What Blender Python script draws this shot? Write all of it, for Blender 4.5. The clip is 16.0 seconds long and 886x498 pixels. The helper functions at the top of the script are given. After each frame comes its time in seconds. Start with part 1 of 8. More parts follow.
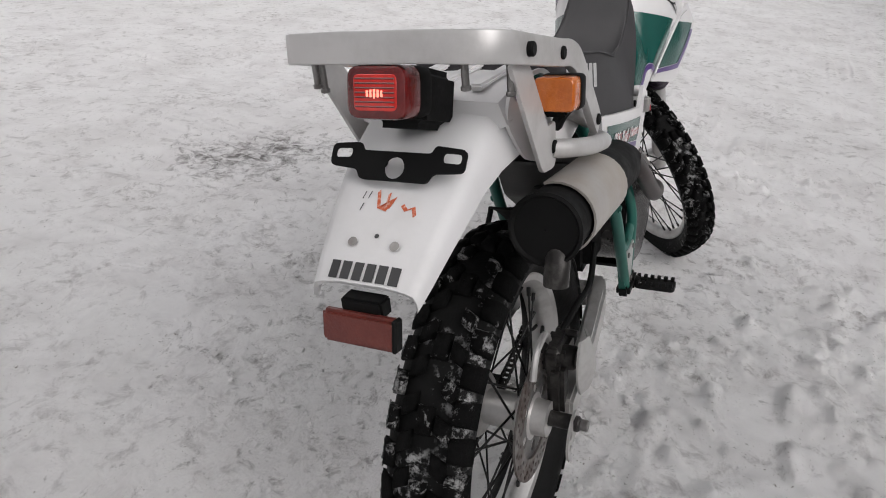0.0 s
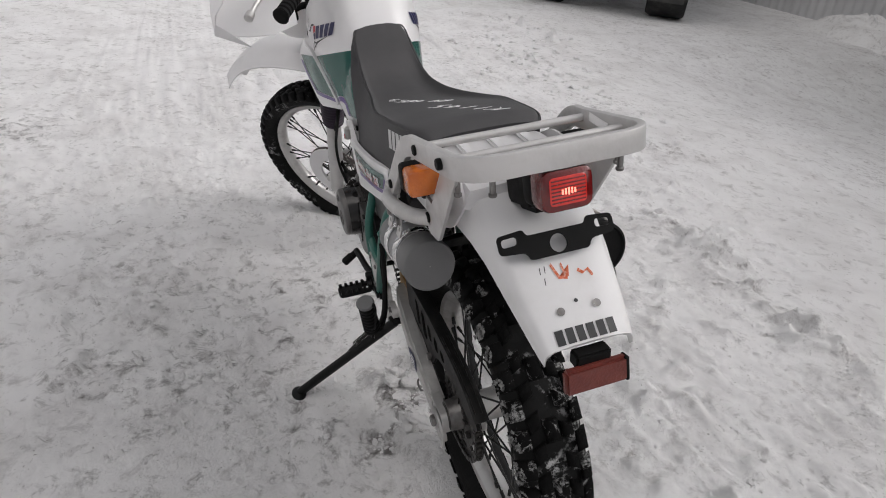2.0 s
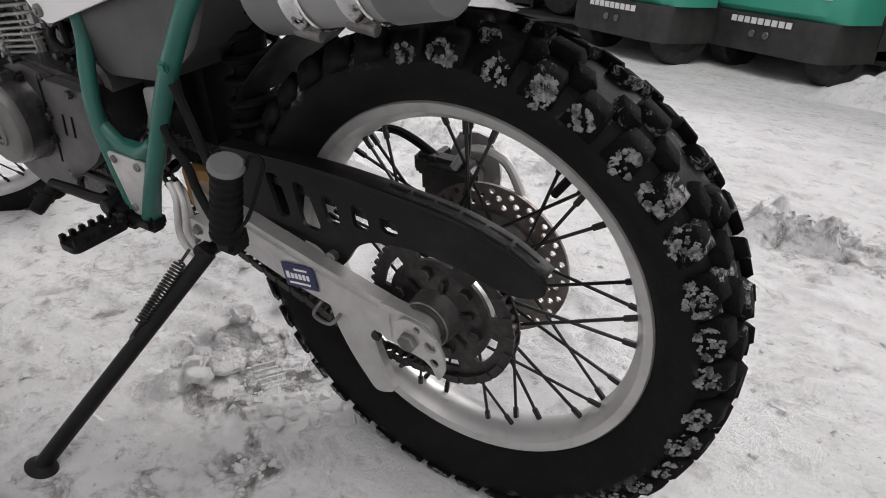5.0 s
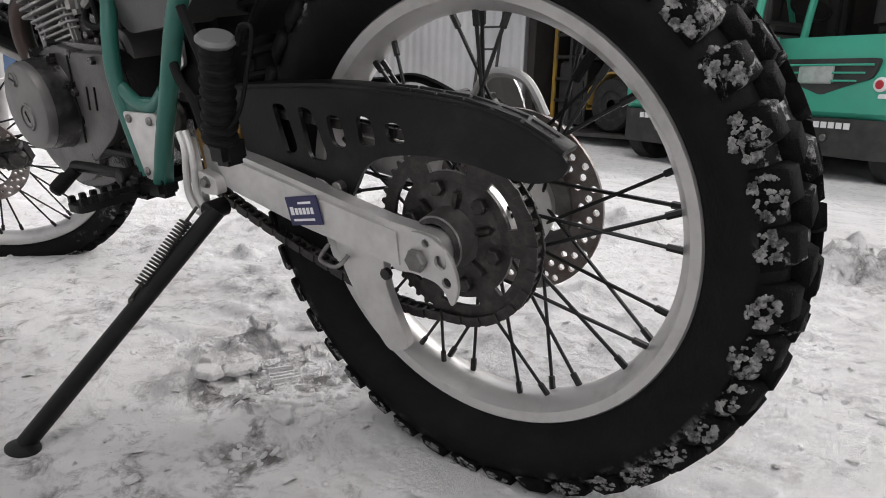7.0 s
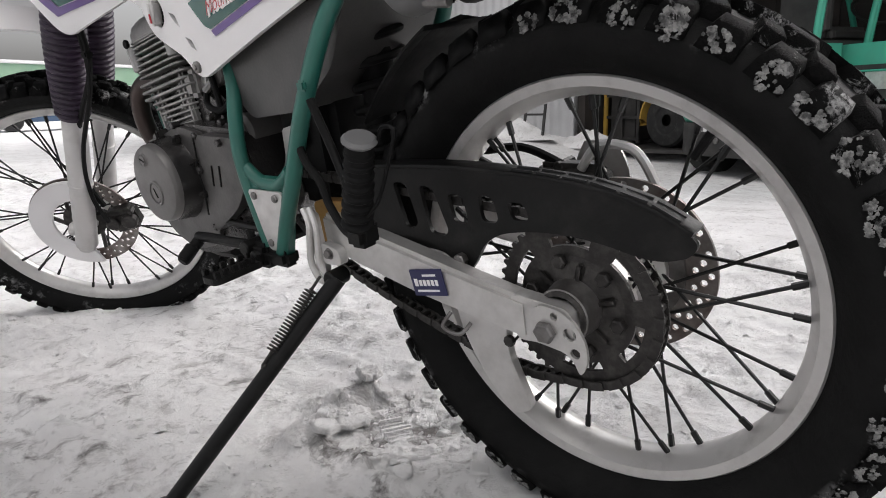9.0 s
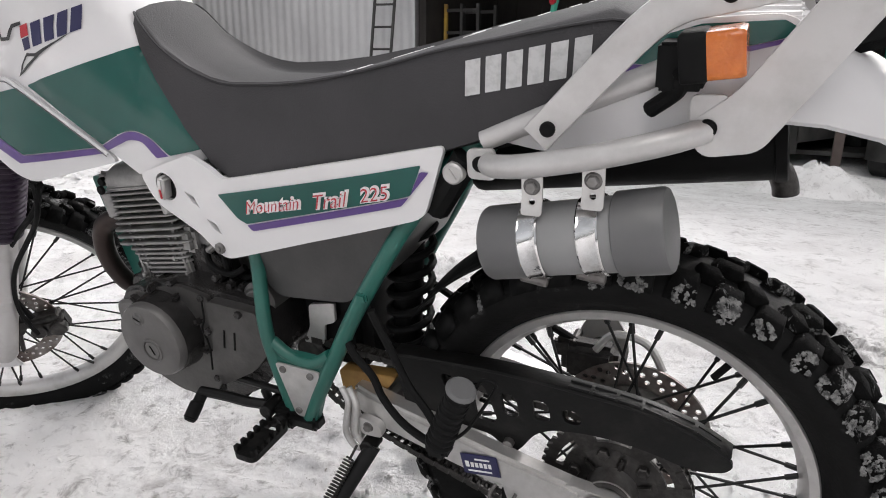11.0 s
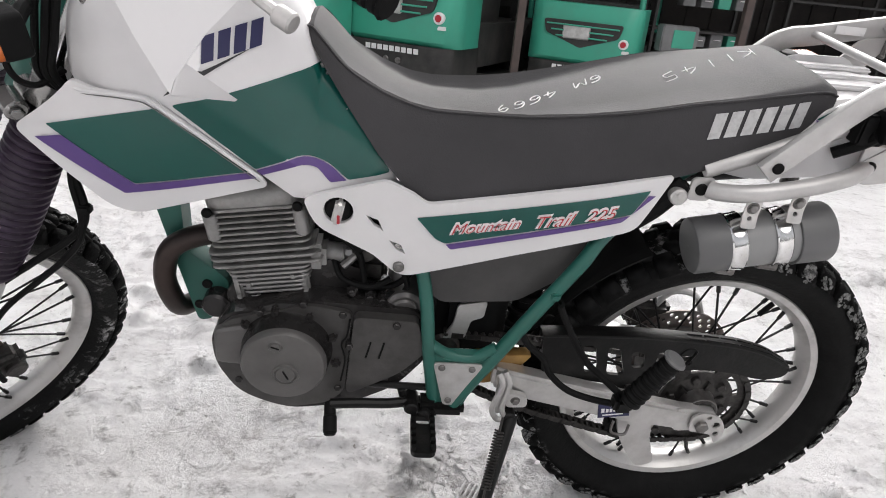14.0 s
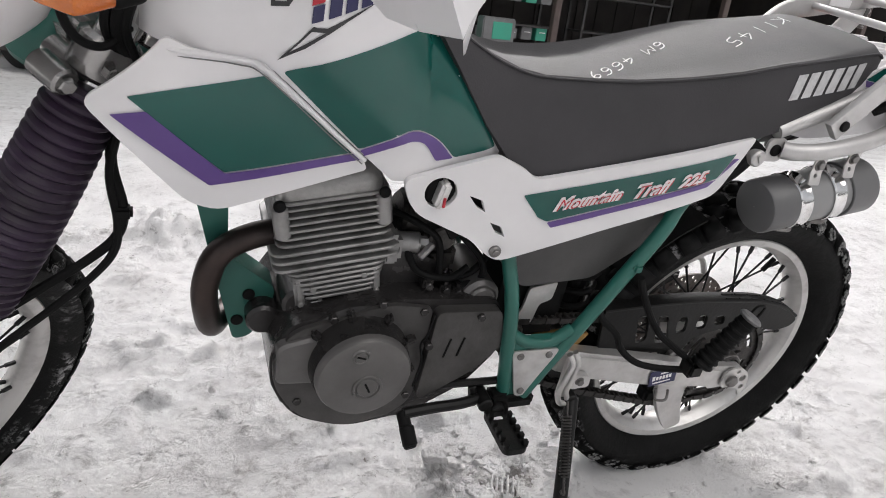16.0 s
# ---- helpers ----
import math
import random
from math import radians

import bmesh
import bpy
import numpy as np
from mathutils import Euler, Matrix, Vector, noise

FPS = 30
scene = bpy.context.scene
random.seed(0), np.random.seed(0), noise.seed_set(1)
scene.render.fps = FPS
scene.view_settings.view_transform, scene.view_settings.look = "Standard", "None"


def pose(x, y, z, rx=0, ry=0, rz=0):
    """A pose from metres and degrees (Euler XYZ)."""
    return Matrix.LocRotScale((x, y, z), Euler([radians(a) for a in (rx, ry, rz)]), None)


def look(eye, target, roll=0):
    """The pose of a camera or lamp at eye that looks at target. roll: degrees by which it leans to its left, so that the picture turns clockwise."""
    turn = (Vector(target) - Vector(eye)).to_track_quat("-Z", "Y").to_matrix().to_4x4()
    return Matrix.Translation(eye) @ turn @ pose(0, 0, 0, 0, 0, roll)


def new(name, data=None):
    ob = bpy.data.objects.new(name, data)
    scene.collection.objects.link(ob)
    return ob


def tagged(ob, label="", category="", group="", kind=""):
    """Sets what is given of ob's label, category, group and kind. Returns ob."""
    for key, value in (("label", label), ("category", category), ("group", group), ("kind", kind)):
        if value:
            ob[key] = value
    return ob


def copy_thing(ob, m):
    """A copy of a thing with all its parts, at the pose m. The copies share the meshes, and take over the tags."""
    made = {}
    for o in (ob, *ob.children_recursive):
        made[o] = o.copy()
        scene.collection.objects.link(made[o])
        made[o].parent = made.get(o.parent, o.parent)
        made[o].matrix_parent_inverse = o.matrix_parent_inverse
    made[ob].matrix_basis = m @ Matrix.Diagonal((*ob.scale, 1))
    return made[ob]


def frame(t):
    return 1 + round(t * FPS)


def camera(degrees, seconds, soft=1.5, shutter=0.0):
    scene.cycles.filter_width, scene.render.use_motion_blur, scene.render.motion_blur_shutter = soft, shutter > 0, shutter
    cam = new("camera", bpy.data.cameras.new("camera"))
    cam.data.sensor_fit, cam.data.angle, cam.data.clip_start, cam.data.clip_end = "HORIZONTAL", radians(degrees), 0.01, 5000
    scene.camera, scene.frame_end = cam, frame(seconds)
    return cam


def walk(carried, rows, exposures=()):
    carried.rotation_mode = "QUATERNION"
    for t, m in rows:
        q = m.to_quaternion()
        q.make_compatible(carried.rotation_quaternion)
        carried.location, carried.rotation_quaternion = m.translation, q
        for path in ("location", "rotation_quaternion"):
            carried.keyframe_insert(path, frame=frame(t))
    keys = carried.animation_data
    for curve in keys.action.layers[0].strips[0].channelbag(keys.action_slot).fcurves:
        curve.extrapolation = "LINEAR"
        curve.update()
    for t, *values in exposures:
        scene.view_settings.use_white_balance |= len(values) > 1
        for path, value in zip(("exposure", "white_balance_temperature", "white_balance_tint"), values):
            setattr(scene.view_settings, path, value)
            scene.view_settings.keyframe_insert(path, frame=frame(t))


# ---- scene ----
from mathutils.bvhtree import BVHTree

cam = camera(67.47, 16.0, 1.0)
PATH = [
    (0, (-0.8478, -0.1803, 1.1135), (0.7513, 0.5047, 0.1268), 3.90),
    (0.5, (-0.9563, -0.0083, 1.1628), (0.7407, 0.3748, 0.1762), 4.39),
    (1, (-0.9406, 0.1668, 1.1760), (0.8157, 0.2478, 0.2227), 4.79),
    (1.5, (-0.9191, 0.3474, 1.1956), (0.8218, 0.1095, 0.2404), 5.23),
    (2, (-0.9209, 0.5622, 1.2283), (0.7067, -0.0891, 0.2657), 6.30),
    (2.5, (-0.8143, 0.6834, 1.2177), (0.7040, -0.1709, 0.2352), 6.09),
    (3, (-0.6732, 0.7542, 1.2044), (0.6465, -0.3206, 0.1542), 5.59),
    (3.5, (-0.5405, 0.8337, 1.1759), (0.5583, -0.4116, 0.0615), 8.44),
    (4, (-0.4142, 0.8378, 1.0951), (0.5092, -0.5950, 0.0490), 8.11),
    (4.5, (-0.3472, 0.7818, 0.9532), (0.5150, -0.6993, -0.0779), 6.09),
    (5, (-0.3365, 0.7013, 0.6997), (0.5670, -0.8644, -0.1560), 4.44),
    (7.5, (-0.3940, 0.6662, 0.4532), (0.7853, -0.8825, -0.0060), 0.86),
    (8, (-0.3842, 0.6954, 0.4652), (0.8272, -0.8371, 0.0356), -0.03),
    (8.5, (-0.3590, 0.7133, 0.5045), (0.9091, -0.7613, 0.0387), -0.66),
    (9, (-0.3442, 0.7371, 0.5210), (0.9292, -0.7422, 0.0855), -1.50),
    (9.5, (-0.3108, 0.7382, 0.5708), (0.9769, -0.7318, 0.1454), 0.06),
    (12, (0.0921, 1.0520, 0.9505), (0.5210, -0.7576, 0.2147), 2.30),
    (12.5, (0.2202, 1.0870, 0.9520), (0.5215, -0.7193, 0.1480), 3.99),
    (13, (0.3391, 1.0528, 0.9654), (0.4482, -0.7753, 0.1616), 4.50),
    (13.5, (0.4657, 1.0568, 0.9705), (0.4537, -0.7943, 0.2133), 6.11),
    (14, (0.5901, 1.0975, 0.9752), (0.3994, -0.7418, 0.2131), 5.77),
    (14.5, (0.6983, 1.1011, 0.9714), (0.4141, -0.7337, 0.2279), 5.04),
    (15, (0.7826, 1.0431, 0.9455), (0.3019, -0.7286, 0.1519), 5.75),
    (15.5, (0.8622, 0.9768, 0.9333), (0.2525, -0.7484, 0.1259), 5.73),
    (16, (0.9501, 0.9470, 0.8889), (0.2142, -0.7687, 0.1712), 7.18),
]
EXPOSURES = [(0, 0.06, 6500, 12), (0.5, -0.14, 6500, 12), (1, -0.20, 6500, 12), (2, 0.12, 6500, 12), (3, 0.44, 6500, 12), (4, 0.54, 6500, 12), (5, 0.68, 6500, 12), (7.5, 0.80, 6500, 12), (9.5, 0.83, 6500, 12), (12, 0.90, 6500, 12), (16, 0.84, 6500, 12)]
walk(cam, [(t, look(eye, target, roll)) for t, eye, target, roll in PATH], EXPOSURES)

# ---- sky, light, exposure ----
world = bpy.data.worlds.new("winter_sky")
world.use_nodes = True
scene.world = world
wn, wl = world.node_tree.nodes, world.node_tree.links
sky = wn.new("ShaderNodeTexSky")
sky.sky_type = "NISHITA"
sky.sun_disc = False
sky.sun_elevation, sky.sun_rotation = radians(38), radians(200)
sky.air_density, sky.dust_density, sky.ozone_density = 1.2, 6.0, 1.0
grey = wn.new("ShaderNodeHueSaturation")          # thick cloud: hardly any blue
grey.inputs["Saturation"].default_value = 0.12
wl.new(sky.outputs["Color"], grey.inputs["Color"])
wl.new(grey.outputs["Color"], wn["Background"].inputs["Color"])
wn["Background"].inputs["Strength"].default_value = 0.12

sun = new("sun", bpy.data.lights.new("sun", "SUN"))
sun.data.energy, sun.data.angle, sun.data.color = 0.7, radians(40), (1.0, 0.97, 0.93)
sun.matrix_world = look((0, 0, 0), (0.35, -0.9, -1.5))

BIKE = pose(0, 0, 0, -9.28) @ pose(0, 0, -0.011)  # the lean on the side stand

# ---- materials ----


def material(name, colour, rough=0.5, metal=0.0, second=None, scale=8.0, detail=6.0, contrast=(0.35, 0.65), bump=0.0,
             bump_scale=60.0, grain=0.0, coat=0.0, trans=0.0, emit=0.0, rough_var=0.0, spec=0.5):
    """A surface with variation at two scales: broad patches towards a second colour and fine relief."""
    m = bpy.data.materials.new(name)
    m.use_nodes = True
    n, l = m.node_tree.nodes, m.node_tree.links
    b = n["Principled BSDF"]
    b.inputs["Roughness"].default_value, b.inputs["Metallic"].default_value = rough, metal
    b.inputs["Coat Weight"].default_value = coat
    b.inputs["Transmission Weight"].default_value = trans
    b.inputs["Specular IOR Level"].default_value = spec
    b.inputs["Base Color"].default_value = (*colour, 1)
    co = n.new("ShaderNodeTexCoord")
    if second:
        t = n.new("ShaderNodeTexNoise")
        t.inputs["Scale"].default_value, t.inputs["Detail"].default_value = scale, detail
        t.inputs["Roughness"].default_value = 0.62
        r = n.new("ShaderNodeMapRange")
        r.inputs["From Min"].default_value, r.inputs["From Max"].default_value = contrast
        x = n.new("ShaderNodeMix")
        x.data_type = "RGBA"
        x.inputs["A"].default_value, x.inputs["B"].default_value = (*colour, 1), (*second, 1)
        l.new(co.outputs["Object"], t.inputs["Vector"])
        l.new(t.outputs["Fac"], r.inputs["Value"])
        l.new(r.outputs["Result"], x.inputs["Factor"])
        l.new(x.outputs["Result"], b.inputs["Base Color"])
        if rough_var:
            k = n.new("ShaderNodeMapRange")
            k.inputs["To Min"].default_value, k.inputs["To Max"].default_value = rough, rough + rough_var
            l.new(r.outputs["Result"], k.inputs["Value"])
            l.new(k.outputs["Result"], b.inputs["Roughness"])
    if bump:
        t = n.new("ShaderNodeTexNoise")
        t.inputs["Scale"].default_value, t.inputs["Detail"].default_value = bump_scale, 5
        u = n.new("ShaderNodeBump")
        u.inputs["Strength"].default_value, u.inputs["Distance"].default_value = bump, 0.004
        l.new(co.outputs["Object"], t.inputs["Vector"])
        l.new(t.outputs["Fac"], u.inputs["Height"])
        l.new(u.outputs["Normal"], b.inputs["Normal"])
    if emit:
        b.inputs["Emission Color"].default_value, b.inputs["Emission Strength"].default_value = (*colour, 1), emit
    return m


WHITE = material("white_plastic", (0.69, 0.68, 0.685), 0.3, second=(0.62, 0.61, 0.61), scale=5, contrast=(0.45, 0.8), bump=0.02, bump_scale=90, rough_var=0.15)
FENDER_WHITE = material("scuffed_white_plastic", (0.60, 0.595, 0.60), 0.42, second=(0.52, 0.515, 0.51), scale=9, contrast=(0.5, 0.8), bump=0.04, bump_scale=140, rough_var=0.15)
DECAL_GREEN = material("dark_green_decal", (0.004, 0.066, 0.054), 0.22, second=(0.006, 0.080, 0.066), scale=4, bump=0.02, bump_scale=40)
PURPLE = material("purple_decal", (0.085, 0.042, 0.19), 0.3, second=(0.10, 0.055, 0.21), scale=6)
FRAME_GREEN = material("green_frame_paint", (0.012, 0.105, 0.082), 0.35, second=(0.02, 0.085, 0.068), scale=14, contrast=(0.4, 0.8), bump=0.06, bump_scale=120, rough_var=0.2)
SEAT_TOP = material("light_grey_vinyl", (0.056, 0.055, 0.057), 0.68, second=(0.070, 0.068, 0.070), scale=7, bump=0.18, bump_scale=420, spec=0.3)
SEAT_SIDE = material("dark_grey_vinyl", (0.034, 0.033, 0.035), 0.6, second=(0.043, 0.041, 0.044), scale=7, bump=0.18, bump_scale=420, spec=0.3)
ALU = material("worn_bare_aluminium", (0.62, 0.61, 0.60), 0.42, 0.85, second=(0.45, 0.44, 0.43), scale=18, contrast=(0.4, 0.75), bump=0.08, bump_scale=160, rough_var=0.2)
RACK = material("silver_painted_steel", (0.52, 0.51, 0.505), 0.38, 0.4, second=(0.40, 0.39, 0.38), scale=16, contrast=(0.45, 0.8), bump=0.08, bump_scale=150, rough_var=0.2)
RIM = material("anodised_rim", (0.56, 0.55, 0.54), 0.4, 0.75, second=(0.40, 0.39, 0.38), scale=22, contrast=(0.5, 0.8), bump=0.05, bump_scale=150, rough_var=0.25)
CLAMP = material("polished_clamp", (0.30, 0.295, 0.29), 0.25, 0.9, second=(0.22, 0.21, 0.205), scale=45, contrast=(0.45, 0.8), bump=0.1)
CHROME = material("chrome", (0.72, 0.72, 0.72), 0.1, 1.0, second=(0.5, 0.49, 0.47), scale=30, contrast=(0.5, 0.8), rough_var=0.25)
FIN = material("bare_cast_fins", (0.30, 0.295, 0.29), 0.40, 0.5, second=(0.13, 0.127, 0.124), scale=20, contrast=(0.45, 0.8), bump=0.12, bump_scale=190, rough_var=0.2)
ENGINE = material("dark_grey_engine_paint", (0.034, 0.032, 0.032), 0.22, 0.45, second=(0.085, 0.080, 0.078), scale=22, contrast=(0.5, 0.85), bump=0.14, bump_scale=200, rough_var=0.15)
COVER = material("grey_engine_cover", (0.135, 0.130, 0.127), 0.34, 0.4, second=(0.095, 0.091, 0.088), scale=9, detail=8, bump=0.06, bump_scale=200, rough_var=0.15)
SIDE_COVER = material("worn_grey_engine_side", (0.082, 0.079, 0.077), 0.30, 0.4, second=(0.036, 0.034, 0.033), scale=11, detail=8, contrast=(0.4, 0.7), bump=0.10, bump_scale=190, rough_var=0.2)
BARREL = material("glossy_black_cast_wall", (0.022, 0.021, 0.021), 0.18, 0.4, second=(0.045, 0.042, 0.041), scale=16, contrast=(0.45, 0.8), bump=0.10, bump_scale=170, rough_var=0.15)
BLACK = material("black_plastic", (0.0028, 0.0028, 0.003), 0.55, second=(0.006, 0.006, 0.006), scale=24, bump=0.08, bump_scale=180, rough_var=0.2, spec=0.14)
DUSTY_BLACK = material("dusty_black_paint", (0.005, 0.005, 0.005), 0.42, second=(0.020, 0.019, 0.018), scale=30, contrast=(0.5, 0.85), bump=0.12, bump_scale=160, rough_var=0.2, spec=0.2)
AIRBOX = material("grey_airbox_plastic", (0.036, 0.035, 0.035), 0.42, second=(0.055, 0.053, 0.052), scale=10, bump=0.1, bump_scale=220)
BOOT = material("purple_black_rubber", (0.014, 0.010, 0.015), 0.45, second=(0.036, 0.020, 0.044), scale=9, contrast=(0.3, 0.7), spec=0.3)
PVC_DARK = material("dark_grey_pvc", (0.105, 0.105, 0.107), 0.45, second=(0.12, 0.12, 0.12), scale=9, bump=0.03)
PVC = material("grey_pvc", (0.22, 0.22, 0.222), 0.42, second=(0.25, 0.25, 0.25), scale=9, bump=0.03)
PIPE = material("heat_browned_steel", (0.028, 0.023, 0.022), 0.4, 0.7, second=(0.055, 0.040, 0.036), scale=14, bump=0.08)
OCHRE = material("gold_anodised_link", (0.42, 0.25, 0.08), 0.45, 0.4, second=(0.30, 0.17, 0.06), scale=30)
STEEL = material("dull_steel", (0.24, 0.235, 0.23), 0.4, 0.85, second=(0.14, 0.13, 0.125), scale=40, bump=0.1)
DISC = material("worn_brake_disc", (0.26, 0.245, 0.235), 0.42, 0.85, second=(0.13, 0.10, 0.09), scale=26, bump=0.05, rough_var=0.2)
GREASE = material("greasy_dark_steel", (0.030, 0.028, 0.027), 0.4, 0.6, second=(0.09, 0.085, 0.08), scale=60, contrast=(0.45, 0.8), bump=0.2, bump_scale=220, rough_var=0.2)
SPOKE = material("black_spoke", (0.015, 0.015, 0.015), 0.4, 0.6)
ORANGE = material("amber_lens", (0.58, 0.15, 0.016), 0.16, second=(0.44, 0.10, 0.010), scale=30, bump=0.25, bump_scale=260, coat=0.4)
RED = material("red_lens", (0.13, 0.005, 0.005), 0.14, second=(0.08, 0.003, 0.003), scale=30, bump=0.2, bump_scale=260, coat=0.4)
RED_LIT = material("lit_tail_lens", (0.36, 0.012, 0.008), 0.15, emit=0.55, second=(0.20, 0.006, 0.005), scale=60, coat=0.4)
FILAMENT = material("glowing_filament", (1.0, 0.28, 0.20), 0.3, emit=1.1)
REFLECTOR = material("old_red_reflector", (0.10, 0.018, 0.014), 0.3, second=(0.15, 0.03, 0.02), scale=26, bump=0.3, bump_scale=320)
DECAL_BLACK = material("black_decal", (0.018, 0.018, 0.02), 0.4)
DECAL_RED = material("red_decal", (0.42, 0.018, 0.03), 0.4)
DECAL_BLUE = material("navy_decal", (0.016, 0.016, 0.07), 0.4)
DECAL_WHITE = material("white_decal", (0.78, 0.77, 0.77), 0.45, second=(0.62, 0.61, 0.61), scale=60, contrast=(0.5, 0.8))
SILVER_INK = material("silver_ink", (0.50, 0.50, 0.50), 0.45, second=(0.36, 0.36, 0.36), scale=120, contrast=(0.45, 0.75))
CHALK = material("white_chalk", (0.75, 0.75, 0.75), 0.9, second=(0.35, 0.35, 0.35), scale=300, contrast=(0.5, 0.7))
SEAM_GREY = material("grey_seam", (0.16, 0.16, 0.16), 0.6)
RUST_MARK = material("orange_marker", (0.50, 0.10, 0.035), 0.7, second=(0.72, 0.5, 0.42), scale=220, contrast=(0.5, 0.7))

PALE_SHIELD = material("pale_heat_shield", (0.46, 0.44, 0.42), 0.34, 0.5, second=(0.42, 0.36, 0.30), scale=9, contrast=(0.4, 0.8), bump=0.05, bump_scale=120, rough_var=0.2)

# ---- mesh helpers ----


def part(name, bm, mat, parent, label="", smooth=True, at=None, angle=35):
    """Links a bmesh as one mesh object under its thing or part."""
    me = bpy.data.meshes.new(name)
    bmesh.ops.recalc_face_normals(bm, faces=bm.faces)
    bm.to_mesh(me)
    bm.free()
    for m in mat if isinstance(mat, (list, tuple)) else [mat]:
        me.materials.append(m)
    ob = new(name, me)
    if smooth:
        me.shade_smooth()
        me.set_sharp_from_angle(angle=radians(angle))
    ob.parent = parent
    if at is not None:
        ob.matrix_basis = at
    if label:
        tagged(ob, label)
    return ob


def thing(name, label, category, at=None, group="", kind=""):
    ob = new(name)
    ob.empty_display_size = 0.1
    if at is not None:
        ob.matrix_basis = at
    return tagged(ob, label, category, group, kind)


def V(*a):
    return Vector(a)


def add(bm, *others):
    """Joins other bmeshes into bm."""
    for o in others:
        me = bpy.data.meshes.new("join")
        o.to_mesh(me)
        o.free()
        bm.from_mesh(me)
        bpy.data.meshes.remove(me)
    return bm


def curve_points(points, steps=6, closed=False):
    """A smooth line through the points."""
    p = [Vector(q) for q in points]
    n, out = len(p), []
    for i in range(n if closed else n - 1):
        a, b, c, d = (p[(i - 1) % n] if closed or i else p[0], p[i], p[(i + 1) % n], p[(i + 2) % n] if closed or i + 2 < n else p[-1])
        for k in range(steps):
            t = k / steps
            out.append(0.5 * (2 * b + (c - a) * t + (2 * a - 5 * b + 4 * c - d) * t * t + (3 * b - a - 3 * c + d) * t ** 3))
    return out if closed else out + [p[-1]]


def sweep(points, section, closed=False, up=None, caps=True, scale=None):
    """A section (list of (u, v)) carried along a line of points."""
    bm = bmesh.new()
    p = [Vector(q) for q in points]
    n, rings, last = len(p), [], None
    for i in range(n):
        a = p[(i - 1) % n] if closed or i else p[i]
        b = p[(i + 1) % n] if closed or i + 1 < n else p[i]
        d = (b - a).normalized()
        ref = Vector(up) if up is not None else (last if last is not None else (Vector((0, 0, 1)) if abs(d.z) < 0.9 else Vector((1, 0, 0))))
        v = (ref - d * ref.dot(d)).normalized()
        u = d.cross(v)
        last = v
        k = scale(i / max(1, n - 1)) if scale else 1.0
        rings.append([bm.verts.new(p[i] + u * s * k + v * t * k) for s, t in section])
    m = len(section)
    for i in range(n if closed else n - 1):
        r, q = rings[i], rings[(i + 1) % n]
        for j in range(m):
            bm.faces.new((r[j], r[(j + 1) % m], q[(j + 1) % m], q[j]))
    if caps and not closed:
        bm.faces.new(rings[0][::-1])
        bm.faces.new(rings[-1])
    return bm


def circle(r, n=12):
    return [(r * math.cos(2 * math.pi * k / n), r * math.sin(2 * math.pi * k / n)) for k in range(n)]


def tube(points, r, n=12, steps=6, smooth=True, closed=False, scale=None):
    return sweep(curve_points(points, steps, closed) if smooth else points, circle(r, n), closed, scale=scale)


def rod(a, b, r, n=12, r2=None):
    """A cylinder or cone between two points, with slightly rounded ends."""
    a, b = Vector(a), Vector(b)
    r2 = r if r2 is None else r2
    e = min(r, r2) * 0.18
    d = (b - a).normalized()
    pts = [a, a + d * e, b - d * e, b]
    k = [(r - e) / r, 1, r2 / r, (r2 - e) / r]
    bm = bmesh.new()
    v0 = Vector((0, 0, 1)) if abs(d.z) < 0.9 else Vector((1, 0, 0))
    v = (v0 - d * v0.dot(d)).normalized()
    u = d.cross(v)
    rings = [[bm.verts.new(p + u * s * f + v * t * f) for s, t in circle(r, n)] for p, f in zip(pts, k)]
    for q, w in zip(rings, rings[1:]):
        for j in range(n):
            bm.faces.new((q[j], q[(j + 1) % n], w[(j + 1) % n], w[j]))
    bm.faces.new(rings[0][::-1])
    bm.faces.new(rings[-1])
    return bm


def lathe(profile, n=48, axis="y", closed=False):
    """Turns a profile of (radius, along) round an axis."""
    bm = bmesh.new()
    rings = []
    for k in range(n):
        a = 2 * math.pi * k / n
        c, s = math.cos(a), math.sin(a)
        rings.append([bm.verts.new({"y": (r * c, h, r * s), "z": (r * c, r * s, h), "x": (h, r * c, r * s)}[axis]) for r, h in profile])
    m = len(profile)
    for k in range(n):
        p, q = rings[k], rings[(k + 1) % n]
        for j in range(m if closed else m - 1):
            bm.faces.new((p[j], p[(j + 1) % m], q[(j + 1) % m], q[j]))
    bmesh.ops.remove_doubles(bm, verts=bm.verts, dist=1e-6)
    return bm


def rounded(points, r=0.01, n=4):
    """Rounds the corners of a closed 2D outline. A point may carry a radius of its own as third value."""
    out = []
    m = len(points)
    for i in range(m):
        p = Vector(points[i][:2])
        k = points[i][2] if len(points[i]) > 2 else r
        a, b = Vector(points[i - 1][:2]) - p, Vector(points[(i + 1) % m][:2]) - p
        t = min(k, a.length * 0.45, b.length * 0.45)
        if t < 1e-5:
            out.append(tuple(p))
            continue
        s, e = p + a.normalized() * t, p + b.normalized() * t
        for j in range(n + 1):
            w = j / n
            out.append(tuple((1 - w) ** 2 * s + 2 * w * (1 - w) * p + w * w * e))
    return out


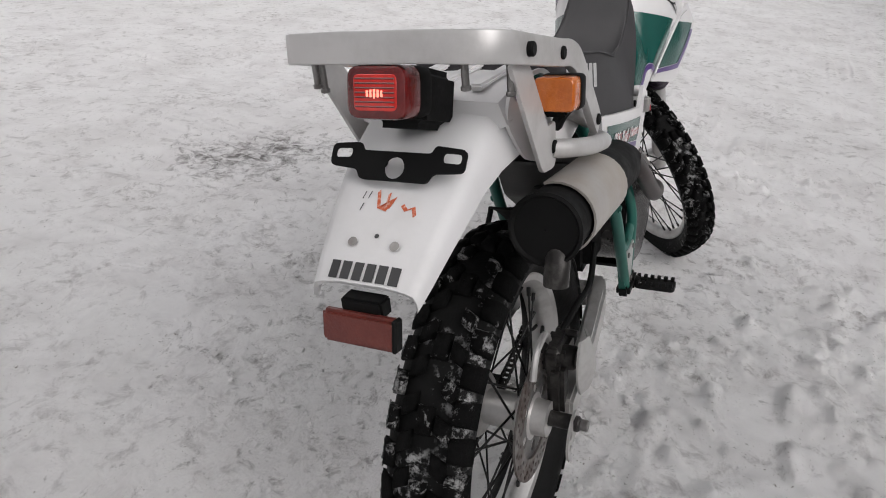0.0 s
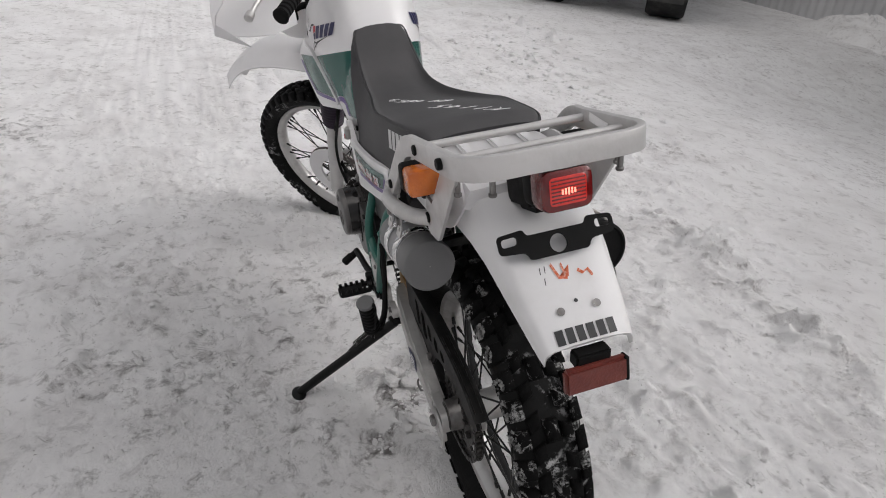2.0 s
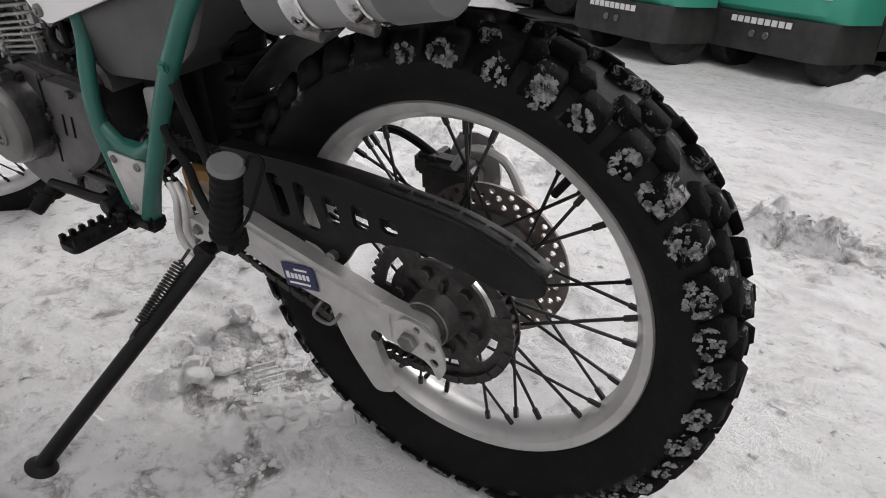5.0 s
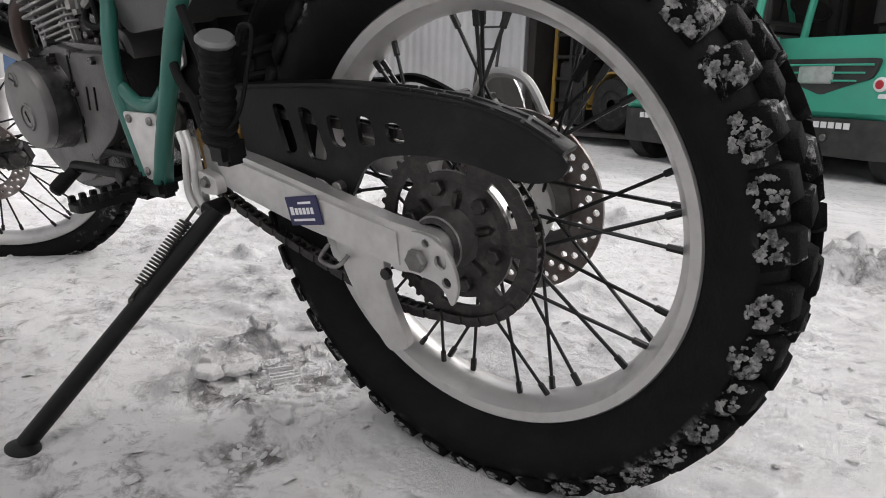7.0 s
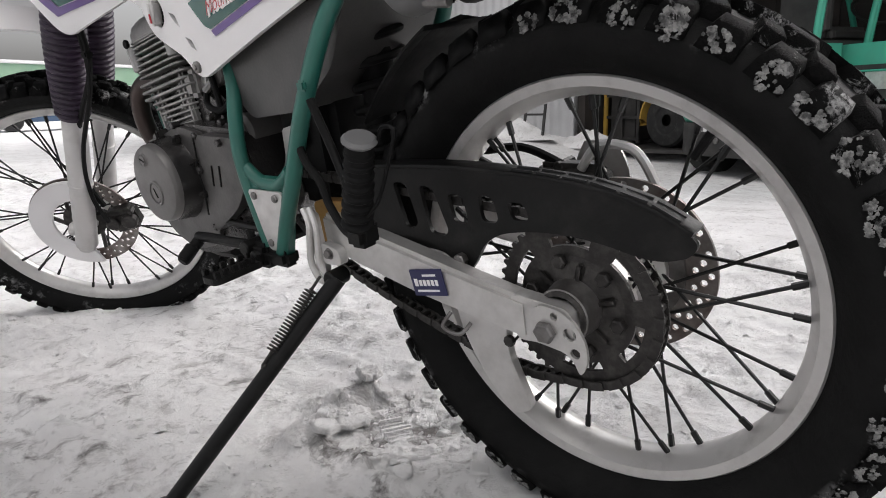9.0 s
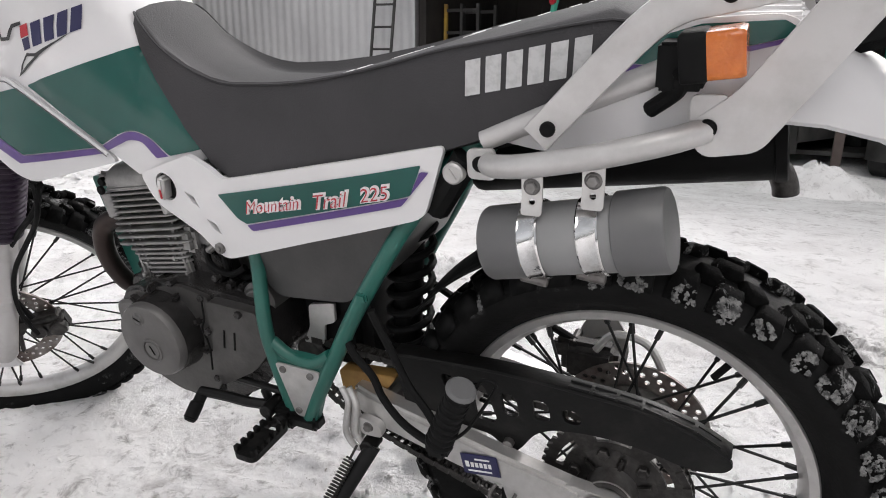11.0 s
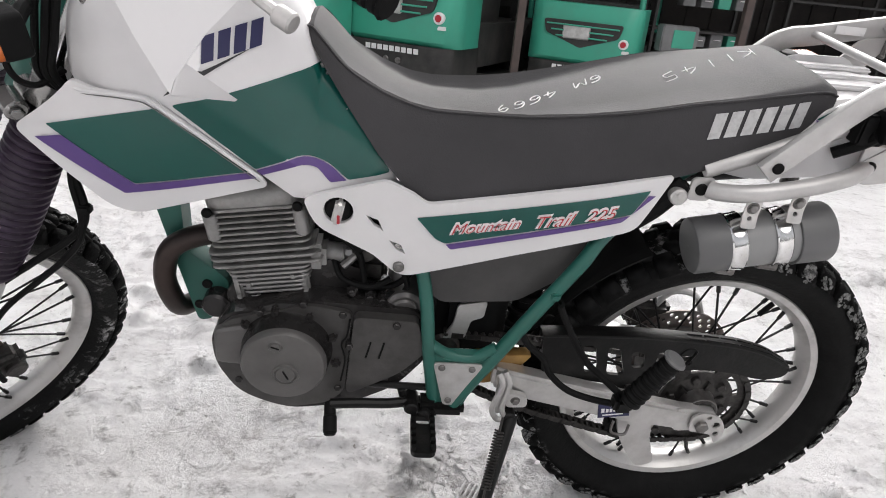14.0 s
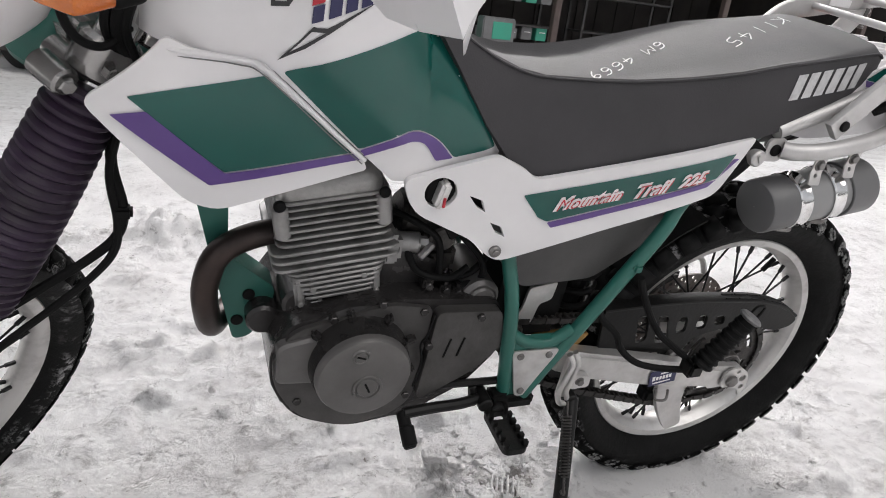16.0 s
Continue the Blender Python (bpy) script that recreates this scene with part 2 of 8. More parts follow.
def plate(outline, y0, y1, holes=(), bevel=0.0):
    """A flat plate with an outline in x and z, between y0 and y1, with holes through it."""
    bm = bmesh.new()
    edges = []
    for ring in (outline, *holes):
        vs = [bm.verts.new((x, y0, z)) for x, z in ring]
        edges += [bm.edges.new((vs[i], vs[(i + 1) % len(vs)])) for i in range(len(vs))]
    bmesh.ops.triangle_fill(bm, edges=edges, use_beauty=True)
    ext = bmesh.ops.extrude_face_region(bm, geom=bm.faces[:])
    for v in ext["geom"]:
        if isinstance(v, bmesh.types.BMVert):
            v.co.y = y1
    bmesh.ops.recalc_face_normals(bm, faces=bm.faces)
    if bevel:
        es = [e for e in bm.edges if len(e.link_faces) == 2 and e.calc_face_angle() > 1.0 and abs(e.verts[0].co.y - e.verts[1].co.y) < 1e-6]
        bmesh.ops.bevel(bm, geom=es, offset=bevel, segments=2, affect="EDGES", clamp_overlap=True)
    return bm


def block(size, at=(0, 0, 0), bevel=0.004, segments=2, turn=None):
    """A box with rounded edges."""
    bm = bmesh.new()
    bmesh.ops.create_cube(bm, size=1)
    bmesh.ops.scale(bm, vec=Vector(size), verts=bm.verts)
    if bevel:
        bmesh.ops.bevel(bm, geom=bm.edges[:], offset=bevel, segments=segments, affect="EDGES", clamp_overlap=True)
    m = Matrix.Translation(at)
    if turn is not None:
        m = m @ turn
    bmesh.ops.transform(bm, matrix=m, verts=bm.verts)
    return bm


def soft_box(size, at=(0, 0, 0), r=0.01):
    """A box along x with round corners and rolled ends, such as a moulded lamp."""
    w, d, h = size
    rings_b = []
    for f, inset in ((-0.5, 0.22), (-0.46, 0.08), (-0.36, 0.0), (0.36, 0.0), (0.46, 0.08), (0.5, 0.22)):
        y, z = d / 2 - inset * r, h / 2 - inset * r
        rings_b.append([V(f * w + at[0], a + at[1], c + at[2]) for a, c in rounded([(-y, -z), (y, -z), (y, z), (-y, z)], r, 4)])
    return loft(rings_b)


def moved(bm, m):
    bmesh.ops.transform(bm, matrix=m, verts=bm.verts)
    return bm


def mirrored(bm):
    """The same shape on the other side of the bike."""
    bmesh.ops.scale(bm, vec=(1, -1, 1), verts=bm.verts)
    bmesh.ops.reverse_faces(bm, faces=bm.faces)
    return bm


def loft(rings, closed_ring=True, caps=True):
    bm = bmesh.new()
    vs = [[bm.verts.new(p) for p in r] for r in rings]
    m = len(rings[0])
    for a, b in zip(vs, vs[1:]):
        for j in range(m if closed_ring else m - 1):
            bm.faces.new((a[j], a[(j + 1) % m], b[(j + 1) % m], b[j]))
    if caps and closed_ring:
        bm.faces.new(vs[0][::-1])
        bm.faces.new(vs[-1])
    return bm


def tree(*bms):
    """Something to lay decals on."""
    whole = bmesh.new()
    for b in bms:
        me = bpy.data.meshes.new("t")
        b.to_mesh(me)
        whole.from_mesh(me)
        bpy.data.meshes.remove(me)
    t = BVHTree.FromBMesh(whole)
    whole.free()
    return t


def skin(outline, size=0.012, holes=()):
    """A flat outline (x, z), filled with triangles no larger than size."""
    bm = bmesh.new()
    edges = []
    for ring in (outline, *holes):
        vs = [bm.verts.new((x, 0, z)) for x, z in ring]
        edges += [bm.edges.new((vs[i], vs[(i + 1) % len(vs)])) for i in range(len(vs))]
    bmesh.ops.triangle_fill(bm, edges=edges, use_beauty=True)
    for _ in range(6):
        long = [e for e in bm.edges if e.calc_length() > size]
        if not long:
            break
        bmesh.ops.subdivide_edges(bm, edges=long, cuts=1)
        bmesh.ops.triangulate(bm, faces=[f for f in bm.faces if len(f.verts) > 3])
        bmesh.ops.beautify_fill(bm, faces=bm.faces[:], edges=bm.edges[:])
    return bm


def decal(outline, on, lift=0.0012, size=0.012, ray=(0, -1, 0), start=0.6, holes=()):
    """An outline in x and z laid on a body from its left side (or from another side given by ray)."""
    bm = skin(outline, size, holes)
    d = Vector(ray)
    for v in bm.verts:
        origin = Vector((v.co.x, start, v.co.z)) if ray == (0, -1, 0) else v.co - d * start
        hit, normal, _, _ = on.ray_cast(origin, d)
        if hit is None:
            hit, normal, _, _ = on.find_nearest(Vector((v.co.x, 0.12, v.co.z)))
        if normal.dot(d) > 0:
            normal = -normal
        v.co = hit + normal * lift
    bmesh.ops.recalc_face_normals(bm, faces=bm.faces)
    return bm


def fit_surface(rows, smooth=1e-4):
    """A smooth height over the plane through a few known points (thin plate)."""
    a = np.array(rows, float)
    n = len(a)

    def kernel(d2):
        return 0.5 * d2 * np.log(d2 + 1e-9)

    d = ((a[:, None, :2] - a[None, :, :2]) ** 2).sum(-1)
    m = np.zeros((n + 3, n + 3))
    m[:n, :n] = kernel(d) + smooth * np.eye(n)
    m[:n, n:], m[n:, :n] = np.c_[np.ones(n), a[:, :2]], np.c_[np.ones(n), a[:, :2]].T
    w = np.linalg.solve(m, np.r_[a[:, 2], 0, 0, 0])

    def height(x, z):
        e = ((a[:, :2] - (x, z)) ** 2).sum(1)
        return float(kernel(e) @ w[:n] + w[n] + w[n + 1] * x + w[n + 2] * z)

    return height


def panel(outline, height, thick=0.004, size=0.02, holes=()):
    """A curved sheet with an outline in x and z and a height in y, thick inwards, with a closed edge."""
    bm = skin(outline, size, holes)
    for v in bm.verts:
        v.co.y = height(v.co.x, v.co.z)
    bmesh.ops.recalc_face_normals(bm, faces=bm.faces)
    if sum(f.normal.y for f in bm.faces) < 0:
        bmesh.ops.reverse_faces(bm, faces=bm.faces[:])
    ext = bmesh.ops.extrude_face_region(bm, geom=bm.faces[:])
    inner = [v for v in ext["geom"] if isinstance(v, bmesh.types.BMVert)]
    for v in inner:
        v.co.y -= thick
    bmesh.ops.recalc_face_normals(bm, faces=bm.faces)
    return bm

# ---- ground ----


def value_noise(x, y, seed):
    xi, yi = np.floor(x).astype(np.int64), np.floor(y).astype(np.int64)
    fx, fy = x - xi, y - yi
    fx, fy = fx * fx * (3 - 2 * fx), fy * fy * (3 - 2 * fy)

    def h(a, b):
        n = (a * 374761393 + b * 668265263 + seed * 144665) & 0x7FFFFFFF
        n = ((n ^ (n >> 13)) * 1274126177) & 0x7FFFFFFF
        return ((n ^ (n >> 16)) & 0xFFFF) / 65535.0

    return (h(xi, yi) * (1 - fx) + h(xi + 1, yi) * fx) * (1 - fy) + (h(xi, yi + 1) * (1 - fx) + h(xi + 1, yi + 1) * fx) * fy


def fractal(x, y, octaves, seed):
    total, amp = 0 * x, 1.0
    for k in range(octaves):
        total = total + amp * (value_noise(x * 2 ** k, y * 2 ** k, seed + k) - 0.5)
        amp *= 0.55
    return total


def spaced(lo, hi, step, far):
    """Even steps over the near stretch, then ever longer ones to the horizon."""
    mid = list(np.arange(lo, hi + 1e-6, step))
    out, s, x = [], step, hi
    while x < far:
        s *= 1.16
        x += s
        out.append(x)
    pre, s, x = [], step, lo
    while x > -far:
        s *= 1.16
        x -= s
        pre.append(x)
    return np.array(pre[::-1] + mid + out)


gx, gy = spaced(-0.7, 2.3, 0.011, 700), spaced(-1.75, 1.25, 0.011, 700)
GX, GY = np.meshgrid(gx, gy)
near = np.exp(-((GX - 0.8) / 9) ** 2 - ((GY + 0.5) / 9) ** 2)
relief = 0.030 * fractal(GX * 1.3, GY * 1.3, 3, 3) + 0.012 * fractal(GX * 8, GY * 8, 5, 11)
wind = np.clip(fractal(GX * 5 + 3 * GY, GY * 17 - 2 * GX, 3, 91) - 0.02, 0, 1) * 0.020
crumbs = np.clip(fractal(GX * 16, GY * 16, 3, 29) - 0.10, 0, 1) * 0.05 * np.clip(fractal(GX * 2.2, GY * 2.2, 2, 5) * 3 + 0.5, 0, 1)
bank = np.exp(-((GY + 1.26 + 0.10 * np.sin(GX * 1.7)) / 0.13) ** 2) * (0.35 + 0.65 * np.clip(value_noise(GX * 2.1, GY * 2.1, 77) * 1.6 - 0.2, 0, 1))
ridge = bank * (0.022 + 0.13 * np.clip(fractal(GX * 9, GY * 9, 4, 41), 0, 1))
trodden = np.exp(-((GX - 0.42) / 0.16) ** 2 - ((GY - 0.05) / 0.13) ** 2)
print_bars = trodden * np.where((np.abs(GX - 0.385 - 0.12 * (GY - 0.04)) < 0.035) & (np.abs(GY - 0.045) < 0.045), 0.009 * np.sin(GY * 2 * math.pi / 0.022), 0)
clods = trodden * np.clip(fractal(GX * 13, GY * 13, 3, 63) - 0.02, 0, 1) * 0.13
heaped = np.exp(-((GX + 0.36) / 0.24) ** 2 - ((GY + 1.28) / 0.11) ** 2) * (0.012 + 0.16 * np.clip(fractal(GX * 15, GY * 15, 3, 71), 0, 1))
level = np.exp(-((GX - 0.45) / 1.2) ** 2 - ((GY - 0.1) / 0.7) ** 2)
GZ = near * (relief * (1 - 0.75 * level) + wind + crumbs + ridge + print_bars + clods + heaped) - 0.004
# the yard falls gently towards the shed
fall = np.clip((-GY - 1.8) / 3.3, 0, 1)
aside = np.clip((5.2 - GX) / 2.0, 0, 1)
dip = np.clip((-GY - 4.6) / 1.4, 0, 1) * np.clip((GY + 8.1) / 0.5, 0, 1)
GZ = GZ - (0.245 * fall * fall * (3 - 2 * fall) + 0.13 * dip) * aside * aside * (3 - 2 * aside)
# firm ground right under the tyres and the stand
for cx, cy in ((0.0, 0.0), (1.37, 0.03), (0.462, 0.372)):
    w = np.exp(-(((GX - cx) ** 2 + (GY - cy) ** 2) / 0.07 ** 2))
    GZ = GZ * (1 - w) - 0.003 * w
ny, nx = GX.shape
verts = np.stack([GX.ravel(), GY.ravel(), GZ.ravel()], 1)
idx = np.arange(nx * ny).reshape(ny, nx)
faces = np.stack([idx[:-1, :-1].ravel(), idx[:-1, 1:].ravel(), idx[1:, 1:].ravel(), idx[1:, :-1].ravel()], 1)
me = bpy.data.meshes.new("ground")
me.from_pydata(verts.tolist(), [], faces.tolist())
me.shade_smooth()
# dirt trodden into the snow: broad worn patches, a browned spot under the engine, the tracks of vehicles; and shade
# painted under the truck
soil_shade = 0 * GX
for cx, cy, r, k in ((1.20, 1.72, 0.28, 1.7), (1.50, 1.55, 0.22, 1.3), (2.6, 1.45, 0.28, 1.3), (1.0, 0.72, 0.5, 0.2), (2.0, 0.55, 0.5, 0.15), (0.45, 0.60, 0.4, 0.35), (0.66, 0.90, 0.14, 0.5), (0.15, 0.94, 0.12, 0.6), (0.37, 0.06, 0.13, 2.0), (0.235, 0.21, 0.045, 2.0), (-0.35, -1.28, 0.22, 1.1), (0.30, 0.36, 0.12, 0.7), (0.62, 0.50, 0.22, 0.55), (0.95, 0.30, 0.25, 0.6), (1.05, 0.66, 0.2, 0.6), (0.05, 0.30, 0.16, 0.8),
                    (0.62, 0.86, 0.2, 0.3), (-0.15, 0.55, 0.2, 0.5), (0.85, -0.12, 0.3, 0.6), (1.25, -0.25, 0.3, 0.6), (1.6, 0.42, 0.25, 0.6), (-0.2, -0.9, 0.25, 0.35), (0.15, 0.72, 0.14, 0.6), (1.45, 0.9, 0.22, 0.5), (0.9, 1.2, 0.3, 0.25)):
    soil_shade = soil_shade + k * np.exp(-((GX - cx) ** 2 + (GY - cy) ** 2) / r ** 2)
# last term darkens the snow under the truck, standing in for its shadow
soil_shade = soil_shade + 0.55 * bank + 0.35 * np.exp(-((GX - 6.8) / 1.6) ** 2 - ((GY + 4.3) / 1.0) ** 2)
soil_shade = np.clip(soil_shade, 0, 2.0)
att = me.attributes.new("soil_shade", "FLOAT", "POINT")
att.data.foreach_set("value", soil_shade.ravel().astype(np.float32))
ground = tagged(new("ground", me), "trodden grey-white packed snow with dirty patches and tyre marks", "snow", kind="structure")

snow = bpy.data.materials.new("packed_snow")
snow.use_nodes = True
n, l = snow.node_tree.nodes, snow.node_tree.links
b = n["Principled BSDF"]
b.inputs["Roughness"].default_value = 0.75
b.inputs["Specular IOR Level"].default_value = 0.12
co = n.new("ShaderNodeTexCoord")


def noise_node(scale, detail=5, rough=0.6, distort=0.0):
    t = n.new("ShaderNodeTexNoise")
    t.inputs["Scale"].default_value, t.inputs["Detail"].default_value = scale, detail
    t.inputs["Roughness"].default_value, t.inputs["Distortion"].default_value = rough, distort
    l.new(co.outputs["Object"], t.inputs["Vector"])
    return t


def ranged(socket, lo, hi, to_lo=0.0, to_hi=1.0):
    r = n.new("ShaderNodeMapRange")
    for key, v in (("From Min", lo), ("From Max", hi), ("To Min", to_lo), ("To Max", to_hi)):
        r.inputs[key].default_value = v
    l.new(socket, r.inputs["Value"])
    return r.outputs["Result"]


def mixed(factor, a, c):
    x = n.new("ShaderNodeMix")
    x.data_type = "RGBA"
    for key, v in (("A", a), ("B", c)):
        if isinstance(v, tuple):
            x.inputs[key].default_value = (*v, 1)
        else:
            l.new(v, x.inputs[key])
    l.new(factor, x.inputs["Factor"])
    return x.outputs["Result"]


def times(a, c):
    x = n.new("ShaderNodeMath")
    x.operation = "MULTIPLY"
    l.new(a, x.inputs[0])
    l.new(c, x.inputs[1])
    return x.outputs[0]


broad = ranged(noise_node(0.75, 3).outputs["Fac"], 0.35, 0.65)
icy = ranged(noise_node(3.2, 6, 0.62, 0.3).outputs["Fac"], 0.46, 0.72)
mottle = ranged(noise_node(14, 7, 0.68, 0.5).outputs["Fac"], 0.54, 0.76)
dirt = times(ranged(noise_node(1.9, 8, 0.7, 0.4).outputs["Fac"], 0.51, 0.68), ranged(noise_node(19, 8, 0.78, 0.3).outputs["Fac"], 0.50, 0.66))
specks = times(ranged(noise_node(95, 4, 0.7).outputs["Fac"], 0.62, 0.70), ranged(noise_node(5.5, 5, 0.65).outputs["Fac"], 0.47, 0.60))
colour = mixed(broad, (0.84, 0.832, 0.83), (0.895, 0.89, 0.89))
colour = mixed(icy, colour, (0.735, 0.722, 0.718))
colour = mixed(mottle, colour, (0.47, 0.455, 0.45))
colour = mixed(dirt, colour, (0.22, 0.195, 0.185))
spots = n.new("ShaderNodeAttribute")
spots.attribute_name = "soil_shade"
laden = n.new("ShaderNodeMath")
laden.operation = "MULTIPLY_ADD"
laden.inputs[1].default_value = 0.10
l.new(spots.outputs["Fac"], laden.inputs[0])
l.new(noise_node(17, 10, 0.74, 0.5).outputs["Fac"], laden.inputs[2])
# trodden dirt, and the truck's painted shade
worn = ranged(laden.outputs[0], 0.60, 0.78)
colour = mixed(worn, colour, (0.18, 0.168, 0.164))
colour = mixed(specks, colour, (0.24, 0.22, 0.20))
l.new(colour, b.inputs["Base Color"])
bump = n.new("ShaderNodeBump")
bump.inputs["Strength"].default_value, bump.inputs["Distance"].default_value = 1.0, 0.015
chips = n.new("ShaderNodeTexVoronoi")
chips.feature, chips.inputs["Scale"].default_value = "F1", 34
chips.inputs["Detail"].default_value = 2
warp = n.new("ShaderNodeVectorMath")
warp.operation = "MULTIPLY_ADD"
warp.inputs[1].default_value = (0.12, 0.12, 0.12)
l.new(noise_node(9, 3).outputs["Color"], warp.inputs[0])
l.new(co.outputs["Object"], warp.inputs[2])
l.new(warp.outputs[0], chips.inputs["Vector"])
chipped = times(ranged(chips.outputs["Distance"], 0.0, 0.7), ranged(noise_node(3.1, 4, 0.6).outputs["Fac"], 0.45, 0.62))
height = n.new("ShaderNodeMath")
height.operation = "MULTIPLY_ADD"
height.inputs[1].default_value = 0.55
l.new(chipped, height.inputs[0])
l.new(noise_node(44, 12, 0.80).outputs["Fac"], height.inputs[2])
l.new(height.outputs[0], bump.inputs["Height"])
l.new(bump.outputs["Normal"], b.inputs["Normal"])
me.materials.append(snow)

# loose flakes of broken crust, where boots and tyres have turned it up
random.seed(21)
grid_x, grid_y = list(gx), list(gy)


def ground_height(x, y):
    return float(GZ[int(np.searchsorted(gy, y)), int(np.searchsorted(gx, x))])


flake_v, flake_f = [], []
patches = [(0.36, 0.05, 0.17, 0.12, 230), (-0.35, -1.28, 0.26, 0.12, 120), (0.24, 0.20, 0.07, 0.06, 30), (0.28, 0.33, 0.12, 0.12, 26), (0.62, 0.50, 0.25, 0.2, 36), (0.95, 0.35, 0.25, 0.25, 30), (-0.1, 0.42, 0.18, 0.15, 24), (0.5, -1.25, 1.3, 0.16, 260), (1.9, 0.95, 0.4, 0.4, 60), (0.2, 0.8, 0.3, 0.2, 24), (1.4, 1.1, 0.5, 0.4, 90), (0.9, -0.25, 0.4, 0.2, 40), (0.30, 0.55, 0.45, 0.35, 320), (0.9, 0.6, 0.5, 0.35, 260), (-0.2, 0.3, 0.35, 0.45, 180), (-0.2, -0.5, 0.4, 0.4, 160), (1.5, 0.5, 0.5, 0.4, 160)]
for cx, cy, sx, sy, many in patches:
    for _ in range(many):
        x, y = random.gauss(cx, sx * 0.6), random.gauss(cy, sy * 0.6)
        if (x * x + y * y < 0.006) or not (-0.65 < x < 2.2 and -1.7 < y < 1.2):
            continue
        r = random.choice((0.003, 0.004, 0.005, 0.006, 0.009)) * random.uniform(0.7, 1.4)
        turn = Euler((random.gauss(0, 0.45), random.gauss(0, 0.45), random.uniform(0, 6.3))).to_matrix()
        base = len(flake_v)
        sides = random.choice((5, 6, 7))
        thick = r * random.uniform(0.15, 0.38)
        spin = [random.uniform(0.6, 1.15) for _ in range(sides)]
        for level_z, shrink in ((-thick, 1.0), (thick, 0.8)):
            for k in range(sides):
                a = 2 * math.pi * k / sides
                p = turn @ Vector((r * spin[k] * shrink * math.cos(a) * 1.3, r * spin[k] * shrink * math.sin(a), level_z))
                flake_v.append((x + p.x, y + p.y, ground_height(x, y) + thick * 0.6 + p.z))
        flake_f.append([base + k for k in range(sides)][::-1])
        flake_f.append([base + sides + k for k in range(sides)])
        for k in range(sides):
            flake_f.append([base + k, base + (k + 1) % sides, base + sides + (k + 1) % sides, base + sides + k])
# broken clods along the wheel tracks by the truck
for cx, cy, sx, sy, many in ((4.1, -2.0, 1.1, 0.5, 150), (5.6, -2.5, 0.9, 0.4, 90), (3.0, -1.9, 0.8, 0.4, 60)):
    for _ in range(many):
        x, y = random.gauss(cx, sx * 0.6), random.gauss(cy, sy * 0.6)
        r = random.choice((0.010, 0.014, 0.02, 0.03)) * random.uniform(0.7, 1.3)
        turn = Euler((random.gauss(0, 0.25), random.gauss(0, 0.25), random.uniform(0, 6.3))).to_matrix()
        base, sides, thick = len(flake_v), random.choice((5, 6, 7)), r * random.uniform(0.15, 0.4)
        spin = [random.uniform(0.55, 1.2) for _ in range(sides)]
        for level_z, shrink in ((-thick, 1.0), (thick, 0.75)):
            for k in range(sides):
                a = 2 * math.pi * k / sides
                p = turn @ Vector((r * spin[k] * shrink * math.cos(a) * 1.4, r * spin[k] * shrink * math.sin(a), level_z))
                flake_v.append((x + p.x, y + p.y, ground_height(x, y) + thick * 0.3 + p.z))
        flake_f.append([base + sides + k for k in range(sides)])
        for k in range(sides):
            flake_f.append([base + k, base + (k + 1) % sides, base + sides + (k + 1) % sides, base + sides + k])
# slabs of crust pushed up round the boot print
for k in range(46):
    a = random.uniform(0, 6.283)
    d = random.uniform(0.045, 0.15)
    x, y = 0.365 + d * 1.25 * math.cos(a), 0.040 + d * 0.85 * math.sin(a)
    r, thick = random.uniform(0.009, 0.024), random.uniform(0.0025, 0.006)
    turn = Euler((random.gauss(0, 0.16), random.gauss(0, 0.16), random.uniform(0, 6.3))).to_matrix()
    base, sides = len(flake_v), random.choice((6, 7, 8))
    spin = [random.uniform(0.55, 1.2) for _ in range(sides)]
    for level_z, shrink in ((-thick, 1.05), (thick * 0.5, 1.0), (thick, 0.86)):
        for j in range(sides):
            b_ = 2 * math.pi * j / sides
            q = turn @ Vector((r * spin[j] * shrink * math.cos(b_) * 1.25, r * spin[j] * shrink * math.sin(b_), level_z))
            flake_v.append((x + q.x, y + q.y, ground_height(x, y) + thick * 0.3 + q.z))
    flake_f.append([base + 2 * sides + j for j in range(sides)])
    for lv in (0, sides):
        for j in range(sides):
            flake_f.append([base + lv + j, base + lv + (j + 1) % sides, base + lv + sides + (j + 1) % sides, base + lv + sides + j])
# the print of a ribbed boot sole
for k in range(7):
    mid = Vector((0.362, 0.045, 0)) + Vector((0.89, -0.46, 0)) * (0.0105 * (k - 3))
    along_b, over = Vector((-0.46, -0.89, 0)) * (0.026 - 0.002 * abs(k - 3)), Vector((0.89, -0.46, 0)) * 0.0034
    z0 = ground_height(mid.x, mid.y)
    base = len(flake_v)
    for sa, so, up_b in ((-1, -1, -0.006), (1, -1, -0.006), (1, 1, -0.006), (-1, 1, -0.006), (-0.95, -0.5, 0.0075), (0.95, -0.5, 0.0075), (0.95, 0.5, 0.0075), (-0.95, 0.5, 0.0075)):
        p = mid + along_b * sa + over * so
        flake_v.append((p.x, p.y, z0 + up_b))
    flake_f += [[base + j for j in q] for q in ((4, 5, 6, 7), (0, 1, 5, 4), (1, 2, 6, 5), (2, 3, 7, 6), (3, 0, 4, 7))]
me = bpy.data.meshes.new("crust_flakes")
me.from_pydata(flake_v, [], flake_f)
me.materials.append(snow)
tagged(new("crust_flakes", me), "loose flakes of broken snow crust on the ground", "snow", kind="stuff")

# ---- motorcycle ----
bike = thing("motorcycle", "white and green trail motorcycle leaning on its side stand", "motorcycle", BIKE)

